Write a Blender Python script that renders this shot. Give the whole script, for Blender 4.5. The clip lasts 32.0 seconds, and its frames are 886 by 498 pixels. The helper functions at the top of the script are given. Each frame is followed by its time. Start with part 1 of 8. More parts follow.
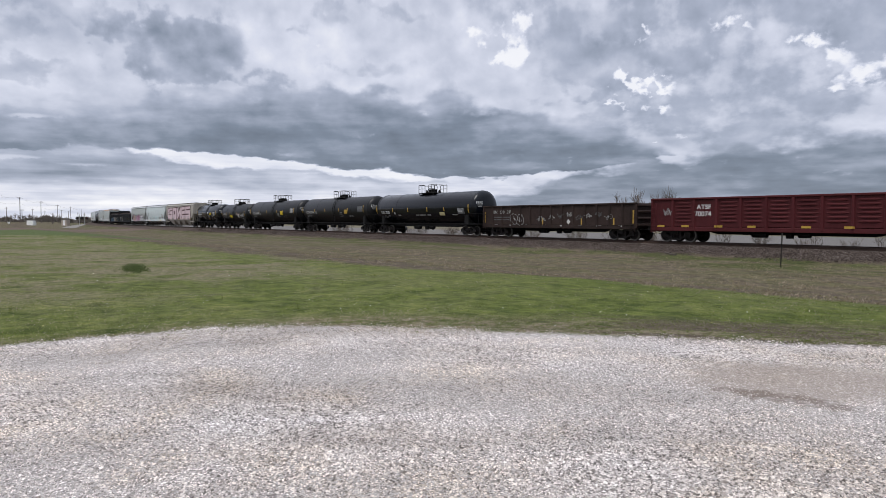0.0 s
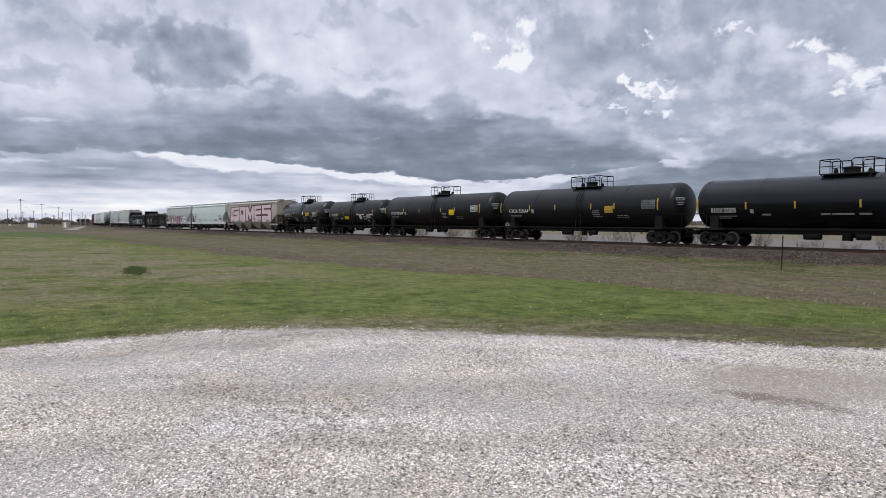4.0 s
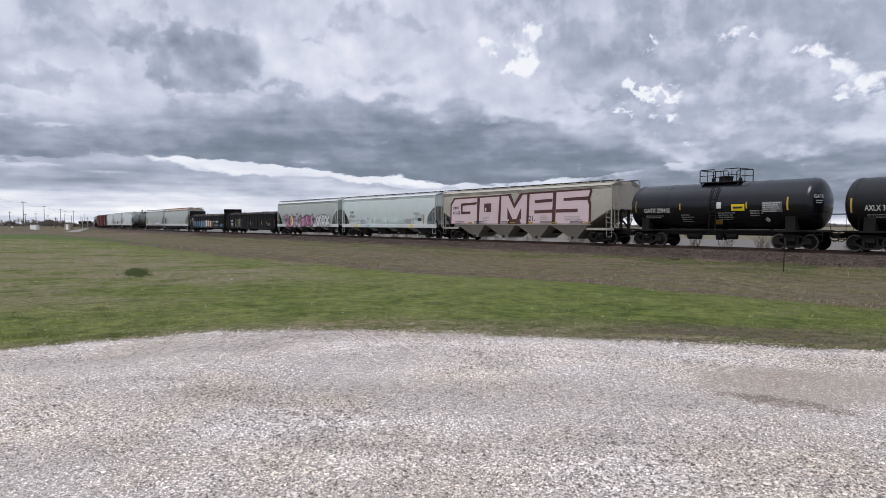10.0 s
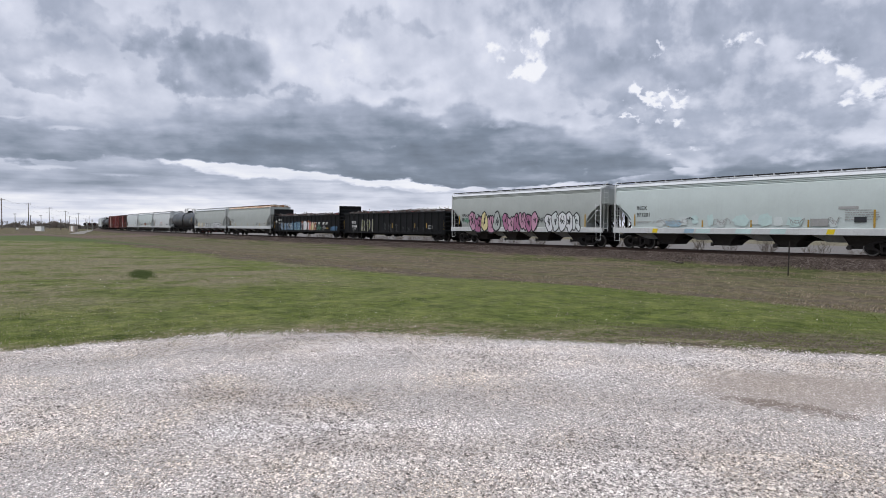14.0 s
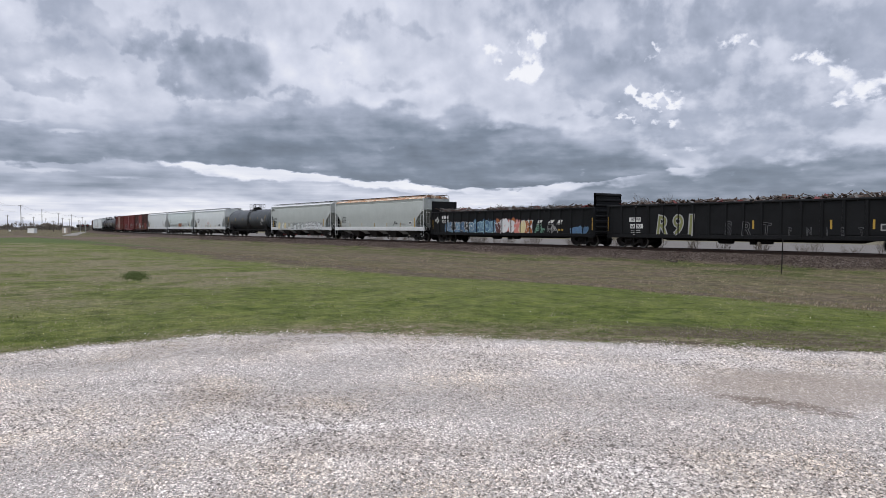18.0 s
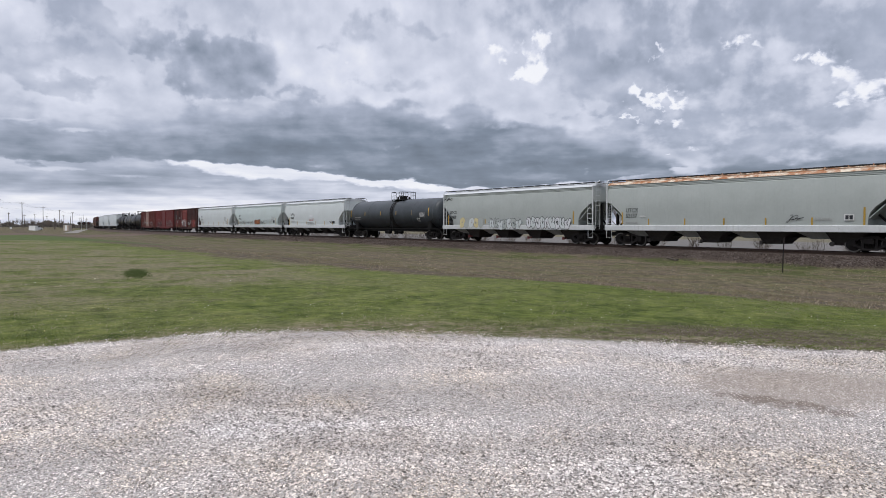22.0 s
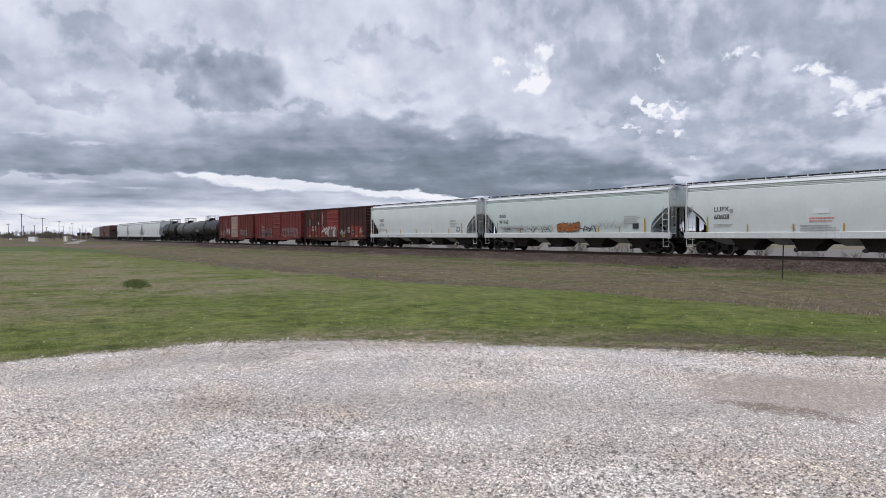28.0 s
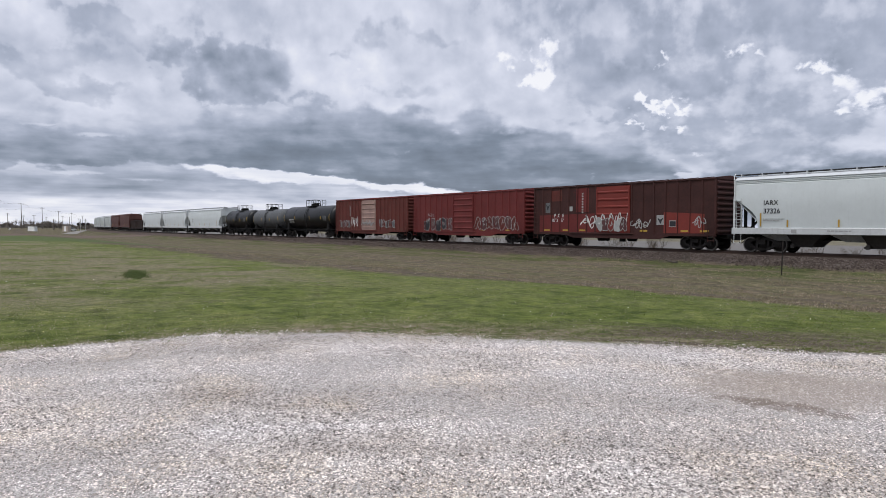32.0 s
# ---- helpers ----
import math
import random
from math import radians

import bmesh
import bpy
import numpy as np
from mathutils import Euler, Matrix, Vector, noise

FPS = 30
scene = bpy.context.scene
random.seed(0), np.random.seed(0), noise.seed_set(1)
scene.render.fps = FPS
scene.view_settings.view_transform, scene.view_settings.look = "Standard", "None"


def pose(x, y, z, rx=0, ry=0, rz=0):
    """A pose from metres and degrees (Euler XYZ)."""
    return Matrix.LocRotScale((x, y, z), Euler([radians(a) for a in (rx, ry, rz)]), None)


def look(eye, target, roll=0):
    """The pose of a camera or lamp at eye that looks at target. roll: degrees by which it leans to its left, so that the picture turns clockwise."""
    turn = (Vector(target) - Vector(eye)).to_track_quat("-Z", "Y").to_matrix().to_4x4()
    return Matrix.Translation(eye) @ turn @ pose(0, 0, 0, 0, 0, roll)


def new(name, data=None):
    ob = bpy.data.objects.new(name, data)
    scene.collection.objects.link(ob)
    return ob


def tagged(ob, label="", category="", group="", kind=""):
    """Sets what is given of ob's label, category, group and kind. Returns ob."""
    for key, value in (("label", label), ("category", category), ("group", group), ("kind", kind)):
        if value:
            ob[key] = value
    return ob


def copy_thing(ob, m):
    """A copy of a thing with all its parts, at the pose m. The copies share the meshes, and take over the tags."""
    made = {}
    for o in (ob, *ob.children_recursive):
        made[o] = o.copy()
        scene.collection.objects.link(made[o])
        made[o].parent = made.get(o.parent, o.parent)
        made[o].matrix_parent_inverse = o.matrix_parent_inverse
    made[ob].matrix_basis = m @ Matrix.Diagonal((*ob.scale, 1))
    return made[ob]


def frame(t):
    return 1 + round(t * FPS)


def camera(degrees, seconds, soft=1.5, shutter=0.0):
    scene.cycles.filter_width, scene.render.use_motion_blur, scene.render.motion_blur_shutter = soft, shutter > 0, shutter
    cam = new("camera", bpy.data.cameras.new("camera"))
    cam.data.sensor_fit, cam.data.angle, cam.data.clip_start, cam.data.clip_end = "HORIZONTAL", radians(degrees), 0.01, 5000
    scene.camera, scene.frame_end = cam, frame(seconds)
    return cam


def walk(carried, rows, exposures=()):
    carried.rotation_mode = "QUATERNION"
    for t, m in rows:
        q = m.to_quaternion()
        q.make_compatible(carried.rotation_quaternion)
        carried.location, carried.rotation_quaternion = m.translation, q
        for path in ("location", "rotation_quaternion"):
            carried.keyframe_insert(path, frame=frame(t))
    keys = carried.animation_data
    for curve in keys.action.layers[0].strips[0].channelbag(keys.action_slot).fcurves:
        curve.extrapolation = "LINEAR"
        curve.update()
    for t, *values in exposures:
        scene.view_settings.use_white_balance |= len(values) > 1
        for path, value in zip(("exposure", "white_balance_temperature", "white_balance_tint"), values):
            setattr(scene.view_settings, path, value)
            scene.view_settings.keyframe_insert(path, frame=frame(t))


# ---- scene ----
cam = camera(66.9, 32.0, soft=0.8)


def aim(yaw, pitch, roll):
    """The hand-held view from one standing place beside the line."""
    return pose(0, 0, 1.51, 0, 0, yaw) @ pose(0, 0, 0, 90 + pitch) @ pose(0, 0, 0, 0, 0, roll)


walk(cam, [
    (0.0, aim(53.007, -2.528, -0.001)),
    (0.5, aim(52.870, -2.617, -0.042)),
    (1.0, aim(52.826, -2.602, -0.002)),
    (1.5, aim(52.873, -2.486, 0.072)),
    (2.0, aim(52.980, -2.359, 0.066)),
    (2.5, aim(53.060, -2.331, 0.075)),
    (3.0, aim(53.134, -2.319, 0.045)),
    (3.5, aim(53.094, -2.331, 0.076)),
    (5.5, aim(52.949, -2.223, -0.146)),
    (6.0, aim(52.976, -2.163, -0.143)),
    (6.5, aim(53.024, -2.143, -0.132)),
    (7.0, aim(53.048, -2.128, -0.080)),
    (7.5, aim(53.096, -2.128, -0.072)),
    (8.0, aim(53.124, -2.135, -0.073)),
    (8.5, aim(53.130, -2.160, 0.000)),
    (9.0, aim(53.130, -2.160, 0.000)),
    (9.5, aim(53.130, -2.160, 0.000)),
    (10.0, aim(53.197, -2.160, 0.005)),
    (10.5, aim(53.203, -2.084, 0.003)),
    (11.0, aim(53.198, -2.065, -0.055)),
    (11.5, aim(53.190, -2.011, -0.002)),
    (12.0, aim(53.171, -2.084, 0.012)),
    (12.5, aim(53.234, -2.070, 0.049)),
    (13.0, aim(53.355, -2.001, 0.133)),
    (13.5, aim(53.458, -1.933, 0.154)),
    (14.0, aim(53.506, -1.919, 0.180)),
    (14.5, aim(53.477, -1.951, 0.237)),
    (16.5, aim(53.001, -2.084, 0.001)),
    (17.0, aim(52.981, -2.011, 0.001)),
    (17.5, aim(53.034, -1.939, -0.010)),
    (18.0, aim(53.055, -1.913, -0.077)),
    (18.5, aim(53.121, -1.932, -0.024)),
    (19.0, aim(53.136, -1.938, -0.005)),
    (19.5, aim(53.143, -1.938, -0.003)),
    (20.0, aim(53.130, -2.011, 0.001)),
    (20.5, aim(53.130, -2.011, 0.001)),
    (21.0, aim(53.123, -2.011, -0.002)),
    (21.5, aim(53.130, -2.084, 0.003)),
    (22.0, aim(53.130, -2.084, 0.003)),
    (22.5, aim(53.128, -2.078, -0.020)),
    (23.0, aim(53.068, -2.011, -0.006)),
    (23.5, aim(52.988, -1.980, -0.077)),
    (24.0, aim(52.921, -1.907, -0.081)),
    (24.5, aim(52.852, -1.839, -0.105)),
    (25.0, aim(52.843, -1.759, -0.128)),
    (25.5, aim(52.866, -1.667, -0.183)),
    (27.5, aim(53.002, -1.451, -0.398)),
    (28.0, aim(53.096, -1.348, -0.332)),
    (28.5, aim(53.186, -1.286, -0.286)),
    (29.0, aim(53.203, -1.332, -0.244)),
    (29.5, aim(53.165, -1.484, -0.139)),
    (30.0, aim(53.124, -1.685, -0.079)),
    (30.5, aim(53.060, -1.857, -0.016)),
    (31.0, aim(53.080, -1.881, 0.066)),
    (31.5, aim(53.077, -1.921, 0.117)),
    (32.0, aim(53.066, -1.933, 0.144)),
], exposures=[(0, 0.0), (32, 0.0)])

# ---- light: overcast sky with drifting cloud, soft high sun ----
SUN_EL, SUN_AZ = 62.0, 150.0
world = bpy.data.worlds.new("overcast_sky")
scene.world = world
world.use_nodes = True


class Nodes:
    """Short hand for building node trees."""

    def __init__(self, tree):
        self.t = tree
        tree.nodes.clear()

    def n(self, kind):
        return self.t.nodes.new(kind)

    def put(self, socket, value):
        if isinstance(value, bpy.types.NodeSocket):
            self.t.links.new(value, socket)
        elif value is not None:
            socket.default_value = value

    def math(self, op, a, b=None, c=None, clamp=False):
        node = self.n("ShaderNodeMath")
        node.operation, node.use_clamp = op, clamp
        for i, v in enumerate((a, b, c)):
            self.put(node.inputs[i], v)
        return node.outputs[0]

    def vec(self, op, a, b=None, out=0):
        node = self.n("ShaderNodeVectorMath")
        node.operation = op
        self.put(node.inputs[0], a)
        if b is not None:
            self.put(node.inputs[3] if op == "SCALE" else node.inputs[1], b)
        return node.outputs[out]

    def noise(self, vector, scale, detail=4.0, rough=0.55, distortion=0.0, out=0):
        node = self.n("ShaderNodeTexNoise")
        self.put(node.inputs["Vector"], vector)
        node.inputs["Scale"].default_value = scale
        node.inputs["Detail"].default_value = detail
        node.inputs["Roughness"].default_value = rough
        node.inputs["Distortion"].default_value = distortion
        return node.outputs[out]

    def ramp(self, value, stops, smooth=False):
        node = self.n("ShaderNodeValToRGB")
        self.put(node.inputs[0], value)
        el = node.color_ramp.elements
        while len(el) < len(stops):
            el.new(0.5)
        for e, (p, c) in zip(el, stops):
            e.position = p
            e.color = (*c, 1) if len(c) == 3 else c
        node.color_ramp.interpolation = "EASE" if smooth else "LINEAR"
        return node.outputs[0]

    def step(self, value, lo, hi):
        node = self.n("ShaderNodeMapRange")
        node.interpolation_type = "SMOOTHSTEP"
        self.put(node.inputs[0], value)
        self.put(node.inputs[1], lo)
        self.put(node.inputs[2], hi)
        return node.outputs[0]

    def mix(self, fac, a, b, blend="MIX"):
        node = self.n("ShaderNodeMix")
        node.data_type, node.blend_type = "RGBA", blend
        self.put(node.inputs[0], fac)
        self.put(node.inputs[6], a)
        self.put(node.inputs[7], b)
        return node.outputs[2]

    def sep(self, vector):
        node = self.n("ShaderNodeSeparateXYZ")
        self.put(node.inputs[0], vector)
        return node.outputs

    def comb(self, x, y, z=0.0):
        node = self.n("ShaderNodeCombineXYZ")
        for i, v in enumerate((x, y, z)):
            self.put(node.inputs[i], v)
        return node.outputs[0]


# the turning frame that carries the clouds along
drift = new("cloud_layer")
drift.empty_display_size = 10


# Cloud forms are laid out in degrees right of the standing view's axis (a) and in "rise",
# a stretched elevation in which cloud heaps keep one size: rise = 19 ln(elevation + 4.5).
# lines along which the long shelf, the bank below it and the right-hand bank begin and end
SHELF_TOP = [(-40, 48.6), (-34.4, 48.8), (-29.8, 48.4), (-24.7, 48.8), (-18.8, 50.2), (-14.2, 51.6), (-8.6, 51.4), (-3.8, 50.8), (1.6, 50.5), (6.5, 50.0), (10.8, 48.8), (14.9, 47.0), (18.1, 44.6), (21.0, 41.5), (40, 36)]
SHELF_FOOT = [(-40, 41.6), (-34.5, 41.9), (-29.8, 42.6), (-25.2, 43.5), (-21.8, 43.3), (-17.5, 42.5), (-12.0, 41.5), (-5.7, 40.8), (0.1, 39.5), (5.0, 39.0), (10.8, 39.6), (15.4, 41.2), (21.0, 42.5), (40, 43)]
BANK_TOP = [(-40, 43.5), (-34.5, 43.6), (-29.1, 43.9), (-25.5, 43.8), (-22.8, 42.2), (-18.8, 41.1), (-13.4, 40.2), (-7.2, 39.4), (-1.8, 38.3), (5.0, 37.3), (12, 36.0), (40, 35)]
RIGHT_TOP = [(-40, 30), (4, 34), (9, 38.6), (13.6, 41.2), (18.1, 42.2), (21.6, 42.4), (24.9, 43.4), (28.4, 44.2), (33.4, 44.0), (40, 43)]
# a, rise, half widths and weight: the dark heap, smaller grey heaps, and the torn bright breaks
HEAP = [(-21.7, 55.2, 4.0, 2.0, 1.0), (-24.4, 56.0, 2.2, 1.7, 0.55), (-18.0, 54.6, 2.4, 1.5, 0.7), (-22.6, 52.9, 3.0, 1.1, 0.6), (-18.6, 52.2, 4.0, 0.7, 0.45), (-13.0, 51.9, 4.0, 0.6, 0.4)]
PUFFS = [(-29.5, 57.4, 4.0, 1.3, 0.85), (-32.6, 54.3, 2.6, 1.1, 0.75), (-30.6, 51.8, 3.4, 0.8, 0.75), (-35.5, 52.8, 2.6, 1.6, 0.6), (-9.0, 55.9, 3.2, 0.7, 0.45), (-3.0, 57.6, 6.0, 0.9, 0.5),
         (-5.0, 53.4, 5.0, 0.6, 0.45), (13.4, 53.0, 3.2, 0.9, 0.75), (15.0, 51.2, 3.4, 0.8, 0.65), (11.0, 50.6, 4.4, 0.7, 0.5)]
BREAKS = [(4.2, 56.2, 1.0, 0.7, 0.8), (6.4, 55.0, 0.9, 1.5, 1.0), (7.9, 56.7, 0.9, 0.8, 0.9), (5.4, 54.0, 0.9, 0.9, 0.6), (17.4, 51.4, 1.6, 0.55, 1.05), (18.6, 48.6, 0.9, 0.7, 0.85), (17.3, 48.8, 0.7, 0.5, 0.6),
          (18.5, 44.7, 0.9, 0.4, 0.8), (29.0, 54.2, 1.1, 0.55, 1.0), (30.6, 52.4, 1.3, 1.0, 0.8), (32.2, 50.6, 1.4, 1.0, 0.9), (30.4, 49.8, 0.8, 0.8, 0.7), (23.6, 55.7, 1.0, 0.6, 0.75), (17.1, 55.8, 0.6, 0.5, 0.75), (14.9, 49.7, 0.7, 0.3, 0.7),
          (-12.4, 55.6, 0.7, 0.4, 0.5), (-9.5, 55.3, 0.6, 0.35, 0.5), (24.0, 48.6, 1.8, 1.0, 0.45)]

# small pale scraps of cloud in front of the shelf
SCRAPS = [(-30.0, 46.8, 1.5, 0.32, 0.8), (-33.6, 47.6, 1.6, 0.25, 0.6), (-31.3, 41.4, 1.9, 0.4, 0.7), (-27.0, 40.6, 2.4, 0.3, 0.5)]


def build_sky():
    g = Nodes(world.node_tree)
    tc = g.n("ShaderNodeTexCoord")
    tc.object = drift
    d = g.vec("NORMALIZE", tc.outputs["Object"])
    x, y, z = g.sep(d)
    az = g.math("MULTIPLY", g.math("ARCTAN2", x, y), 57.2958)
    el = g.math("MULTIPLY", g.math("ARCSINE", z), 57.2958)
    rise = g.math("MULTIPLY", g.math("LOGARITHM", g.math("ADD", g.math("MAXIMUM", el, 0.0), 4.5), math.e), 19.0)
    flat = g.comb(az, rise, g.math("MULTIPLY", z, 7.0))

    def field(scale, detail=8, rough=0.55, shift=0.0, squash=1.0, twist=0.0):
        """Cloud noise about zero; scale is the size of a heap in degrees."""
        q = g.vec("MULTIPLY", flat, (1.0 / squash, 1.0, 1.0))
        q = g.vec("ADD", q, (shift * 7.3, shift * 3.1, shift * 1.7))
        return g.math("SUBTRACT", g.noise(q, 1.0 / scale, detail, rough, twist), 0.5)

    def add(*terms):
        total = terms[0]
        for t in terms[1:]:
            total = g.math("ADD", total, t)
        return total

    def times(a, b):
        return g.math("MULTIPLY", a, b)

    big, mid, fine = field(12.0, 3, 0.45, 1), field(4.5, 6, 0.47, 2), field(1.6, 5, 0.5, 3)
    lump = field(2.8, 6, 0.46, 4, 1.5)
    streak = field(2.4, 6, 0.5, 5, 3.6)
    bands = field(1.5, 6, 0.55, 6, 9.0)
    # shading of each billow: lit from above
    lit = g.math("SUBTRACT", field(5.0, 6, 0.46, 7), g.math("SUBTRACT", g.noise(g.vec("ADD", g.vec("ADD", flat, (0.5, 1.0, 0.0)), (51.1, 21.7, 11.9)), 0.2, 6, 0.46), 0.5))
    # warped place, for ragged outlines
    wa = add(az, times(big, 7.0), times(mid, 10.0), times(fine, 4.5))
    wr = add(rise, times(field(6.0, 6, 0.5, 8), 7.0), times(field(1.9, 5, 0.5, 9), 3.0))

    def line(rows):
        """Height of a drawn line at this bearing."""
        u = g.math("DIVIDE", g.math("ADD", az, 40.0), 80.0)
        stops = [((a + 40.0) / 80.0, ((r - 28.0) / 40.0,) * 3) for a, r in rows]
        return g.math("ADD", times(g.ramp(u, stops, True), 40.0), 28.0)

    def heap(rows, a, r):
        p = g.comb(a, r, 0.0)
        total = None
        for ca, cr, sa, sr, w in rows:
            q = g.vec("MULTIPLY", g.vec("SUBTRACT", p, (ca, cr, 0.0)), (1 / sa, 1 / sr, 0.0))
            bump = g.math("EXPONENT", times(g.vec("DOT_PRODUCT", q, q, out=1), -1.0))
            total = g.math("MULTIPLY_ADD", bump, w, 0.0 if total is None else total)
        return total

    def over(tone, alpha, other):
        return add(tone, times(alpha, g.math("SUBTRACT", other, tone)))

    # high pale sheet
    tone = add(0.7, times(big, 0.25), times(mid, 0.28), times(lit, 0.7), times(fine, 0.06))
    tone = add(tone, times(g.step(rise, 38.0, 32.0), 0.1))
    # grey deck over the right-hand part
    deck_at = add(times(wa, 0.11), times(g.math("SUBTRACT", wr, 51.0), 0.12), -1.25)
    deck = times(g.step(deck_at, -0.25, 0.3), g.step(add(mid, times(fine, 0.5)), -0.2, 0.07))
    tone = over(tone, deck, add(0.47, times(lump, 0.28), times(lit, 0.75), times(mid, 0.3)))
    # left-hand puffs and the dark heap
    puff = g.step(add(heap(PUFFS, wa, wr), times(fine, 1.1), times(lump, 0.8)), 0.2, 0.6)
    tone = over(tone, times(puff, 0.62), add(0.49, times(lit, 0.9), times(lump, 0.4)))
    body = add(heap(HEAP, wa, wr), times(fine, 1.1), times(lump, 1.1))
    tone = over(tone, times(g.step(body, 0.22, 0.6), 0.92), add(0.49, times(g.step(body, 0.4, 1.4), -0.18), times(lit, 1.0), times(lump, 0.4)))
    # the long shelf: soft heaped top, crisp ragged foot, darkest towards the foot
    top, foot = line(SHELF_TOP), line(SHELF_FOOT)
    above = g.math("SUBTRACT", add(rise, times(streak, 3.2), times(fine, 2.6), times(mid, 2.4)), foot)
    below = add(g.math("SUBTRACT", top, rise), times(mid, 8.0), times(lump, 6.0), times(fine, 2.0))
    depth = g.math("DIVIDE", above, g.math("MAXIMUM", g.math("SUBTRACT", top, foot), 1.0))
    core = g.math("EXPONENT", times(g.math("POWER", g.math("DIVIDE", g.math("SUBTRACT", az, 1.0), 15.0), 2.0), -1.0))
    ends = g.math("EXPONENT", times(g.math("POWER", g.math("DIVIDE", g.math("SUBTRACT", az, -30.0), 10.0), 2.0), -1.0))
    shelf_tone = add(0.25, times(g.step(depth, 0.2, 1.05), 0.2), times(core, -0.1), times(ends, 0.06), times(streak, 0.5), times(lump, 0.55), times(lit, 0.6))
    shelf = times(g.step(above, -0.1, 0.4), g.step(below, -0.7, 1.5))
    # clear bright slot below the foot, then the low grey bank
    slot = times(times(g.step(above, 0.25, -0.2), g.step(above, -2.6, -1.0)), times(g.step(az, -25.5, -21.0), g.step(az, 6.0, -3.0)))
    tone = over(tone, times(slot, 0.95), add(0.9, times(streak, 0.6)))
    bank_top = line(BANK_TOP)
    bank = g.step(add(g.math("SUBTRACT", bank_top, rise), times(lump, 5.0), times(fine, 3.0), 0.35), -0.3, 0.6)
    bank_tone = add(0.46, times(g.step(rise, 40.5, 34.0), 0.34), times(bands, 0.5), times(lump, 0.8))
    tone = over(tone, times(bank, 0.92), bank_tone)
    tone = over(tone, times(shelf, 0.95), shelf_tone)
    # dark bank low on the right
    right_top = line(RIGHT_TOP)
    rb = add(g.math("SUBTRACT", right_top, rise), times(mid, 7.0), times(lump, 5.0), times(fine, 2.0))
    right = times(g.step(rb, -0.3, 1.5), g.step(rise, 29.0, 32.0))
    tone = over(tone, times(right, 0.92), add(0.27, times(g.step(rb, 0.0, 3.0), -0.06), times(streak, 0.5), times(lump, 0.6), times(lit, 0.4), times(g.step(rise, 35.0, 31.0), 0.25)))
    # torn bright breaks
    ba, br = add(az, times(field(3.0, 6, 0.5, 10), 7.5), times(fine, 4.5)), add(rise, times(field(2.4, 6, 0.5, 11), 5.5), times(field(0.8, 5, 0.5, 12), 2.2))
    torn = g.step(add(heap(BREAKS, ba, br), times(fine, 1.6), times(lump, 0.6)), 0.24, 0.9)
    tone = over(tone, times(torn, 0.9), 0.97)
    scrap = g.step(add(heap(SCRAPS, add(az, times(lump, 3.0)), add(rise, times(fine, 1.2))), times(fine, 0.8)), 0.15, 0.7)
    tone = over(tone, times(scrap, 0.7), 0.74)
    colour = g.ramp(tone, [(0.0, (0.13, 0.155, 0.2)), (0.25, (0.218, 0.258, 0.335)), (0.5, (0.418, 0.46, 0.575)),
                           (0.75, (0.70, 0.73, 0.85)), (1.0, (1.0, 1.0, 1.03))])
    # overcast skies brighten towards the zenith, above the seen part
    up = g.step(el, 24.0, 60.0)
    colour = g.vec("SCALE", colour, g.math("ADD", 1.0, up))
    sky = g.n("ShaderNodeTexSky")
    sky.sky_type, sky.sun_disc = "NISHITA", False
    sky.sun_elevation, sky.sun_rotation = radians(SUN_EL), radians(SUN_AZ)
    clear = g.vec("SCALE", sky.outputs[0], 0.1)
    final = g.mix(0.95, clear, colour)
    bg = g.n("ShaderNodeBackground")
    g.put(bg.inputs[0], final)
    bg.inputs[1].default_value = 1.0
    out = g.n("ShaderNodeOutputWorld")
    g.t.links.new(bg.outputs[0], out.inputs[0])


build_sky()

sun = new("sun", bpy.data.lights.new("sun", "SUN"))
sun.data.energy, sun.data.angle, sun.data.color = 2.0, radians(30), (1.0, 0.97, 0.93)
sun.matrix_world = look((0, 0, 0), (-math.sin(radians(SUN_AZ)), -math.cos(radians(SUN_AZ)), -math.tan(radians(SUN_EL))))


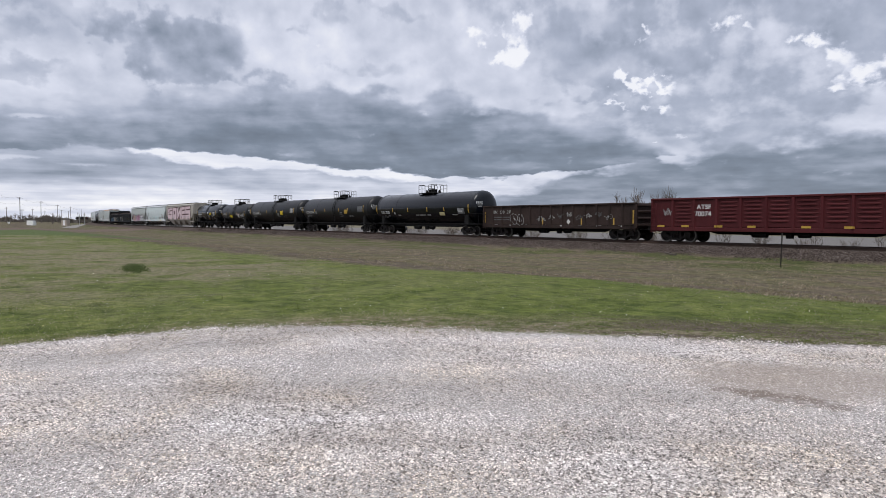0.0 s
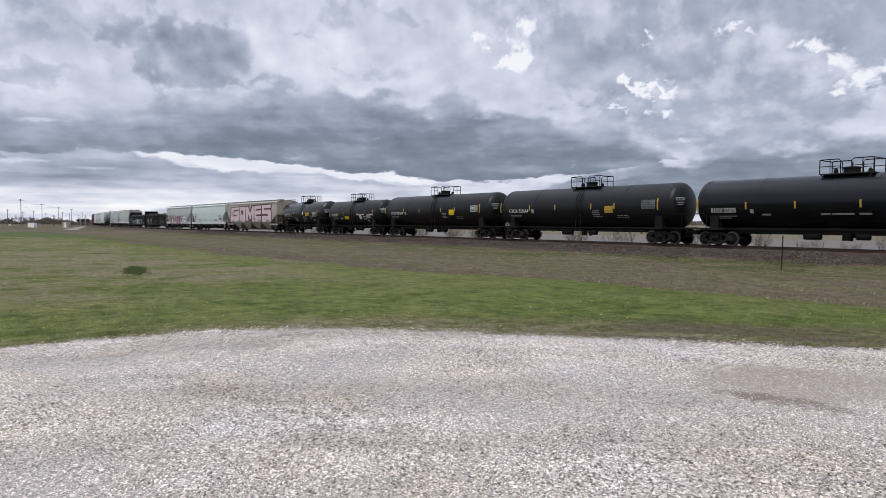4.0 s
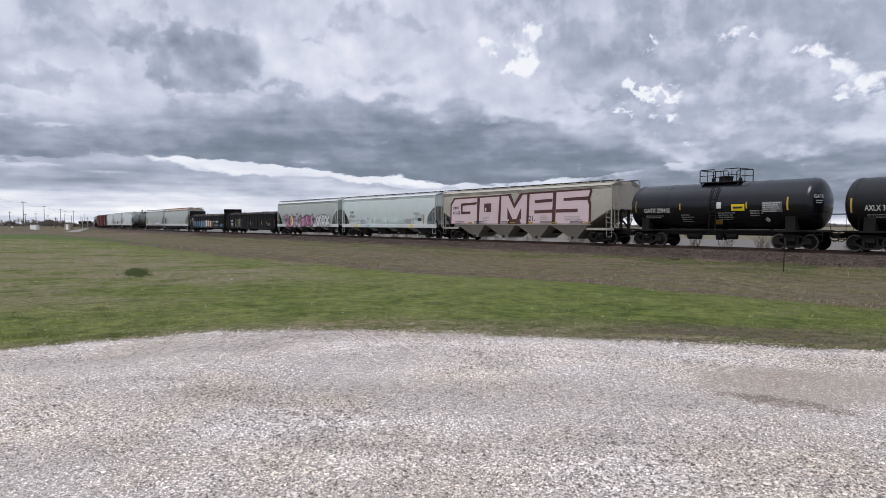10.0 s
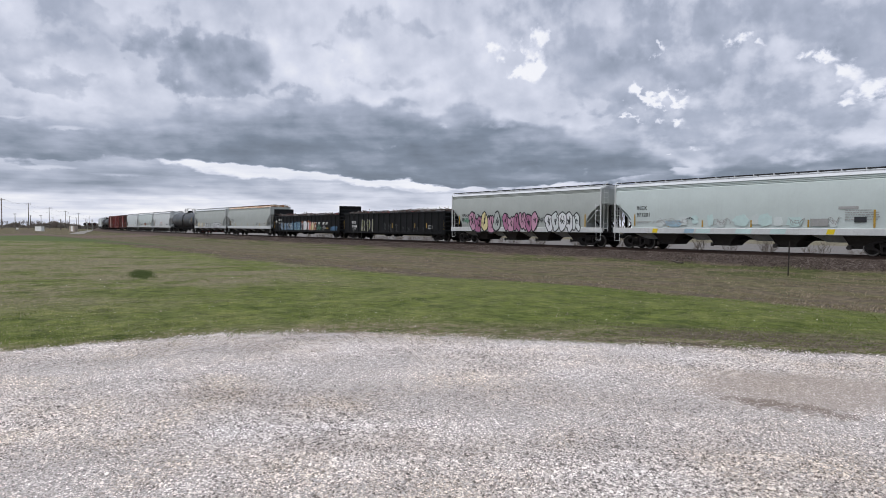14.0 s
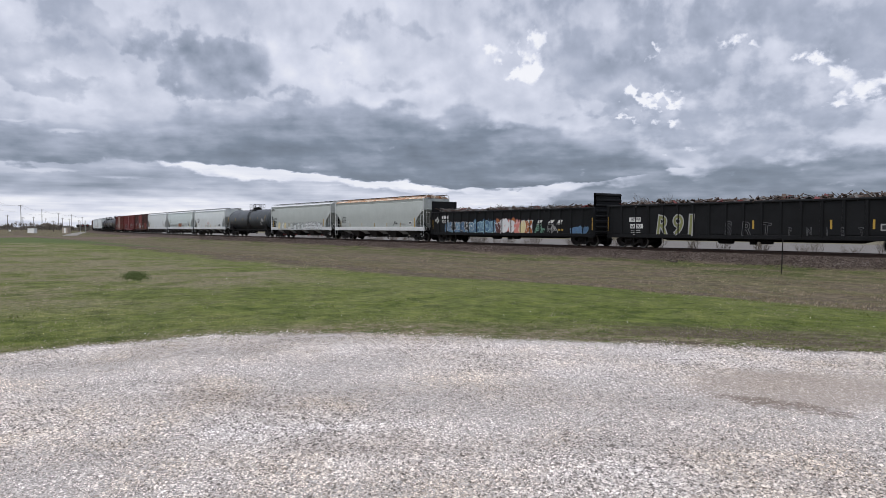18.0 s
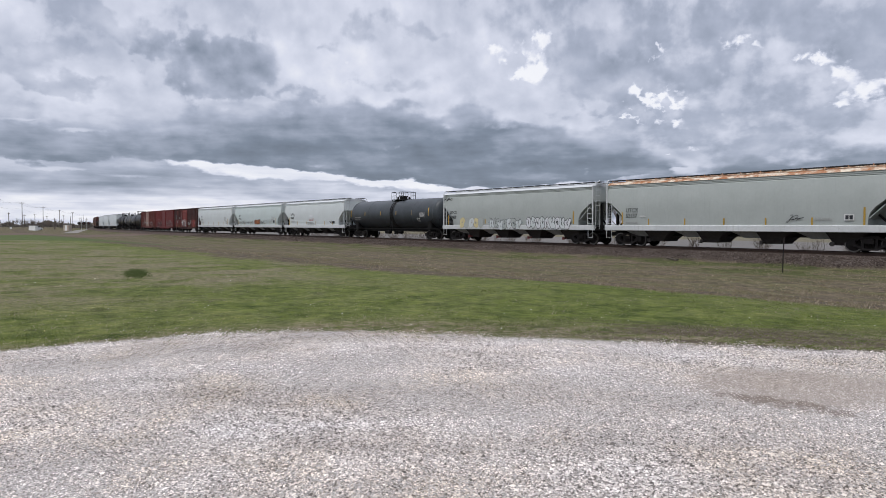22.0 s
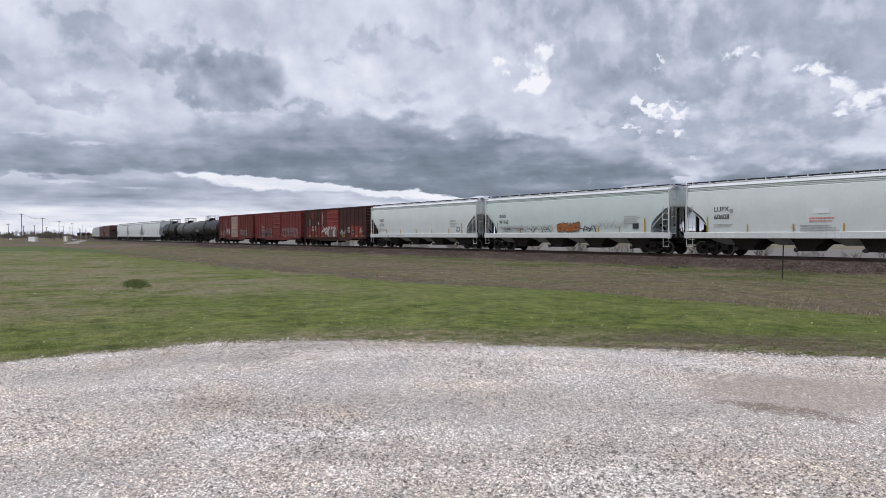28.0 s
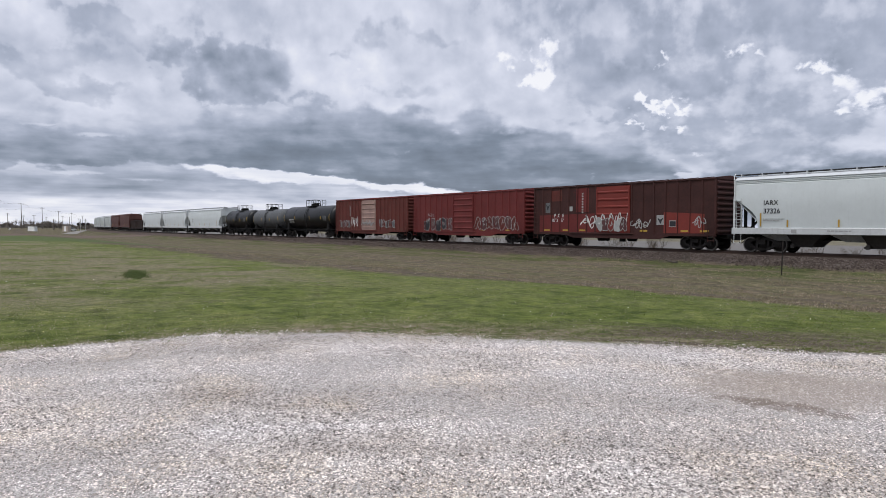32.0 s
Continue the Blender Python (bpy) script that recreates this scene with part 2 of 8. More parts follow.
# ---- materials ----
def surface(name, colour, rough=0.6, metal=0.0, vary=0.25, grain=6.0, fine=60.0, bump=0.15, streak=0.0, dirt=None, dirt_at=0.55, spec=0.3, coat=0.0):
    """A weathered surface: two scales of tone, optional vertical run marks and patches of dirt or rust."""
    m = bpy.data.materials.new(name)
    m.use_nodes = True
    g = Nodes(m.node_tree)
    tc = g.n("ShaderNodeTexCoord")
    info = g.n("ShaderNodeObjectInfo")
    p = tc.outputs["Object"]
    big = g.noise(p, grain * 0.12, 4, 0.6)
    mid = g.noise(p, grain, 5, 0.6)
    small = g.noise(p, fine, 3, 0.6)
    tone = g.math("ADD", g.math("MULTIPLY", big, 0.5), g.math("ADD", g.math("MULTIPLY", mid, 0.3), g.math("MULTIPLY", small, 0.2)))
    tone = g.math("ADD", tone, g.math("MULTIPLY", g.math("SUBTRACT", info.outputs["Random"], 0.5), 0.12))
    dark = tuple(max(c * (1 - vary * 1.6), 0.0) for c in colour)
    light = tuple(min(c * (1 + vary) + 0.01 * vary, 1.0) for c in colour)
    col = g.ramp(tone, [(0.3, dark), (0.7, light)])
    if streak:
        q = g.vec("MULTIPLY", p, (5.0, 5.0, 0.35))
        run = g.step(g.noise(q, 1.6, 4, 0.65), 0.52, 0.78)
        col = g.mix(g.math("MULTIPLY", run, streak), col, (*(c * 0.45 for c in (dirt or colour)), 1))
    if dirt:
        spot = g.step(g.noise(p, grain * 0.35, 7, 0.68), dirt_at, dirt_at + 0.18)
        col = g.mix(spot, col, (*dirt, 1))
    b = g.n("ShaderNodeBsdfPrincipled")
    g.put(b.inputs["Base Color"], col)
    g.put(b.inputs["Roughness"], g.math("ADD", rough - 0.1, g.math("MULTIPLY", mid, 0.2), clamp=True))
    b.inputs["Metallic"].default_value = metal
    b.inputs["Specular IOR Level"].default_value = spec
    b.inputs["Coat Weight"].default_value = coat
    if bump:
        bn = g.n("ShaderNodeBump")
        bn.inputs["Strength"].default_value = bump
        bn.inputs["Distance"].default_value = 0.02
        g.put(bn.inputs["Height"], g.math("ADD", mid, g.math("MULTIPLY", small, 0.5)))
        g.put(b.inputs["Normal"], bn.outputs[0])
    out = g.n("ShaderNodeOutputMaterial")
    g.t.links.new(b.outputs[0], out.inputs[0])
    return m


MAT = {
    "tank_black": surface("tank_black", (0.0044, 0.0046, 0.0052), 0.4, vary=0.35, streak=0.3, dirt=(0.015, 0.0135, 0.013), dirt_at=0.66, bump=0.02, spec=0.3),
    "tank_blue": surface("tank_blue", (0.0022, 0.0034, 0.006), 0.2, vary=0.3, streak=0.3, dirt=(0.008, 0.009, 0.011), dirt_at=0.68, bump=0.008, spec=0.34),
    "tank_gloss": surface("tank_gloss", (0.003, 0.0038, 0.0055), 0.2, vary=0.3, streak=0.3, dirt=(0.009, 0.009, 0.0095), dirt_at=0.68, bump=0.008, spec=0.42),
    "tank_grey": surface("tank_grey", (0.05, 0.058, 0.064), 0.42, vary=0.3, streak=0.5, dirt=(0.04, 0.04, 0.04), dirt_at=0.62, bump=0.06),
    "tank_pale": surface("tank_pale", (0.075, 0.078, 0.08), 0.55, vary=0.3, streak=0.6, dirt=(0.035, 0.034, 0.032), dirt_at=0.6, bump=0.06),
    "hopper_grey": surface("hopper_grey", (0.375, 0.402, 0.382), 0.6, vary=0.08, streak=0.14, dirt=(0.32, 0.33, 0.3), dirt_at=0.66, bump=0.04),
    "hopper_pale": surface("hopper_pale", (0.55, 0.585, 0.578), 0.5, vary=0.06, streak=0.1, dirt=(0.5, 0.52, 0.5), dirt_at=0.68, bump=0.04),
    "hopper_cool": surface("hopper_cool", (0.49, 0.55, 0.535), 0.55, vary=0.06, streak=0.1, dirt=(0.46, 0.5, 0.48), dirt_at=0.68, bump=0.04),
    "hopper_beige": surface("hopper_beige", (0.35, 0.325, 0.28), 0.65, vary=0.14, streak=0.3, dirt=(0.3, 0.26, 0.21), dirt_at=0.6, bump=0.06),
    "hopper_brown": surface("hopper_brown", (0.10, 0.04, 0.032), 0.7, vary=0.3, streak=0.4, dirt=(0.06, 0.04, 0.03), dirt_at=0.6),
    "sill_white": surface("sill_white", (0.53, 0.545, 0.54), 0.55, vary=0.12, streak=0.3, dirt=(0.36, 0.35, 0.32), dirt_at=0.58, bump=0.05),
    "roof_white": surface("roof_white", (0.5, 0.515, 0.52), 0.5, vary=0.08, streak=0.2, dirt=(0.55, 0.55, 0.52), dirt_at=0.66, bump=0.05),
    "roof_rust": surface("roof_rust", (0.66, 0.58, 0.46), 0.6, vary=0.15, streak=0.3, dirt=(0.30, 0.125, 0.05), dirt_at=0.41, bump=0.06, grain=4.0),
    # near-black: shade below the hopper body is put into this colour
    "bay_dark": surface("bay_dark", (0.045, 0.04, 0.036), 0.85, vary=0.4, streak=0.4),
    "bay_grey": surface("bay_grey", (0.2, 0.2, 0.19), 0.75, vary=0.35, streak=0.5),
    # paler left part of each smooth bay, its light put into the colour
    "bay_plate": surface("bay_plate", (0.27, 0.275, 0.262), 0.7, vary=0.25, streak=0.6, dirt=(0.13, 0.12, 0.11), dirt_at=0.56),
    "bay_red": surface("bay_red", (0.16, 0.05, 0.045), 0.75, vary=0.35, streak=0.4),
    "gon_brown": surface("gon_brown", (0.031, 0.019, 0.0155), 0.75, vary=0.45, streak=0.45, dirt=(0.05, 0.028, 0.021), dirt_at=0.6, spec=0.2),
    "gon_red": surface("gon_red", (0.07, 0.0115, 0.0135), 0.65, vary=0.25, streak=0.35, dirt=(0.04, 0.013, 0.012), dirt_at=0.58, spec=0.2),
    "gon_black": surface("gon_black", (0.0055, 0.006, 0.0068), 0.6, vary=0.4, streak=0.35, dirt=(0.022, 0.019, 0.017), dirt_at=0.64, spec=0.18),
    "box_red": surface("box_red", (0.135, 0.022, 0.02), 0.6, vary=0.2, streak=0.3, dirt=(0.065, 0.018, 0.015), dirt_at=0.58),
    "box_rust": surface("box_rust", (0.105, 0.024, 0.018), 0.7, vary=0.3, streak=0.55, dirt=(0.085, 0.035, 0.025), dirt_at=0.52),
    "box_brown": surface("box_brown", (0.05, 0.0165, 0.0135), 0.7, vary=0.35, streak=0.5, dirt=(0.08, 0.018, 0.014), dirt_at=0.6),
    "box_door": surface("box_door", (0.17, 0.028, 0.021), 0.6, vary=0.15, streak=0.2, dirt=(0.16, 0.04, 0.03), dirt_at=0.64),
    "box_pinkdoor": surface("box_pinkdoor", (0.30, 0.2, 0.17), 0.7, vary=0.2, streak=0.3, dirt=(0.22, 0.12, 0.09), dirt_at=0.58),
    "truck_iron": surface("truck_iron", (0.02, 0.0165, 0.0145), 0.8, vary=0.45, fine=40, dirt=(0.045, 0.034, 0.027), dirt_at=0.6),
    "wheel_iron": surface("wheel_iron", (0.014, 0.0115, 0.01), 0.75, vary=0.4, dirt=(0.03, 0.023, 0.018), dirt_at=0.62),
    "tread_steel": surface("tread_steel", (0.16, 0.15, 0.14), 0.4, metal=1.0, vary=0.12, bump=0.0),
    "under_black": surface("under_black", (0.008, 0.0076, 0.0072), 0.85, vary=0.4, spec=0.2),
    "grating": surface("grating", (0.03, 0.03, 0.03), 0.7, metal=0.4, vary=0.3),
    "scrap_rust": surface("scrap_rust", (0.06, 0.04, 0.031), 0.8, vary=0.5, dirt=(0.1, 0.066, 0.05), dirt_at=0.55),
    "scrap_grey": surface("scrap_grey", (0.14, 0.135, 0.13), 0.6, vary=0.45, metal=0.3, dirt=(0.1, 0.06, 0.04), dirt_at=0.55),
    "scrap_bits": surface("scrap_bits", (0.14, 0.03, 0.028), 0.6, vary=0.4),
    "yellow": surface("reflector_yellow", (0.42, 0.27, 0.045), 0.5, vary=0.2, bump=0.0, dirt=(0.25, 0.17, 0.04), dirt_at=0.6),
    "placard_yellow": surface("placard_yellow", (0.66, 0.5, 0.02), 0.5, vary=0.12, bump=0.0),
    "letter_white": surface("letter_white", (0.6, 0.6, 0.58), 0.6, vary=0.12, bump=0.0),
    "letter_grey": surface("letter_grey", (0.33, 0.33, 0.32), 0.6, vary=0.2, bump=0.0),
    "data_grey": surface("data_grey", (0.11, 0.112, 0.115), 0.6, vary=0.25, bump=0.0),
    "letter_black": surface("letter_black", (0.03, 0.032, 0.036), 0.6, vary=0.2, bump=0.0),
    "spray_pink": surface("spray_pink", (0.60, 0.47, 0.49), 0.7, vary=0.07, bump=0.0),
    "spray_maroon": surface("spray_maroon", (0.085, 0.036, 0.036), 0.7, vary=0.2, bump=0.0),
    "spray_magenta": surface("spray_magenta", (0.36, 0.15, 0.25), 0.65, vary=0.15, bump=0.0),
    "spray_rose": surface("spray_rose", (0.46, 0.25, 0.34), 0.65, vary=0.12, bump=0.0),
    "spray_cream": surface("spray_cream", (0.6, 0.52, 0.28), 0.65, vary=0.12, bump=0.0),
    "spray_white": surface("spray_white", (0.6, 0.61, 0.62), 0.6, vary=0.08, bump=0.0),
    "spray_sky": surface("spray_sky", (0.12, 0.21, 0.29), 0.65, vary=0.2, bump=0.0),
    "spray_blue": surface("spray_blue", (0.07, 0.14, 0.24), 0.65, vary=0.25, bump=0.0),
    "spray_mint": surface("spray_mint", (0.42, 0.62, 0.6), 0.65, vary=0.12, bump=0.0),
    "spray_haze": surface("spray_haze", (0.53, 0.58, 0.57), 0.6, vary=0.1, bump=0.0),
    "spray_mint_thin": surface("spray_mint_thin", (0.47, 0.6, 0.58), 0.6, vary=0.12, bump=0.0),
    "spray_sky_thin": surface("spray_sky_thin", (0.3, 0.42, 0.5), 0.6, vary=0.2, bump=0.0),
    "spray_green": surface("spray_green", (0.15, 0.3, 0.22), 0.65, vary=0.25, bump=0.0),
    "spray_orange": surface("spray_orange", (0.34, 0.115, 0.035), 0.65, vary=0.2, bump=0.0),
    "spray_coral": surface("spray_coral", (0.55, 0.2, 0.17), 0.65, vary=0.15, bump=0.0),
    "spray_black": surface("spray_black", (0.022, 0.022, 0.026), 0.65, vary=0.2, bump=0.0),
    "spray_lime": surface("spray_lime", (0.2, 0.21, 0.08), 0.65, vary=0.2, bump=0.0),
    "rail_rust": surface("rail_rust", (0.075, 0.048, 0.036), 0.7, vary=0.3),
    "tie_wood": surface("tie_wood", (0.085, 0.07, 0.058), 0.9, vary=0.4, grain=14),
    "bark": surface("bark", (0.11, 0.092, 0.078), 0.95, vary=0.4, grain=14),
    "twig": surface("twig", (0.135, 0.11, 0.09), 0.95, vary=0.35, grain=14),
    "pole_wood": surface("pole_wood", (0.12, 0.1, 0.085), 0.9, vary=0.3),
    "wire": surface("wire", (0.03, 0.03, 0.032), 0.6, bump=0.0),
    "post_steel": surface("post_steel", (0.04, 0.034, 0.03), 0.7, metal=0.3, vary=0.4),
    "paint_white": surface("paint_white", (0.75, 0.75, 0.73), 0.6, vary=0.08),
    "wall_beige": surface("wall_beige", (0.42, 0.36, 0.3), 0.8, vary=0.12),
    "roof_dark": surface("roof_dark", (0.1, 0.09, 0.085), 0.85, vary=0.25),
    "pane_dark": surface("pane_dark", (0.03, 0.035, 0.04), 0.15, bump=0.0),
    "lamp_black": surface("lamp_black", (0.02, 0.02, 0.02), 0.6, bump=0.0),
    "lens_red": surface("lens_red", (0.25, 0.02, 0.02), 0.3, bump=0.0),
}


# ---- mesh helpers ----
class Build:
    """Collects vertices and faces of one mesh."""

    def __init__(self):
        self.v, self.f, self.m = [], [], []
        self.slot = 0

    def add(self, verts, faces):
        k = len(self.v)
        self.v += [tuple(p) for p in verts]
        self.f += [tuple(i + k for i in q) for q in faces]
        self.m += [self.slot] * len(faces)
        return self

    def box(self, x0, x1, y0, y1, z0, z1, b=0.0):
        if b <= 0:
            v = [(x, y, z) for x in (x0, x1) for y in (y0, y1) for z in (z0, z1)]
            return self.add(v, [(0, 1, 3, 2), (4, 6, 7, 5), (0, 4, 5, 1), (2, 3, 7, 6), (0, 2, 6, 4), (1, 5, 7, 3)])
        # long axis stays full length, the four long edges are chamfered
        d = [x1 - x0, y1 - y0, z1 - z0]
        ax = d.index(max(d))
        lo, hi = (x0, y0, z0), (x1, y1, z1)
        u, w = [i for i in range(3) if i != ax]
        ring = [(lo[u] + b, lo[w]), (hi[u] - b, lo[w]), (hi[u], lo[w] + b), (hi[u], hi[w] - b), (hi[u] - b, hi[w]), (lo[u] + b, hi[w]), (lo[u], hi[w] - b), (lo[u], lo[w] + b)]
        v = []
        for e in (lo[ax], hi[ax]):
            for p, q in ring:
                c = [0, 0, 0]
                c[ax], c[u], c[w] = e, p, q
                v.append(c)
        n = 8
        f = [(i, (i + 1) % n, n + (i + 1) % n, n + i) for i in range(n)] + [tuple(reversed(range(n))), tuple(range(n, 2 * n))]
        return self.add(v, f)

    def prism(self, poly, axis, lo, hi):
        n = len(poly)
        v = []
        for e in (lo, hi):
            for p, q in poly:
                v.append({"x": (e, p, q), "y": (p, e, q), "z": (p, q, e)}[axis])
        f = [(i, (i + 1) % n, n + (i + 1) % n, n + i) for i in range(n)] + [tuple(reversed(range(n))), tuple(range(n, 2 * n))]
        return self.add(v, f)

    def tube(self, pts, r, n=6, r1=None):
        pts = [Vector(p) for p in pts]
        rings = []
        for i, p in enumerate(pts):
            a, b = pts[max(i - 1, 0)], pts[min(i + 1, len(pts) - 1)]
            d = (b - a).normalized()
            s = d.cross(Vector((0, 0, 1)) if abs(d.z) < 0.9 else Vector((1, 0, 0))).normalized()
            t = d.cross(s)
            rr = r if r1 is None else r + (r1 - r) * i / max(len(pts) - 1, 1)
            rings.append([p + (s * math.cos(2 * math.pi * k / n) + t * math.sin(2 * math.pi * k / n)) * rr for k in range(n)])
        return self.loft(rings)

    def loft(self, rings, caps=True):
        n = len(rings[0])
        v = [p for ring in rings for p in ring]
        f = []
        for j in range(len(rings) - 1):
            f += [(j * n + i, j * n + (i + 1) % n, (j + 1) * n + (i + 1) % n, (j + 1) * n + i) for i in range(n)]
        if caps:
            f += [tuple(reversed(range(n))), tuple(range((len(rings) - 1) * n, len(rings) * n))]
        return self.add(v, f)

    def lathe(self, profile, axis="y", n=24, centre=(0, 0, 0), caps=True, bright=()):
        """bright: which profile steps take the second material."""
        rings = []
        first = len(self.m)
        for r, e in profile:
            ring = []
            for k in range(n):
                a = 2 * math.pi * k / n
                c, s = r * math.cos(a), r * math.sin(a)
                q = {"x": (e, c, s), "y": (s, e, c), "z": (c, s, e)}[axis]
                ring.append((q[0] + centre[0], q[1] + centre[1], q[2] + centre[2]))
            rings.append(ring)
        self.loft(rings, caps)
        for j in bright:
            for i in range(n):
                self.m[first + j * n + i] = 1
        return self

    def bar(self, p, q, y0, y1, t):
        """A flat bar in the XZ plane from p to q, t thick, y0 to y1 deep."""
        dx, dz = q[0] - p[0], q[1] - p[1]
        n = math.hypot(dx, dz)
        ox, oz = -dz / n * t / 2, dx / n * t / 2
        return self.prism([(p[0] + ox, p[1] + oz), (p[0] - ox, p[1] - oz), (q[0] - ox, q[1] - oz), (q[0] + ox, q[1] + oz)], "y", y0, y1)

    def mesh(self, name, mats, smooth=None):
        me = bpy.data.meshes.new(name)
        me.from_pydata(self.v, [], self.f)
        for m in mats if isinstance(mats, (list, tuple)) else [mats]:
            me.materials.append(MAT[m] if isinstance(m, str) else m)
        if any(self.m):
            me.polygons.foreach_set("material_index", self.m)
        bm = bmesh.new()
        bm.from_mesh(me)
        bmesh.ops.recalc_face_normals(bm, faces=bm.faces)
        bm.to_mesh(me)
        bm.free()
        if smooth:
            me.polygons.foreach_set("use_smooth", [True] * len(me.polygons))
            me.set_sharp_from_angle(angle=radians(smooth))
        me.update()
        return me


SHARED = {}


def part(name, build, mats, parent, label="", smooth=None, key=None, at=None):
    """One mesh object under a thing or a part; key: share the mesh between alike parts."""
    if key is not None and key in SHARED:
        me = SHARED[key]
    else:
        made = build() if callable(build) else build
        me = made.mesh(name, mats, smooth)
        if key is not None:
            SHARED[key] = me
    ob = new(name, me)
    ob.parent = parent
    if at is not None:
        ob.matrix_basis = at
    if label:
        tagged(ob, label)
    return ob


def thing(name, label, category, group=""):
    return tagged(new(name), label, category, group)


# ---- the plan: track along x, train running towards +x, viewer at the origin ----
TRACK_Y, BEND_X, BEND_R = 40.4, -110.0, 1550.0


def bend(x):
    """How far the line has curved away at x."""
    d = max(BEND_X - x, 0.0)
    return d * d / (2 * BEND_R)


def on_track(s):
    """Pose on the rails at s metres down the line from the point abreast of the viewer (negative: approaching)."""
    if s >= BEND_X:
        return pose(s, TRACK_Y, 0)
    a = (BEND_X - s) / BEND_R
    return pose(BEND_X - BEND_R * math.sin(a), TRACK_Y + BEND_R * (1 - math.cos(a)), 0, 0, 0, -math.degrees(a))


def smooth01(v, lo, hi):
    u = min(max((v - lo) / (hi - lo), 0.0), 1.0)
    return u * u * (3 - 2 * u)


def ground_z(x, y):
    q = y - bend(x)
    z = -0.05 - 0.62 * smooth01(q, 11.0, 22.0) - 0.08 * smooth01(q, 22, 33)
    if q > 32:
        z += 0.55 * smooth01(q, 34.2, 38.4) - 0.5 * smooth01(q, 42.6, 47.0)
    r = math.hypot(x, y)
    if r < 200 and not 36.8 < q < 44:
        z += (noise.noise((x * 0.25, y * 0.25, 0.0)) * 0.05 + noise.noise((x * 0.9, y * 0.9, 3.0)) * 0.02) * smooth01(r, 6, 16)
    if r > 900:
        z -= (r - 900) * 0.002
    return z


def ground_material():
    m = bpy.data.materials.new("ground")
    m.use_nodes = True
    g = Nodes(m.node_tree)
    tc = g.n("ShaderNodeTexCoord")
    p = tc.outputs["Object"]
    x, y, z = g.sep(p)
    lat = g.math("ADD", g.math("MULTIPLY", x, 0.6), g.math("MULTIPLY", y, 0.8))
    depth = g.math("ADD", g.math("MULTIPLY", x, -0.8), g.math("MULTIPLY", y, 0.6))
    d = g.math("MAXIMUM", g.math("SUBTRACT", BEND_X, x), 0.0)
    q = g.math("SUBTRACT", y, g.math("MULTIPLY", g.math("MULTIPLY", d, d), 0.5 / BEND_R))
    n1 = g.noise(p, 0.16, 5, 0.6)
    n2 = g.noise(p, 0.9, 5, 0.62)
    n3 = g.noise(p, 7.0, 5, 0.65)
    n4 = g.noise(p, 45.0, 4, 0.65)
    n6 = g.noise(p, 2.4, 6, 0.66)
    n5 = g.math("ADD", g.math("MULTIPLY", n3, 0.45), g.math("MULTIPLY", g.noise(p, 24.0, 4, 0.7), 0.55))
    # lawn: fresh green with drier straw and bare patches
    green = g.ramp(n5, [(0.33, (0.0585, 0.0721, 0.0158)), (0.48, (0.102, 0.132, 0.0302)), (0.56, (0.132, 0.16, 0.0403)), (0.68, (0.223, 0.226, 0.0981))])
    straw = g.ramp(n5, [(0.34, (0.064, 0.0546, 0.0336)), (0.5, (0.16, 0.136, 0.0896)), (0.66, (0.336, 0.289, 0.208))])
    dry1 = g.step(g.math("ADD", g.math("MULTIPLY", n1, 0.55), g.math("MULTIPLY", n2, 0.45)), 0.43, 0.57)
    far_left = g.math("MULTIPLY", g.step(x, -12.0, -18.0), g.step(q, 11.0, 7.0))
    dry1 = g.math("MULTIPLY", g.math("ADD", g.math("MULTIPLY", dry1, 0.75), 0.12), g.math("ADD", 0.24, g.math("MULTIPLY", far_left, 0.72)))
    bare = g.step(g.noise(g.vec("MULTIPLY", g.comb(lat, depth, 0.0), (0.3, 0.55, 1.0)), 0.8, 6, 0.62), 0.47, 0.58)
    worn = g.math("MULTIPLY", g.math("MULTIPLY", bare, g.step(lat, -2.0, -6.5)), g.math("MULTIPLY", g.step(depth, 15.0, 18.0), g.step(depth, 45.0, 30.0)))
    dry1 = g.math("MAXIMUM", dry1, g.math("MULTIPLY", worn, 0.85))
    shade = g.ramp(g.math("ADD", g.math("MULTIPLY", n2, 0.6), g.math("MULTIPLY", n1, 0.4)), [(0.35, (0.6, 0.61, 0.64)), (0.5, (0.88, 0.87, 0.9)), (0.65, (1.1, 1.04, 1.06))])
    green = g.mix(1.0, green, shade, "MULTIPLY")
    mottle = g.ramp(n6, [(0.36, (0.55, 0.6, 0.6)), (0.5, (0.95, 0.96, 0.95)), (0.64, (1.35, 1.28, 1.2))])
    green = g.mix(1.0, green, mottle, "MULTIPLY")
    lawn = g.mix(dry1, green, straw)
    # bank below the line: dead grass, with green tongues
    edge = g.math("ADD", q, g.math("ADD", g.math("MULTIPLY", g.math("SUBTRACT", n1, 0.5), 5.0), g.math("MULTIPLY", g.math("SUBTRACT", n2, 0.5), 2.5)))
    edge = g.math("SUBTRACT", edge, g.math("MULTIPLY", g.step(x, -22.0, -8.0), 5.2))
    bank = g.step(edge, 10.6, 11.9)
    dead = g.ramp(g.math("ADD", g.math("MULTIPLY", n5, 0.75), g.math("MULTIPLY", n2, 0.25)),
                  [(0.36, (0.0576, 0.0449, 0.0303)), (0.5, (0.127, 0.103, 0.0723)), (0.64, (0.231, 0.187, 0.136))])
    long_way = g.noise(g.vec("MULTIPLY", g.comb(x, q, 0.0), (0.1, 0.4, 1.0)), 1.0, 6, 0.6)
    olive = g.ramp(n5, [(0.34, (0.05, 0.0457, 0.0242)), (0.5, (0.118, 0.105, 0.0584)), (0.66, (0.22, 0.193, 0.121))])
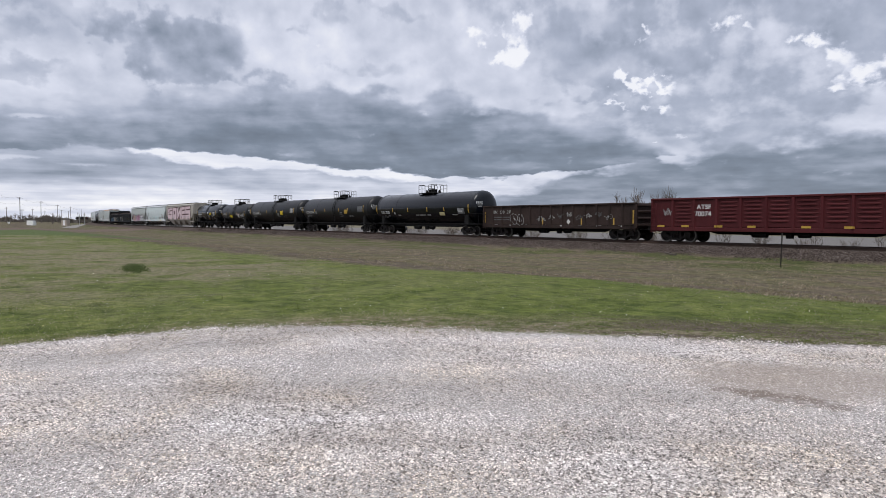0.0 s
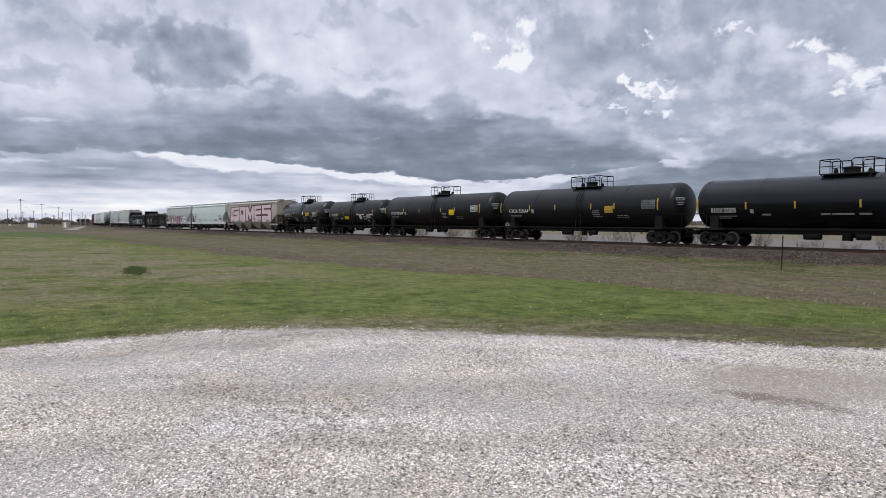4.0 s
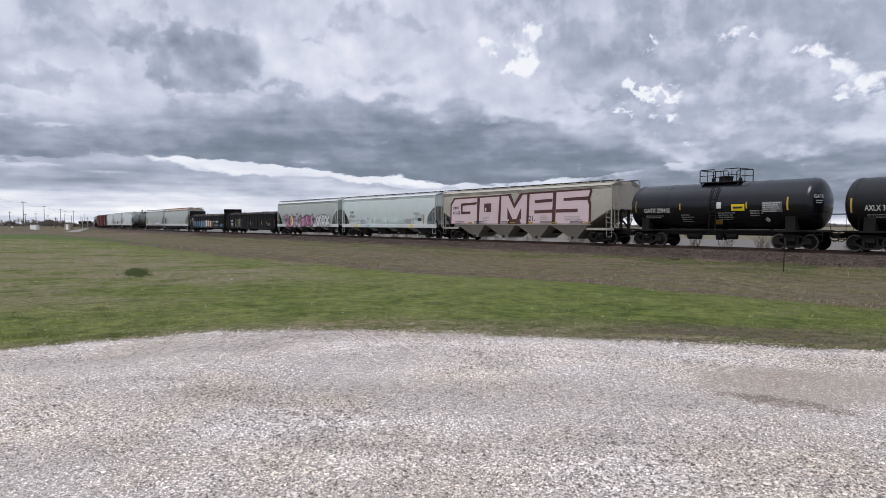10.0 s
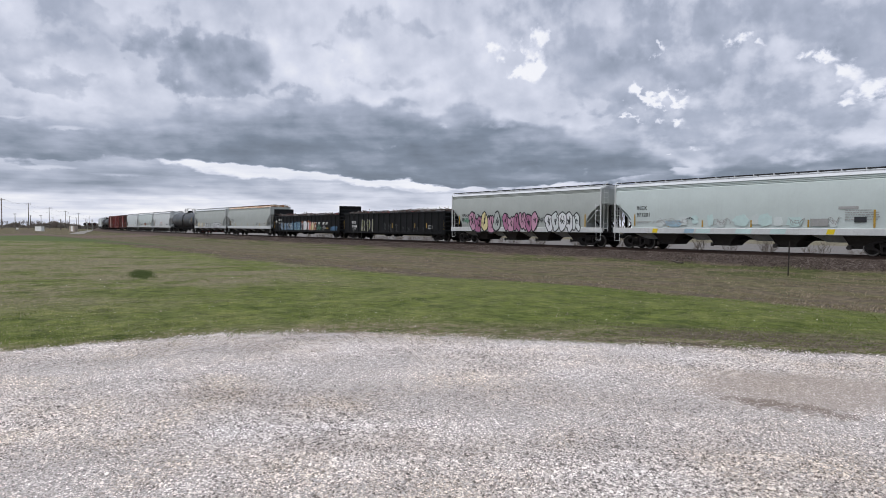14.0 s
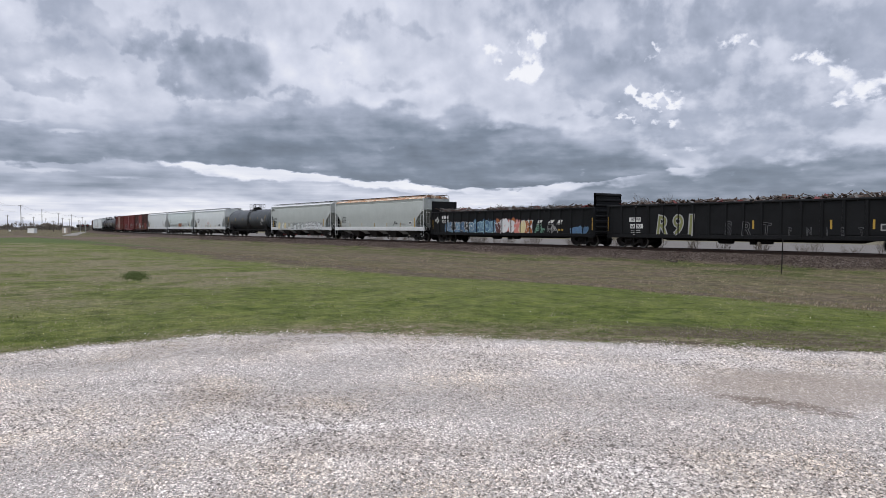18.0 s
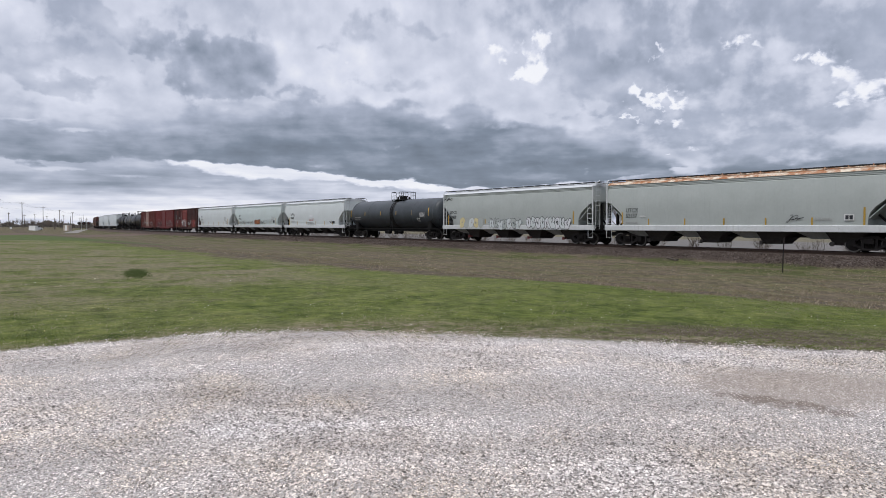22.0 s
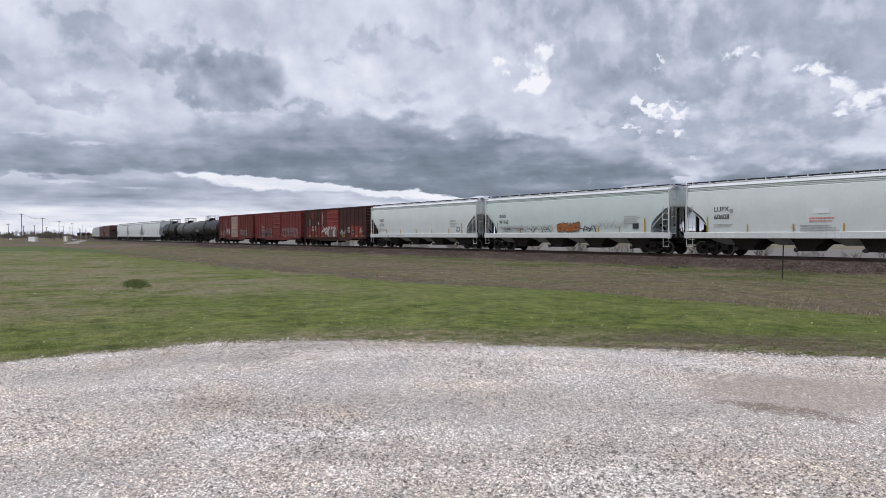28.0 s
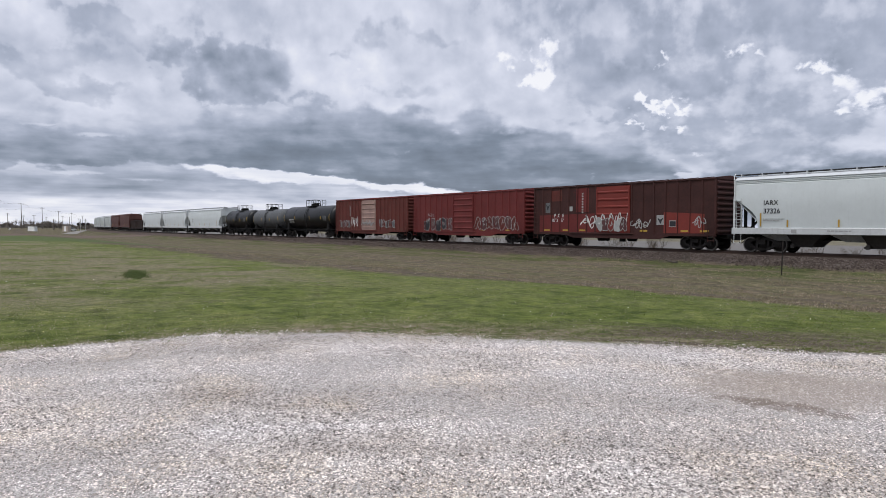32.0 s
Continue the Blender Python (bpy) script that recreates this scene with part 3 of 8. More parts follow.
    dead = g.mix(g.step(g.math("ADD", long_way, g.math("MULTIPLY", g.math("SUBTRACT", n2, 0.5), 0.5)), 0.45, 0.6), dead, olive)
    # mauve-brown seam at the foot, green tongues below the stone
    seam = g.math("MULTIPLY", g.step(edge, 11.2, 12.2), g.step(edge, 16.5, 13.0))
    dead = g.mix(g.math("MULTIPLY", seam, 0.7), dead, g.ramp(n5, [(0.36, (0.0546, 0.0403, 0.032)), (0.64, (0.156, 0.122, 0.1))]))
    tongue = g.step(g.math("ADD", g.math("MULTIPLY", g.noise(g.vec("MULTIPLY", g.comb(x, q, 3.0), (0.16, 0.5, 1.0)), 1.0, 5, 0.6), 0.75), g.math("MULTIPLY", n2, 0.25)), 0.475, 0.54)
    tongue = g.math("MULTIPLY", tongue, g.math("ADD", 0.25, g.math("MULTIPLY", g.step(q, 27.0, 31.5), 0.65)))
    dead = g.mix(tongue, dead, g.ramp(n5, [(0.34, (0.0306, 0.0403, 0.0136)), (0.5, (0.068, 0.0806, 0.0272)), (0.66, (0.116, 0.11, 0.051))]))
    dead = g.mix(1.0, dead, g.ramp(n6, [(0.36, (0.58, 0.58, 0.58)), (0.5, (0.88, 0.88, 0.88)), (0.64, (1.25, 1.22, 1.18))]), "MULTIPLY")
    bank = g.math("MAXIMUM", bank, g.step(g.math("ADD", depth, g.math("MULTIPLY", g.math("SUBTRACT", n1, 0.5), 30.0)), 88.0, 112.0))
    col = g.mix(bank, lawn, dead)
    # a long green strip and a bare mauve rise far along
    away_l = g.math("SUBTRACT", -21.0, lat)
    mid_d = g.math("ADD", 58.0, g.math("MULTIPLY", away_l, 0.75))
    half_d = g.math("ADD", 1.0, g.math("MULTIPLY", away_l, 0.3))
    strip_g = g.math("MULTIPLY", g.step(g.math("SUBTRACT", half_d, g.math("ABSOLUTE", g.math("SUBTRACT", depth, mid_d))), -2.0, 3.0), g.math("MULTIPLY", g.step(lat, -19.0, -25.0), g.step(depth, 112.0, 90.0)))
    col = g.mix(g.math("MULTIPLY", strip_g, 0.85), col, (0.072, 0.098, 0.038, 1))
    rise = g.vec("MULTIPLY", g.vec("SUBTRACT", g.comb(lat, depth, 0.0), (-70.0, 128.0, 0.0)), (1 / 9.0, 1 / 34.0, 0.0))
    col = g.mix(g.step(g.math("ADD", g.vec("LENGTH", rise, out=1), g.math("SUBTRACT", n1, 0.5)), 1.1, 0.7), col, (0.125, 0.092, 0.078, 1))
    # ballast shoulder
    stone = g.ramp(n4, [(0.25, (0.0306, 0.0233, 0.0199)), (0.5, (0.0752, 0.0572, 0.0492)), (0.78, (0.145, 0.117, 0.102))])
    shoulder = g.math("MULTIPLY", g.step(g.math("ADD", q, g.math("MULTIPLY", g.math("SUBTRACT", n2, 0.5), 2.6)), 35.3, 36.3), g.step(q, 48.0, 46.0))
    col = g.mix(shoulder, col, stone)
    # beyond the line: pale dirt road, then fields
    field = g.ramp(n2, [(0.3, (0.1, 0.09, 0.06)), (0.7, (0.19, 0.17, 0.12))])
    road = g.ramp(n3, [(0.3, (0.12, 0.112, 0.104)), (0.7, (0.185, 0.175, 0.165))])
    strip = g.math("MULTIPLY", g.step(q, 51.0, 53.0), g.step(q, 92.0, 84.0))
    beyond = g.mix(strip, field, road)
    col = g.mix(g.step(q, 47.0, 49.0), col, beyond)
    # gravel lot
    wob = g.math("ADD", g.math("MULTIPLY", g.math("SUBTRACT", n2, 0.5), 0.45), g.math("MULTIPLY", g.math("SUBTRACT", n3, 0.5), 0.6))
    l1 = g.math("ADD", lat, 1.2)
    ln = g.math("MINIMUM", l1, 0.0)
    rim = g.math("SUBTRACT", 9.75, g.math("ADD", g.math("MULTIPLY", g.math("MULTIPLY", ln, ln), 0.085), g.math("MULTIPLY", g.math("MAXIMUM", l1, 0.0), 0.25)))
    lot = g.step(g.math("ADD", g.math("SUBTRACT", rim, depth), wob), -0.15, 0.2)
    fines = g.ramp(g.noise(p, 70.0, 5, 0.75), [(0.34, (0.12, 0.108, 0.098)), (0.5, (0.4, 0.368, 0.344)), (0.66, (0.72, 0.675, 0.64))])
    tracks = g.step(g.noise(g.vec("MULTIPLY", g.comb(lat, depth, 0.0), (0.25, 0.9, 1.0)), 0.8, 4, 0.55), 0.45, 0.66)
    fines = g.mix(g.math("MULTIPLY", tracks, 0.3), fines, (0.53, 0.5, 0.47, 1))
    # worn brown patch with a muddy slit
    e1 = g.math("DIVIDE", g.math("SUBTRACT", lat, 3.4), 1.2)
    e2 = g.math("DIVIDE", g.math("SUBTRACT", depth, 6.4), 0.85)
    patch = g.step(g.math("ADD", g.math("ADD", g.math("MULTIPLY", e1, e1), g.math("MULTIPLY", e2, e2)), g.math("MULTIPLY", g.math("SUBTRACT", n3, 0.5), 1.6)), 1.4, 0.2)
    fines = g.mix(g.math("MULTIPLY", patch, 0.75), fines, g.ramp(n4, [(0.3, (0.24, 0.195, 0.16)), (0.7, (0.44, 0.38, 0.33))]))
    u1, v1 = g.math("SUBTRACT", lat, 2.95), g.math("SUBTRACT", depth, 5.82)
    al = g.math("DIVIDE", g.math("SUBTRACT", g.math("MULTIPLY", u1, 0.8), g.math("MULTIPLY", v1, 0.6)), 0.62)
    ac = g.math("DIVIDE", g.math("ADD", g.math("MULTIPLY", u1, 0.6), g.math("MULTIPLY", v1, 0.8)), 0.17)
    mud = g.step(g.math("ADD", g.math("ADD", g.math("MULTIPLY", al, al), g.math("MULTIPLY", ac, ac)), g.math("MULTIPLY", g.math("SUBTRACT", n3, 0.5), 6.0)), 1.5, 0.2)
    fines = g.mix(g.math("MULTIPLY", mud, 0.75), fines, (0.17, 0.135, 0.11, 1))
    # bare mud and ruts beside the lot
    away = g.math("SUBTRACT", depth, rim)
    rut = g.noise(g.vec("MULTIPLY", g.comb(lat, away, 0.0), (0.35, 2.6, 1.0)), 1.0, 5, 0.6)
    soil = g.math("MULTIPLY", g.step(rut, 0.43, 0.53), g.math("MULTIPLY", g.step(away, 2.6, 1.0), g.step(lat, 0.0, 3.5)))
    fringe = g.math("MULTIPLY", g.step(g.math("SUBTRACT", away, g.math("MULTIPLY", g.step(lat, -5.0, 1.0), 0.9)), 1.2, -0.2), g.step(g.math("ADD", g.math("MULTIPLY", n6, 0.6), g.math("MULTIPLY", n3, 0.4)), 0.4, 0.56))
    col = g.mix(g.math("MULTIPLY", fringe, 0.95), col, g.ramp(n5, [(0.36, (0.07, 0.055, 0.035)), (0.5, (0.16, 0.132, 0.088)), (0.66, (0.3, 0.26, 0.19))]))
    col = g.mix(g.math("MULTIPLY", soil, 0.92), col, g.ramp(n5, [(0.36, (0.045, 0.035, 0.026)), (0.62, (0.13, 0.105, 0.08))]))
    col = g.mix(lot, col, fines)
    b = g.n("ShaderNodeBsdfPrincipled")
    g.put(b.inputs["Base Color"], col)
    b.inputs["Roughness"].default_value = 0.95
    b.inputs["Specular IOR Level"].default_value = 0.06
    bn = g.n("ShaderNodeBump")
    bn.inputs["Strength"].default_value = 0.7
    bn.inputs["Distance"].default_value = 0.03
    g.put(bn.inputs["Height"], g.math("ADD", n4, g.math("MULTIPLY", n3, 1.5)))
    g.put(b.inputs["Normal"], bn.outputs[0])
    out = g.n("ShaderNodeOutputMaterial")
    g.t.links.new(b.outputs[0], out.inputs[0])
    return m


def spread(lo, hi, start, grow):
    """Coordinates that start fine at zero and widen outwards."""
    out, v, s = [0.0], 0.0, start
    while v < hi:
        v += s
        out.append(v)
        s *= grow
    v, s = 0.0, start
    while v > lo:
        v -= s
        out.insert(0, v)
        s *= grow
    return out


def build_ground():
    xs = spread(-4600, 4600, 0.5, 1.035)
    ys = [-4600, -3000, -2000, -1200, -700, -400, -200, -100, -50, -25, -12, -6, -3]
    v = 0.0
    while v < 50:
        ys.append(v)
        v += 0.5 if v < 33 else 0.35
    s = 0.6
    while v < 4600:
        ys.append(v)
        v += s
        s *= 1.12
    ys.append(4600)
    nx, ny = len(xs), len(ys)
    verts = [(x, y, ground_z(x, y)) for y in ys for x in xs]
    faces = [(j * nx + i, j * nx + i + 1, (j + 1) * nx + i + 1, (j + 1) * nx + i) for j in range(ny - 1) for i in range(nx - 1)]
    me = bpy.data.meshes.new("ground")
    me.from_pydata(verts, [], faces)
    me.materials.append(ground_material())
    me.polygons.foreach_set("use_smooth", [True] * len(faces))
    ob = new("ground", me)
    tagged(ob, "flat ground with white gravel lot, green lawn, dead grass bank and ballast", "ground", kind="structure")


build_ground()


# ---- railway line ----
def build_line():
    line = tagged(new("railway_track"), "single railway track of rusty rails on wooden ties", "track", kind="structure")
    steps = [-640 + 10 * i for i in range(51)] + [BEND_X + 6.0] + [-120 + 20 * i for i in range(25)]
    steps = sorted(set(steps))
    prof = [(-0.075, -0.19), (0.075, -0.19), (0.075, -0.17), (0.012, -0.14), (0.012, -0.045), (0.036, -0.03), (0.036, 0.0), (-0.036, 0.0), (-0.036, -0.03), (-0.012, -0.045), (-0.012, -0.14), (-0.075, -0.17)]
    for side in (-0.755, 0.755):
        b = Build()
        rings = []
        for s in steps:
            m = on_track(s)
            rings.append([m @ Vector((0, side + a, z)) for a, z in prof])
        b.loft(rings)
        part("rail", b, "rail_rust", line, "rusty steel rail with a worn head")
    rnd = random.Random(4)
    b = Build()
    s = -260.0
    while s < 40:
        m = on_track(s)
        w, l = 0.115 + rnd.uniform(-0.01, 0.01), 1.3 + rnd.uniform(-0.05, 0.05)
        k = len(b.v)
        b.box(-w, w, -l, l, -0.36, -0.175 + rnd.uniform(-0.01, 0.012), 0.012)
        for i in range(k, len(b.v)):
            b.v[i] = tuple(m @ Vector(b.v[i]))
        s += 0.5
    ties = part("ties", b, "tie_wood", line, "weathered wooden ties")
    ties["kind"] = "stuff"


build_line()


# ---- running gear ----
def build_wheelset():
    rim = [(0.12, 0.98), (0.1, 0.96), (0.085, 0.93), (0.085, 0.83), (0.13, 0.825), (0.15, 0.775), (0.36, 0.785), (0.385, 0.825), (0.452, 0.825), (0.457, 0.755),
           (0.462, 0.71), (0.487, 0.70), (0.487, 0.68), (0.38, 0.685), (0.36, 0.745), (0.15, 0.725), (0.1, 0.685)]
    half = [(0.02, 1.09), (0.11, 1.08)] + rim
    prof = [(r, -e) for r, e in half] + [(r, e) for r, e in reversed(half)]
    n = len(half)
    bright = [9, 10, 11] + [2 * n - 2 - k for k in (9, 10, 11)]
    return Build().lathe(prof, "y", 28, bright=bright)


def build_side_frame():
    b = Build()
    y0, y1 = -0.09, 0.09
    for e in (-1, 1):
        b.prism([(e * 1.1, 0.34), (e * 1.1, 0.62), (e * 0.98, 0.68), (e * 0.72, 0.68), (e * 0.68, 0.34)], "y", y0, y1)
        b.bar((e * 0.85, 0.64), (e * 0.36, 0.82), y0, y1, 0.13)
        b.bar((e * 0.8, 0.46), (e * 0.33, 0.2), y0, y1, 0.13)
        b.bar((e * 0.33, 0.17), (e * 0.33, 0.86), y0, y1, 0.12)
    b.bar((-0.42, 0.83), (0.42, 0.83), y0, y1, 0.12)
    b.bar((-0.4, 0.19), (0.4, 0.19), y0 - 0.02, y1 + 0.02, 0.1)
    return b


def build_bolster():
    b = Build()
    b.box(-0.24, 0.24, -1.2, 1.2, 0.5, 0.74, 0.04)
    b.box(-0.3, 0.3, -0.35, 0.35, 0.7, 0.86, 0.03)
    return b


def build_brake_beam():
    b = Build()
    b.box(-0.04, 0.04, -0.9, 0.9, 0.34, 0.44)
    for s in (-1, 1):
        b.box(-0.05, 0.05, s * 0.755 - 0.06, s * 0.755 + 0.06, 0.3, 0.55)
    return b


def build_springs():
    b = Build()
    for x in (-0.16, 0.0, 0.16):
        for y in (-0.06, 0.06):
            pts = [(x + 0.055 * math.cos(k * 1.3), y + 0.055 * math.sin(k * 1.3), 0.24 + k * 0.0125) for k in range(21)]
            b.tube(pts, 0.016, 4)
    return b


WHEELS = []


def add_trucks(car, reach):
    for e in (-1, 1):
        t = part("truck", build_bolster, "truck_iron", car, "grimy cast steel truck", key="bolster", at=pose(e * reach, 0, 0))
        for s in (-1.03, 1.03):
            part("side_frame", build_side_frame, "truck_iron", t, key="frame", at=pose(0, s, 0))
            part("spring_nest", build_springs, "truck_iron", t, key="springs", smooth=50, at=pose(0, s, 0))
        for a in (-0.42, 0.42):
            part("brake_beam", build_brake_beam, "truck_iron", t, key="beam", at=pose(a, 0, 0))
        for a in (-0.89, 0.89):
            w = part("wheelset", build_wheelset, ["wheel_iron", "tread_steel"], t, "steel wheels with bright worn treads", key="wheels", smooth=40, at=pose(a, 0, 0.46))
            WHEELS.append((w, car, a))


def build_coupler():
    b = Build()
    b.box(-0.62, 0.02, -0.09, 0.09, 0.74, 0.94, 0.02)
    b.prism([(0.0, -0.16), (0.2, -0.19), (0.3, -0.1), (0.24, 0.02), (0.32, 0.12), (0.16, 0.2), (-0.04, 0.13)], "z", 0.68, 0.98)
    b.tube([(-0.1, -0.3, 0.84), (0.05, -0.32, 0.62), (0.2, -0.28, 0.5), (0.32, -0.22, 0.55)], 0.028, 6)
    b.tube([(0.1, 0.0, 0.72), (0.02, -0.3, 0.78), (-0.1, -0.9, 0.8), (-0.1, -1.3, 0.86)], 0.018, 5)
    return b


def add_couplers(car, length):
    part("coupler", build_coupler, "under_black", car, key="coupler", at=pose(length / 2 - 0.3, 0, 0))
    part("coupler", build_coupler, "under_black", car, key="coupler", at=pose(-length / 2 + 0.3, 0, 0, 0, 0, 180))


def ladder(b, x0, x1, y, z0, z1, step=0.38, r=0.018):
    b.tube([(x0, y, z0), (x0, y, z1)], r * 1.3, 5)
    b.tube([(x1, y, z0), (x1, y, z1)], r * 1.3, 5)
    z = z0 + 0.1
    while z < z1 - 0.05:
        b.tube([(x0, y, z), (x1, y, z)], r, 5)
        z += step
    return b


def under_gear(car, length, z=0.95):
    """Brake cylinder, reservoir, rods and pipes hung below the sill."""
    part("brake_cylinder", lambda: Build().lathe([(0.02, -0.35), (0.17, -0.33), (0.17, 0.33), (0.02, 0.35)], "x", 12), "under_black", car, key="brake_cyl", at=pose(1.1, -0.75, z - 0.3))
    part("air_reservoir", lambda: Build().lathe([(0.02, -0.5), (0.2, -0.45), (0.2, 0.45), (0.02, 0.5)], "x", 12), "under_black", car, key="air_res", at=pose(-1.6, -0.6, z - 0.3))
    part("control_valve", lambda: Build().box(-0.17, 0.17, -0.17, 0.17, -0.2, 0.2, 0.03), "under_black", car, key="valve_box", at=pose(0.27, -0.78, z - 0.31))
    r = length / 2 - 3.4
    for y, dz in ((-0.45, 0.16), (-1.05, 0.1)):
        part("brake_rod", lambda: Build().tube([(-r, 0, 0), (0, 0, -0.03), (r, 0, 0)], 0.025, 5), "under_black", car, key="rod%.2f" % length, at=pose(0, y, z - dz))


# ---- markings ----
def bent(pts, radius, zc, y0, lift):
    """Lay flat (x, z) points on a car's near side: flat at -y0, or round a barrel of that radius."""
    if radius:
        return [(x, -math.sqrt(max(radius ** 2 - (z - zc) ** 2, 0.01)) - lift, z) for x, z in pts]
    return [(x, -y0 - lift, z) for x, z in pts]


def clipped(poly, lo, hi):
    """The part of a convex outline between two upright lines."""
    for sign, lim in ((1, lo), (-1, hi)):
        out = []
        for (ax, az), (bx, bz) in zip(poly, poly[1:] + poly[:1]):
            da, db = sign * (ax - lim), sign * (bx - lim)
            if da >= 0:
                out.append((ax, az))
            if da * db < 0:
                u = da / (da - db)
                out.append((ax + (bx - ax) * u, az + (bz - az) * u))
        poly = out
        if len(poly) < 3:
            return []
    return poly


# fat looping forms of sprayed pieces: no letters, only the swing of the strokes
GLYPHS = [
    [[(0.12, 0.12), (0.2, 0.7), (0.45, 0.92), (0.68, 0.7), (0.6, 0.3)], [(0.6, 0.3), (0.9, 0.08)]],
    [[(0.1, 0.75), (0.35, 0.95), (0.8, 0.85), (0.9, 0.5)], [(0.2, 0.4), (0.55, 0.1), (0.85, 0.2)]],
    [[(0.05, 0.25), (0.4, 0.05), (0.75, 0.2), (0.85, 0.6), (0.65, 0.95)], [(0.25, 0.55), (0.4, 0.9)]],
    [[(0.15, 0.95), (0.1, 0.5), (0.35, 0.15), (0.7, 0.35), (0.95, 0.1)], [(0.6, 0.75), (0.9, 0.95)]],
    [[(0.2, 0.3), (0.15, 0.8), (0.55, 1.0), (0.9, 0.75), (0.75, 0.25), (0.4, 0.05)]],
    [[(0.05, 0.6), (0.3, 0.35), (0.55, 0.7), (0.8, 0.35), (0.95, 0.75)], [(0.2, 0.05), (0.75, 0.02)]],
]


def head_text(car, half, radius, zc, body, y, z, height, mat="letter_white"):
    """Lettering on the domed front head of a tank."""
    cu = bpy.data.curves.new("lettering", "FONT")
    cu.body, cu.size = body, height * 1.42
    ob = bpy.data.objects.new("lettering", cu)
    scene.collection.objects.link(ob)
    me = bpy.data.meshes.new_from_object(ob.evaluated_get(bpy.context.evaluated_depsgraph_get()))
    bpy.data.objects.remove(ob)
    bpy.data.curves.remove(cu)
    for v in me.vertices:
        a, b = y + v.co.x * 0.9, z + v.co.y
        r = min(((a * a + (b - zc) ** 2) ** 0.5) / radius, 0.999)
        v.co = (half - 0.62 + 0.62 * math.sqrt(1 - r * r) + 0.012, a, b)
    me.materials.clear()
    me.materials.append(MAT[mat])
    ob = new("lettering", me)
    ob.parent = car
    return ob


def head_marks(car, half, radius, zc, body):
    """Reporting marks and lines of small print on the head."""
    head_text(car, half, radius, zc, body, -1.2, zc + 0.3, 0.2)
    for k, w in enumerate((0.5, 0.42)):
        b = Build()
        pts = []
        for i in range(5):
            a, z = -1.1 + w * i / 4, zc + 0.14 - 0.13 * k
            for zz in (z, z + 0.05):
                r = (a * a + (zz - zc) ** 2) ** 0.5 / radius
                pts.append((half - 0.62 + 0.62 * math.sqrt(1 - r * r) + 0.012, a, zz))
        b.add(pts, [(2 * i, 2 * i + 2, 2 * i + 3, 2 * i + 1) for i in range(4)])
        part("small_print", b, "letter_grey", car)


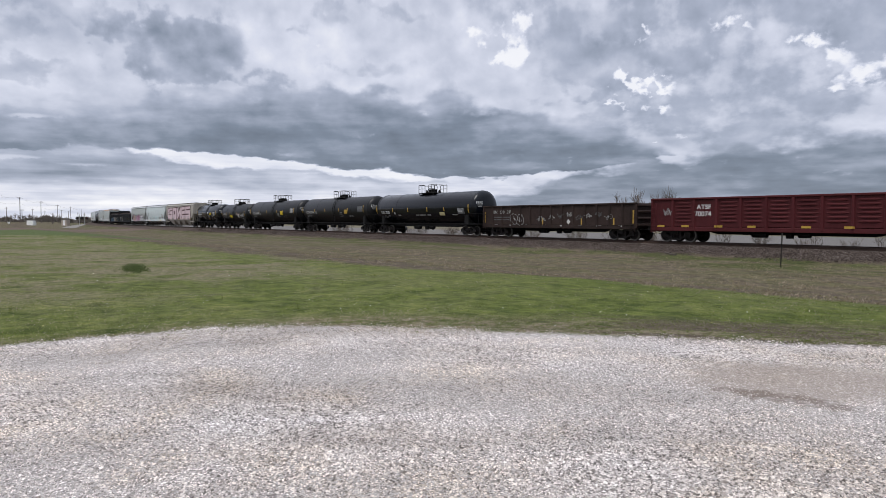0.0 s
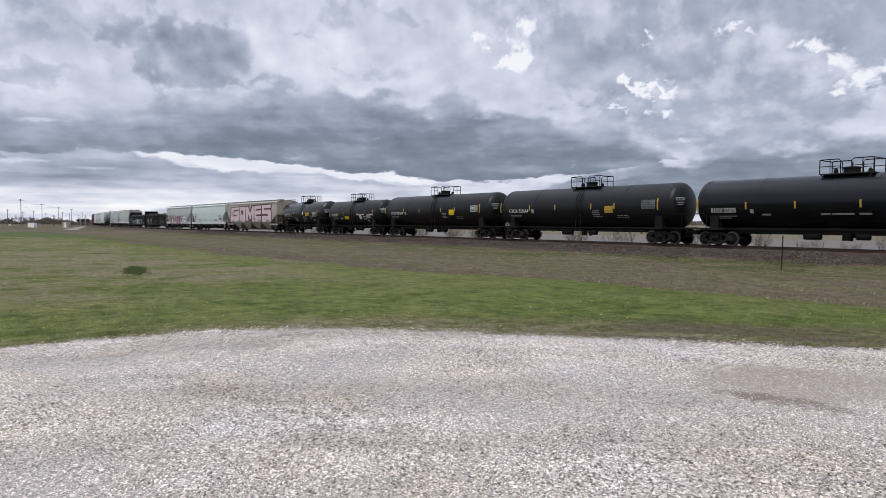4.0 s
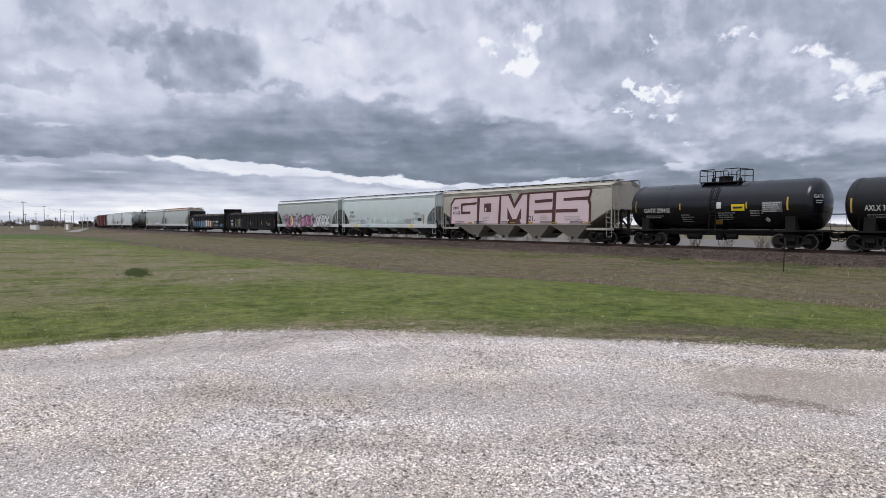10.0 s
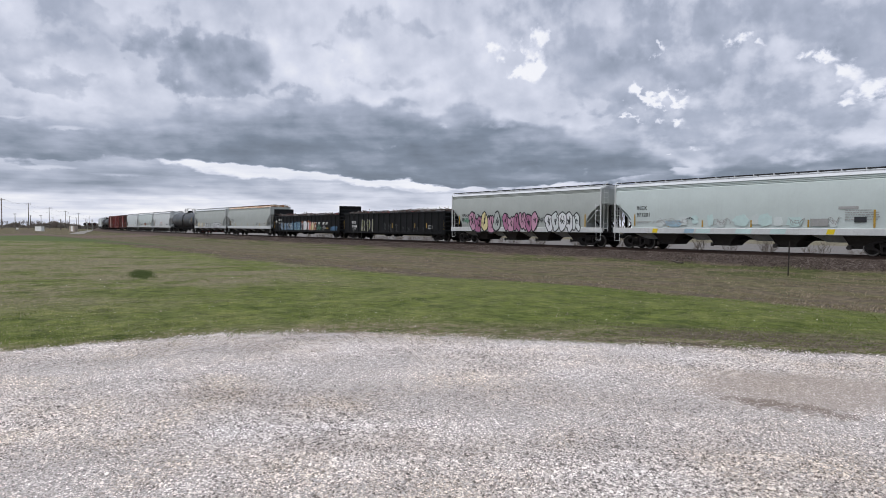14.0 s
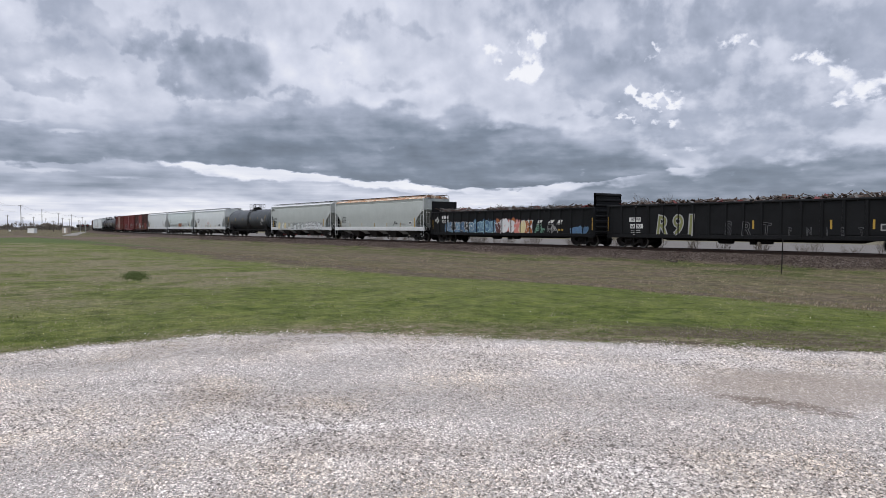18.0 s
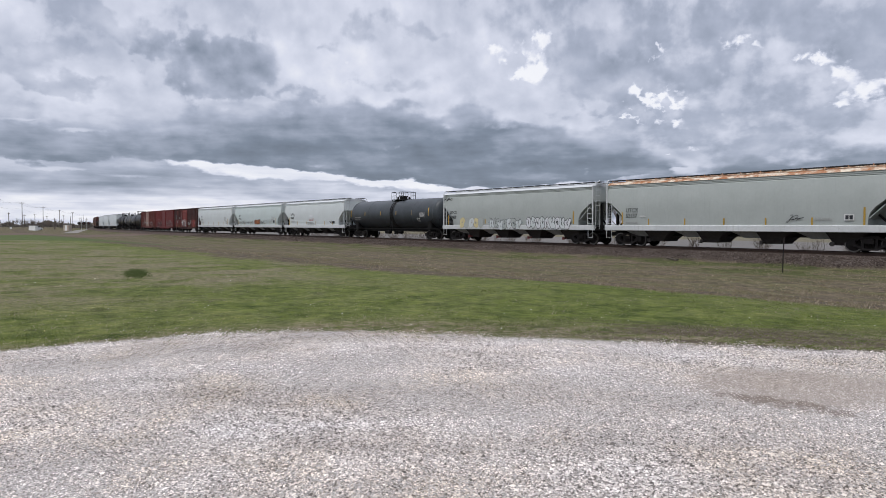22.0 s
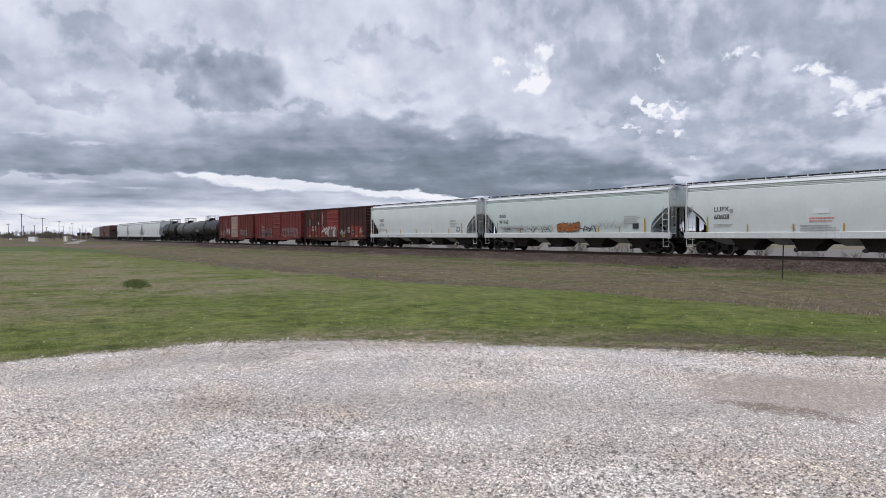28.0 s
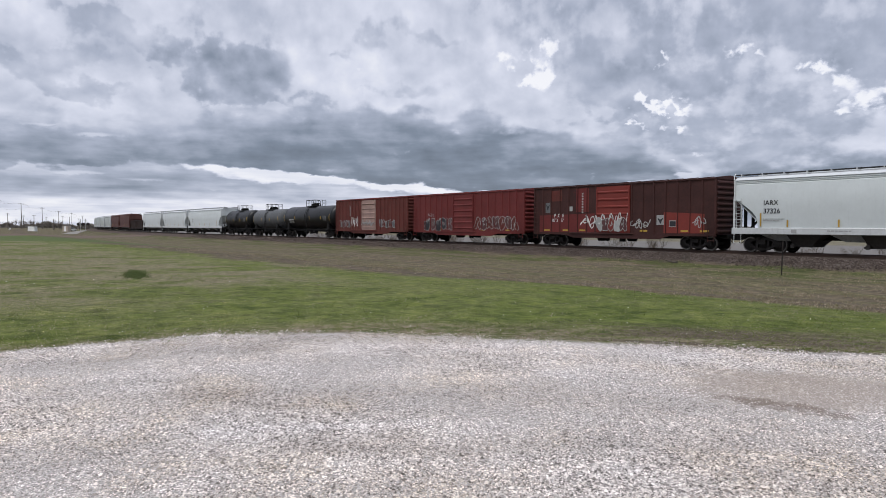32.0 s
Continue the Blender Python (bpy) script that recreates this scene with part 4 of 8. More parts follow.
class Side:
    """The near side of a car, on which marks are laid; paint follows the posts where the side has them."""

    def __init__(self, car, y0=1.6, radius=0.0, zc=0.0, posts=(), post_y=0.0, post_w=0.07):
        self.car, self.y0, self.radius, self.zc = car, y0, radius, zc
        self.posts, self.post_y, self.post_w = posts, post_y, post_w

    def lay(self, b, poly, lift):
        """One thin painted face, and its continuation over any posts."""
        b.add([(a, -self.y0 - lift, c) for a, c in poly], [tuple(range(len(poly)))])
        lo, hi = min(p[0] for p in poly), max(p[0] for p in poly)
        for x in self.posts:
            if lo < x + self.post_w and hi > x - self.post_w:
                cut = clipped(list(poly), x - self.post_w, x + self.post_w)
                if cut:
                    b.add([(a, -self.post_y - lift, c) for a, c in cut], [tuple(range(len(cut)))])

    def stroke(self, b, path, r, lift, wide=1.0):
        """A fat rounded brush stroke."""
        k = 0
        for i, (ax, az) in enumerate(path):
            ring = [(ax + math.cos(j * math.pi / 5) * r * wide, az + math.sin(j * math.pi / 5) * r) for j in range(10)]
            self.lay(b, ring, lift + 0.0003 * (k % 4))
            k += 1
            if i + 1 < len(path):
                bx, bz = path[i + 1]
                dx, dz = (bx - ax) / wide, bz - az
                d = math.hypot(dx, dz) or 1
                ox, oz = -dz / d * r * wide, dx / d * r
                self.lay(b, [(ax - ox, az - oz), (bx - ox, bz - oz), (bx + ox, bz + oz), (ax + ox, az + oz)], lift + 0.0003 * (k % 4))
                k += 1

    def plate(self, name, x, z, w, h, mat, label="", lift=0.008, skew=0.0):
        b = Build()
        n = 4 if self.radius else 1
        left, right = [], []
        for k in range(n + 1):
            zz = z - h / 2 + h * k / n
            o = skew * (zz - z)
            left.append((x - w / 2 + o, zz))
            right.append((x + w / 2 + o, zz))
        front = bent(left, self.radius, self.zc, self.y0, lift) + bent(right, self.radius, self.zc, self.y0, lift)
        back = bent(left, self.radius, self.zc, self.y0, -0.004) + bent(right, self.radius, self.zc, self.y0, -0.004)
        m = n + 1
        faces = []
        for k in range(n):
            faces.append((k, m + k, m + k + 1, k + 1))
            faces.append((2 * m + k, 2 * m + k + 1, k + 1, k))
            faces.append((m + k, 3 * m + k, 3 * m + k + 1, m + k + 1))
        faces += [(0, 2 * m, 3 * m, m), (n, m + n, 3 * m + n, 2 * m + n)]
        b.add(front + back, faces)
        if not self.radius:
            for px in self.posts:
                cut = clipped([(x - w / 2, z - h / 2), (x + w / 2, z - h / 2), (x + w / 2, z + h / 2), (x - w / 2, z + h / 2)], px - self.post_w, px + self.post_w)
                if cut:
                    b.prism(cut, "y", -self.post_y - lift, -self.post_y + 0.002)
        return part(name, b, mat, self.car, label)

    def shape(self, name, polys, mat, label="", lift=0.006):
        """Flat painted shapes, given as outlines in the side's plane."""
        b = Build()
        for poly in polys:
            if self.radius:
                pts = bent(poly, self.radius, self.zc, self.y0, lift)
                b.add(pts, [tuple(range(len(pts)))])
            else:
                b.prism(poly, "y", -self.y0 - lift, -self.y0 + 0.002)
                for px in self.posts:
                    cut = clipped(list(poly), px - self.post_w, px + self.post_w)
                    if cut:
                        b.prism(cut, "y", -self.post_y - lift, -self.post_y + 0.002)
        return part(name, b, mat, self.car, label)

    def text(self, body, x, z, height, mat, name="lettering", squeeze=1.0, label="", turn=0.0, swell=None, lift=0.007):
        cu = bpy.data.curves.new("lettering", "FONT")
        cu.body, cu.size, cu.offset = body, height * 1.42, height * 0.02 if swell is None else swell
        ob = bpy.data.objects.new("lettering", cu)
        scene.collection.objects.link(ob)
        dg = bpy.context.evaluated_depsgraph_get()
        me = bpy.data.meshes.new_from_object(ob.evaluated_get(dg))
        bpy.data.objects.remove(ob)
        bpy.data.curves.remove(cu)
        ca, sa = math.cos(radians(turn)), math.sin(radians(turn))
        pts = [(x + (v.co.x * ca - v.co.y * sa) * squeeze, z + v.co.x * sa + v.co.y * ca) for v in me.vertices]
        if self.posts:
            b = Build()
            for f in me.polygons:
                self.lay(b, [pts[i] for i in f.vertices], lift)
            bpy.data.meshes.remove(me)
            return part(name, b, mat, self.car, label)
        for v, p in zip(me.vertices, bent(pts, self.radius, self.zc, self.y0, lift)):
            v.co = p
        me.materials.clear()
        me.materials.append(MAT[mat])
        ob = new(name, me)
        ob.parent = self.car
        if label:
            tagged(ob, label)
        return ob

    def small_print(self, x, z, w, rows, mat, gap=0.09, rnd=None):
        """Lines of print too small to read."""
        rnd = rnd or random.Random(int(x * 100) + rows)
        polys = []
        for k in range(rows):
            u = x
            end = x + w * rnd.uniform(0.7, 1.0)
            while u < end:
                ww = rnd.uniform(0.05, 0.22)
                polys.append([(u, z - k * gap), (min(u + ww, end), z - k * gap), (min(u + ww, end), z - k * gap + gap * 0.42), (u, z - k * gap + gap * 0.42)])
                u += ww + 0.035
        self.shape("small_print", polys, mat)

    def tag(self, x, z, w, h, mat, seed, n=7, name="tag", thick=0.035):
        """A scrawl of looping strokes."""
        rnd = random.Random(seed)
        polys, path = [], []
        p1, p2, f1, f2 = rnd.uniform(0, 6.3), rnd.uniform(0, 6.3), rnd.uniform(0.5, 0.8), rnd.uniform(0.62, 1.0)
        for k in range(n * 12 + 1):
            u = k / (n * 12)
            path.append((x + w * u + w / n * 0.7 * math.sin(k * f1 + p1 + rnd.uniform(-0.15, 0.15)), z + h / 2 + h * 0.45 * math.sin(k * f2 + p2 + rnd.uniform(-0.2, 0.2)) * (0.6 + 0.4 * math.sin(k * 0.23 + p1))))
        for (ax, az), (bx, bz) in zip(path[:-1], path[1:]):
            d = math.hypot(bx - ax, bz - az) or 1
            ox, oz = -(bz - az) / d * thick / 2, (bx - ax) / d * thick / 2
            polys.append([(ax - ox, az - oz), (bx - ox, bz - oz), (bx + ox, bz + oz), (ax + ox, az + oz)])
        if self.radius:
            return self.shape(name, polys, mat)
        b = Build()
        for i, poly in enumerate(polys):
            lift = 0.012 + 0.0006 * (i % 5)
            self.lay(b, poly, lift)
        return part(name, b, mat, self.car)

    def bubbles(self, x, z, w, h, fills, line, seed, count=6, name="graffiti", label="", lift=0.012, edge=0.05):
        """Fat rounded spray-can letterforms: an outline behind, a fill in front, shine strokes on top."""
        rnd = random.Random(seed)
        step = w / count
        for k in range(count):
            glyph = GLYPHS[(seed + k * 3 + rnd.randint(0, 2)) % len(GLYPHS)]
            tilt, dz = rnd.uniform(-0.28, 0.28), rnd.uniform(-0.05, 0.05) * h
            r = h * rnd.uniform(0.13, 0.19)
            wide = min(max(step / h * 1.25, 0.6), 1.5)
            gw, gh = max(step * 1.3 - 2 * r * wide, step * 0.4), h - 2 * r
            place = lambda p: (x + step * (k + 0.5) + (p[0] - 0.5) * gw + (p[1] - 0.5) * tilt * step, z + r + dz + p[1] * gh)
            l0 = lift + 0.004 * (k % 3)
            back, front = Build(), Build()
            for line_path in glyph:
                path = [place((p[0] + rnd.uniform(-0.07, 0.07), p[1] + rnd.uniform(-0.05, 0.05))) for p in line_path]
                self.stroke(back, path, r + edge, l0, wide)
                self.stroke(front, path, r, l0 + 0.002, wide)
            part(name, back, line, self.car, label)
            part(name, front, fills[k % len(fills)], self.car, label)
            marks = Build()
            for _ in range(4):
                p0 = place((rnd.uniform(0.2, 0.8), rnd.uniform(0.2, 0.9)))
                self.stroke(marks, [p0, (p0[0] + rnd.uniform(-0.1, 0.1) * step, p0[1] + rnd.uniform(0.05, 0.16) * h), (p0[0] + rnd.uniform(-0.2, 0.2) * step, p0[1] + rnd.uniform(0.1, 0.3) * h)], edge * 0.3, l0 + 0.0035)
            part("graffiti_stroke", marks, line, self.car)

    def letter(self, body, x, z, height, fill, line, edge=0.05, squeeze=1.0, turn=0.0, label=""):
        """One sprayed letter with a lighter or darker edge."""
        self.text(body, x, z, height, line, "graffiti", squeeze, label, turn, edge, 0.012)
        self.text(body, x, z, height, fill, "graffiti", squeeze, label, turn, 0.0, 0.016)


# ---- car types ----
def hopper_car(label, length, body, sill, roof, bays, bay_count=4, kind="smooth", group="covered hopper cars", low_bay=None):
    car = thing("covered_hopper_car", label, "hopper car", group)
    half, w = length / 2 - 0.62, 1.58
    cut, zend = (1.5, 3.25) if kind == "smooth" else (2.3, 2.6)
    zs = 1.45
    key = "h%.2f%s%s" % (length, body, kind)

    def shell():
        b = Build()
        rings = []
        # the side is cut back over the trucks: a slope that rounds into an upright edge
        if kind == "smooth":
            edge = [(0.0, zend), (0.6, 2.86), (1.15, 2.42), (1.38, 2.12), (1.46, 1.85), (cut, zs)]
        else:
            edge = [(0.0, zend), (cut * 0.45, zend - (zend - zs) * 0.4), (cut, zs)]
        for x, zmin in [(-half + a, b) for a, b in edge] + [(0, zs)] + [(half - a, b) for a, b in reversed(edge)]:
            prof = [(w - 0.02 + 0.05 * math.sin(max(z - zs, 0.0) / 2.6 * 2.6) - 0.07 * max(z - 2.9, 0.0) ** 1.5, z) for z in [zmin + (4.06 - zmin) * k / 6 for k in range(7)]]
            for k in range(3):
                z = 4.1 + k * 0.09
                prof += [(w - 0.15, z), (w - 0.15, z + 0.025), (w - 0.11, z + 0.035), (w - 0.11, z + 0.08)]
            rings.append([(x, -a, z) for a, z in prof] + [(x, a, z) for a, z in reversed(prof)])
        return b.loft(rings)

    part("body", shell, body, car, key=key + "shell", smooth=28)

    def top():
        b = Build()
        prof = [(w - 0.09, 4.34), (1.4, 4.44), (1.15, 4.53), (0.7, 4.6), (0.0, 4.62)]
        ring = [(-a, z) for a, z in prof] + [(a, z) for a, z in reversed(prof[:-1])]
        return b.prism(ring, "x", -half, half)

    part("roof", top, roof, car, key="roof%.2f%s" % (length, roof), smooth=40)

    def hatch():
        b = Build()
        b.box(-half + 0.8, half - 0.8, -0.3, 0.3, 4.6, 4.7, 0.03)
        x = -half + 1.6
        while x < half - 1.4:
            b.box(x - 0.04, x + 0.04, -0.36, 0.36, 4.6, 4.74)
            x += 1.6
        return b

    part("hatch_cover", hatch, roof, car, key="hatch%.2f%s" % (length, roof))

    def board(s):
        b = Build()
        y0, y1 = sorted((s * 0.62, s * 1.12))
        for k in range(3):
            b.box(-half - 0.25, half + 0.25, y0 + k * 0.18, y0 + k * 0.18 + 0.13, 4.665, 4.715)
        return b

    def bracket():
        return Build().prism([(-1.19, 4.5), (-1.15, 4.5), (-1.15, 4.63), (-0.6, 4.63), (-0.6, 4.66), (-1.19, 4.715)], "x", -0.022, 0.022)

    for s in (-1, 1):
        part("running_board", lambda: board(s), "grating", car, key="rb%.2f%d" % (length, s))
        n = int(length / 1.32)
        for k in range(n + 1):
            x = -half + 0.2 + (2 * half - 0.4) * k / n
            part("board_bracket", bracket, roof, car, key="rbb%s" % roof, at=pose(x, 0, 0, 0, 0, 0 if s < 0 else 180))
        if kind == "smooth":
            part("side_sill", lambda: Build().box(-half - 0.1, half + 0.1, min(s * 1.5, s * 1.645), max(s * 1.5, s * 1.645), 1.09, 1.47, 0.025), sill, car, "white painted side sill", key="sill%.2f%d%s" % (length, s, sill))
        else:
            part("side_sill", lambda: Build().box(-half + 2.0, half - 2.0, min(s * 1.5, s * 1.625), max(s * 1.5, s * 1.625), 1.4, 1.5, 0.02), sill, car, key="sillb%.2f%d%s" % (length, s, sill))
            for e in (-1, 1):
                part("end_sill", lambda: Build().box(-1.22, 1.22, -0.09, 0.09, 1.02, 1.2, 0.02), sill, car, key="esill" + sill, at=pose(e * (half - 1.17), s * 1.51, 0))
    part("centre_sill", lambda: Build().box(-half - 0.2, half + 0.2, -0.3, 0.3, 0.76, 1.12, 0.03), "under_black", car, key="cs%.2f" % length)

    # end framing: corner posts, ladders, cross sheets and platforms
    def end_frame(e, s):
        b = Build()
        b.box(min(e * half, e * (half - 0.09)), max(e * half, e * (half - 0.09)), s * 1.6 - 0.03, s * 1.6 + 0.03, 1.05, 4.4)
        b.tube([(e * (half + 0.0), s * 1.6, 4.36), (e * (half + 0.12), s * 1.4, 4.6), (e * (half + 0.18), s * 1.1, 4.78)], 0.025, 5)
        return b

    def step_iron(e, s):
        # stirrup hung below the sill
        xa, y = e * (half - 0.25), s * 1.6
        return Build().tube([(xa - 0.22, y, 1.1), (xa - 0.22, y, 0.55), (xa + 0.22, y, 0.55), (xa + 0.22, y, 1.1)], 0.022, 5)

    def end_ladder(e):
        b = Build()
        ladder(b, min(e * half, e * (half - 0.5)), max(e * half, e * (half - 0.5)), -1.63, 1.1, zend, 0.38, 0.015)
        b.tube([(e * half, -1.3, 1.2), (e * half, -1.3, 4.6)], 0.02, 5)
        b.tube([(e * half, -0.85, 1.2), (e * half, -0.85, 4.6)], 0.02, 5)
        z = 1.4
        while z < 4.5:
            b.tube([(e * half, -1.3, z), (e * half, -0.85, z)], 0.016, 4)
            z += 0.38
        return b

    def end_sheet(e):
        # upright end of the body above, sloping floor sheet below, posts and deck
        b = Build()
        xo = half - 0.02
        b.box(min(e * xo, e * (xo - 0.04)), max(e * xo, e * (xo - 0.04)), -1.52, 1.52, zend, 4.34)
        b.prism([(e * (half - 0.02), zend), (e * (half - cut - 0.5), zs - 0.1), (e * (half - cut - 0.5), zs - 0.16), (e * (half - 0.02), zend - 0.06)], "y", -1.5, 1.5)
        return b

    def end_deck(e):
        b = Build()
        b.box(min(e * half, e * (half - 2.6)), max(e * half, e * (half - 2.6)), -1.5, 1.5, 1.06, 1.12)
        for s in (-1, 1):
            b.box(min(e * (half - 0.05), e * (half - 0.2)), max(e * (half - 0.05), e * (half - 0.2)), s * 0.45 - 0.07, s * 0.45 + 0.07, 1.1, zend)
            b.bar((e * (half - 0.3), 1.1), (e * (half - 1.3), 2.1), s * 0.8 - 0.05, s * 0.8 + 0.05, 0.1)
        return b

    for e in (-1, 1):
        for s in (-1, 1):
            part("corner_post", lambda: end_frame(e, s), sill, car, key="ef%.2f%d%d%s%s" % (length, e, s, sill, kind))
            part("step_iron", lambda: step_iron(e, s), sill, car, key="st%.2f%d%d%s%s" % (length, e, s, sill, kind))
        part("ladder", lambda: end_ladder(e), sill, car, key="el%.2f%d%s%s" % (length, e, sill, kind))
        part("end_sheet", lambda: end_sheet(e), body, car, key="es%s%d" % (key, e))
        part("end_deck", lambda: end_deck(e), "under_black", car, key="ed%s%d" % (key, e))

    def brake_wheel():
        b = Build()
        pts = [(0, 0.27 * math.cos(k * math.pi / 8), 0.27 * math.sin(k * math.pi / 8)) for k in range(17)]
        b.tube(pts, 0.018, 5)
        for k in range(4):
            b.tube([(0, 0, 0), (0, 0.27 * math.cos(k * math.pi / 2), 0.27 * math.sin(k * math.pi / 2))], 0.014, 4)
        return b

    part("brake_wheel", brake_wheel, "under_black", car, key="bw", at=pose(half + 0.06, -0.55, 2.3))
    span = (2 * (half - cut) + 0.2) / bay_count
    flush = kind != "smooth"

    def bay():
        b = Build()
        yt, yb = (1.58, 1.0) if flush else (1.38, 0.42)
        top_w, bot_w = span * 0.995, 0.62 if flush else span * 0.3
        zt, zb = (1.44, 0.3) if flush else (1.46, 0.5)
        ring = lambda hw, y, z: [(-hw, -y, z), (hw, -y, z), (hw, y, z), (-hw, y, z)]
        if flush:
            b.loft([ring(bot_w * 0.6, yb, zb), ring(bot_w * 0.6, yb, zb + 0.12), ring(top_w / 2, yt, zt)])
        else:
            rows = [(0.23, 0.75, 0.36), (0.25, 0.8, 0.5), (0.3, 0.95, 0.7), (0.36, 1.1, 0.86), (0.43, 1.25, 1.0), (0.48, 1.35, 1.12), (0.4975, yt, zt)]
            # right part dark, left part pale: shade and light painted by material
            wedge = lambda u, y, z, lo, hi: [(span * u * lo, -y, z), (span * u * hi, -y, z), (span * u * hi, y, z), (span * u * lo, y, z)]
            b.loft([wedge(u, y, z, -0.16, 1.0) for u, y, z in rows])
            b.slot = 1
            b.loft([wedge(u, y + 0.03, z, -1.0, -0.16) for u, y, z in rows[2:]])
        return b

    def gate():
        b = Build()
        b.box(-0.34, 0.34, -0.75, 0.75, 0.24, 0.36, 0.02)
        b.tube([(0, -1.15, 0.33), (0, -0.7, 0.33)], 0.06, 8)
        b.box(-0.1, 0.1, -1.2, -1.14, 0.2, 0.44)
        return b

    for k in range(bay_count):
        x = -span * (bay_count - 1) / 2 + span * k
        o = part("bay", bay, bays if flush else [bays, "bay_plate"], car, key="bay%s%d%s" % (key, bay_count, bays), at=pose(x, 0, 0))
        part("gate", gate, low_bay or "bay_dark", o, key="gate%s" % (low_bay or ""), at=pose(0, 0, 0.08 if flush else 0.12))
    add_trucks(car, half - 1.55)
    add_couplers(car, length)
    side = Side(car, w + 0.032)
    return car, side, half


def tank_car(label, length, radius, paint, zc=2.66, seed=0, wrap=0.0, group="tank cars", plat=1.3, plat_at=0.0, dome=True, side_ladder=True):
    car = thing("tank_car", label, "tank car", group)
    half = length / 2 - 0.55
    plat *= 0.78
    key = "t%.2f%.2f%s" % (length, radius, paint)

    def shell():
        b = Build()
        hd = 0.62
        prof = [(0.03, -half)] + [(radius * math.sin(a), -half + hd * (1 - math.cos(a))) for a in [math.pi / 2 * k / 8 for k in range(1, 9)]]
        prof = prof + [(r, -e) for r, e in reversed(prof)]
        return b.lathe(prof, "x", 48, (0, 0, zc))

    part("tank", shell, paint, car, key=key, smooth=35)
    # weld seams / jacket bands
    for x in (-half + 0.75, -half * 0.5, half * 0.5, half - 0.75):
        part("band", lambda: Build().lathe([(radius - 0.02, -0.05), (radius + 0.012, -0.045), (radius + 0.012, 0.045), (radius - 0.02, 0.05)], "x", 48, (0, 0, zc)), paint, car, smooth=30, key="band" + key, at=pose(x, 0, 0))
    part("centre_sill", lambda: Build().box(-half - 0.1, half + 0.1, -0.35, 0.35, 0.78, 1.1, 0.03), "under_black", car, key="tcs%.2f" % length)
    for s in (-1.27, 1.27):
        part("side_rail", lambda: Build().box(-half + 0.2, half - 0.2, -0.05, 0.05, 1.06, 1.14), "under_black", car, key="tsr%.2f" % length, at=pose(0, s, 0))
    reach = half - 1.5

    def saddle():
        b = Build()
        n = 10
        ring = [(radius * 0.98 * math.sin(a), zc - radius * 0.98 * math.cos(a)) for a in [-1.1 + 2.2 * k / n for k in range(n + 1)]]
        poly = [(-1.35, 1.0), (-1.35, 1.12)] + ring + [(1.35, 1.12), (1.35, 1.0)]
        b.prism(poly, "x", -0.28, 0.28)
        b.box(-1.15, 0.75, -1.5, 1.5, 1.03, 1.12, 0.02)
        return b

    for e in (-1, 1):
        part("saddle", saddle, "under_black", car, key="sad%.2f" % radius, at=pose(e * reach, 0, 0, 0, 0, 0 if e < 0 else 180))

        def rails():
            b = Build()
            x0, x1 = half - 1.05, half + 0.35
            for s in (-1, 1):
                b.tube([(x0, s * 1.45, 1.1), (x0, s * 1.45, 1.95), (x0 + 0.1, s * 1.45, 2.05), (x1, s * 1.45, 2.05), (x1, s * 1.45, 1.1)], 0.015, 5)
                ladder(b, x1 - 0.45, x1, s * 1.5, 0.5, 1.1, 0.3)
            b.tube([(x1, -1.45, 2.05), (x1, 1.45, 2.05)], 0.018, 5)
            b.box(x0, x1, -1.5, 1.5, 1.04, 1.1)
            return b

        part("end_platform", rails, "under_black", car, key="tep%.2f" % length, at=pose(0, 0, 0, 0, 0, 0 if e > 0 else 180))
    top = zc + radius

    def walkway():
        b = Build()
        b.box(-plat, plat, -0.8, 0.8, top - 0.03, top + 0.03)
        for s in (-1, 1):
            b.bar((-plat + 0.05, top), (-plat * 0.6, top - 0.75), s * 0.75 - 0.03, s * 0.75 + 0.03, 0.05)
            b.bar((plat - 0.05, top), (plat * 0.6, top - 0.75), s * 0.75 - 0.03, s * 0.75 + 0.03, 0.05)
        return b

    def guard():
        b = Build()
        x0, x1 = 0.28, plat
        b.tube([(x1, 0, top), (x1, 0, top + 0.76), (x1 - 0.06, 0, top + 0.8), (x0 + 0.1, 0, top + 0.8), (x0, 0, top + 0.7), (x0, 0, top)], 0.03, 5)
        b.tube([(x0, 0, top + 0.42), (x1, 0, top + 0.42)], 0.022, 5)
        xm = (x0 + x1) / 2
        b.tube([(xm, 0, top), (xm, 0, top + 0.8)], 0.022, 5)
        return b

    def fittings():
        return Build().lathe([(0.42, top - 0.1), (0.42, top + 0.3), (0.46, top + 0.31), (0.46, top + 0.37), (0.1, top + 0.42)], "z", 20)

    at = pose(plat_at, 0, 0)
    part("platform", walkway, "grating", car, key="pl%.2f%.2f" % (plat, top), at=at)
    for s in (-0.77, 0.77):
        for turn in (0, 180):
            part("guard_rail", guard, "under_black", car, key="rl%.2f%.2f" % (plat, top), at=at @ pose(0, s, 0, 0, 0, turn))
    for x in (-plat, plat):
        part("end_rail", lambda: Build().tube([(0, -0.77, top + 0.78), (0, 0.77, top + 0.78)], 0.03, 5), "under_black", car, key="rle%.2f" % top, at=at @ pose(x, 0, 0))
    for x, y, z in ((0.85, 0.2, 0.0), (-0.75, -0.2, 0.05)):
        part("valve", lambda: Build().lathe([(0.12, top - 0.1), (0.12, top + 0.2), (0.05, top + 0.3)], "z", 10), "under_black", car, key="vl%.2f" % top, at=at @ pose(x, y, z))
    part("fittings_dome", fittings, "under_black", car, key="fd%.2f" % top, smooth=40, at=at)
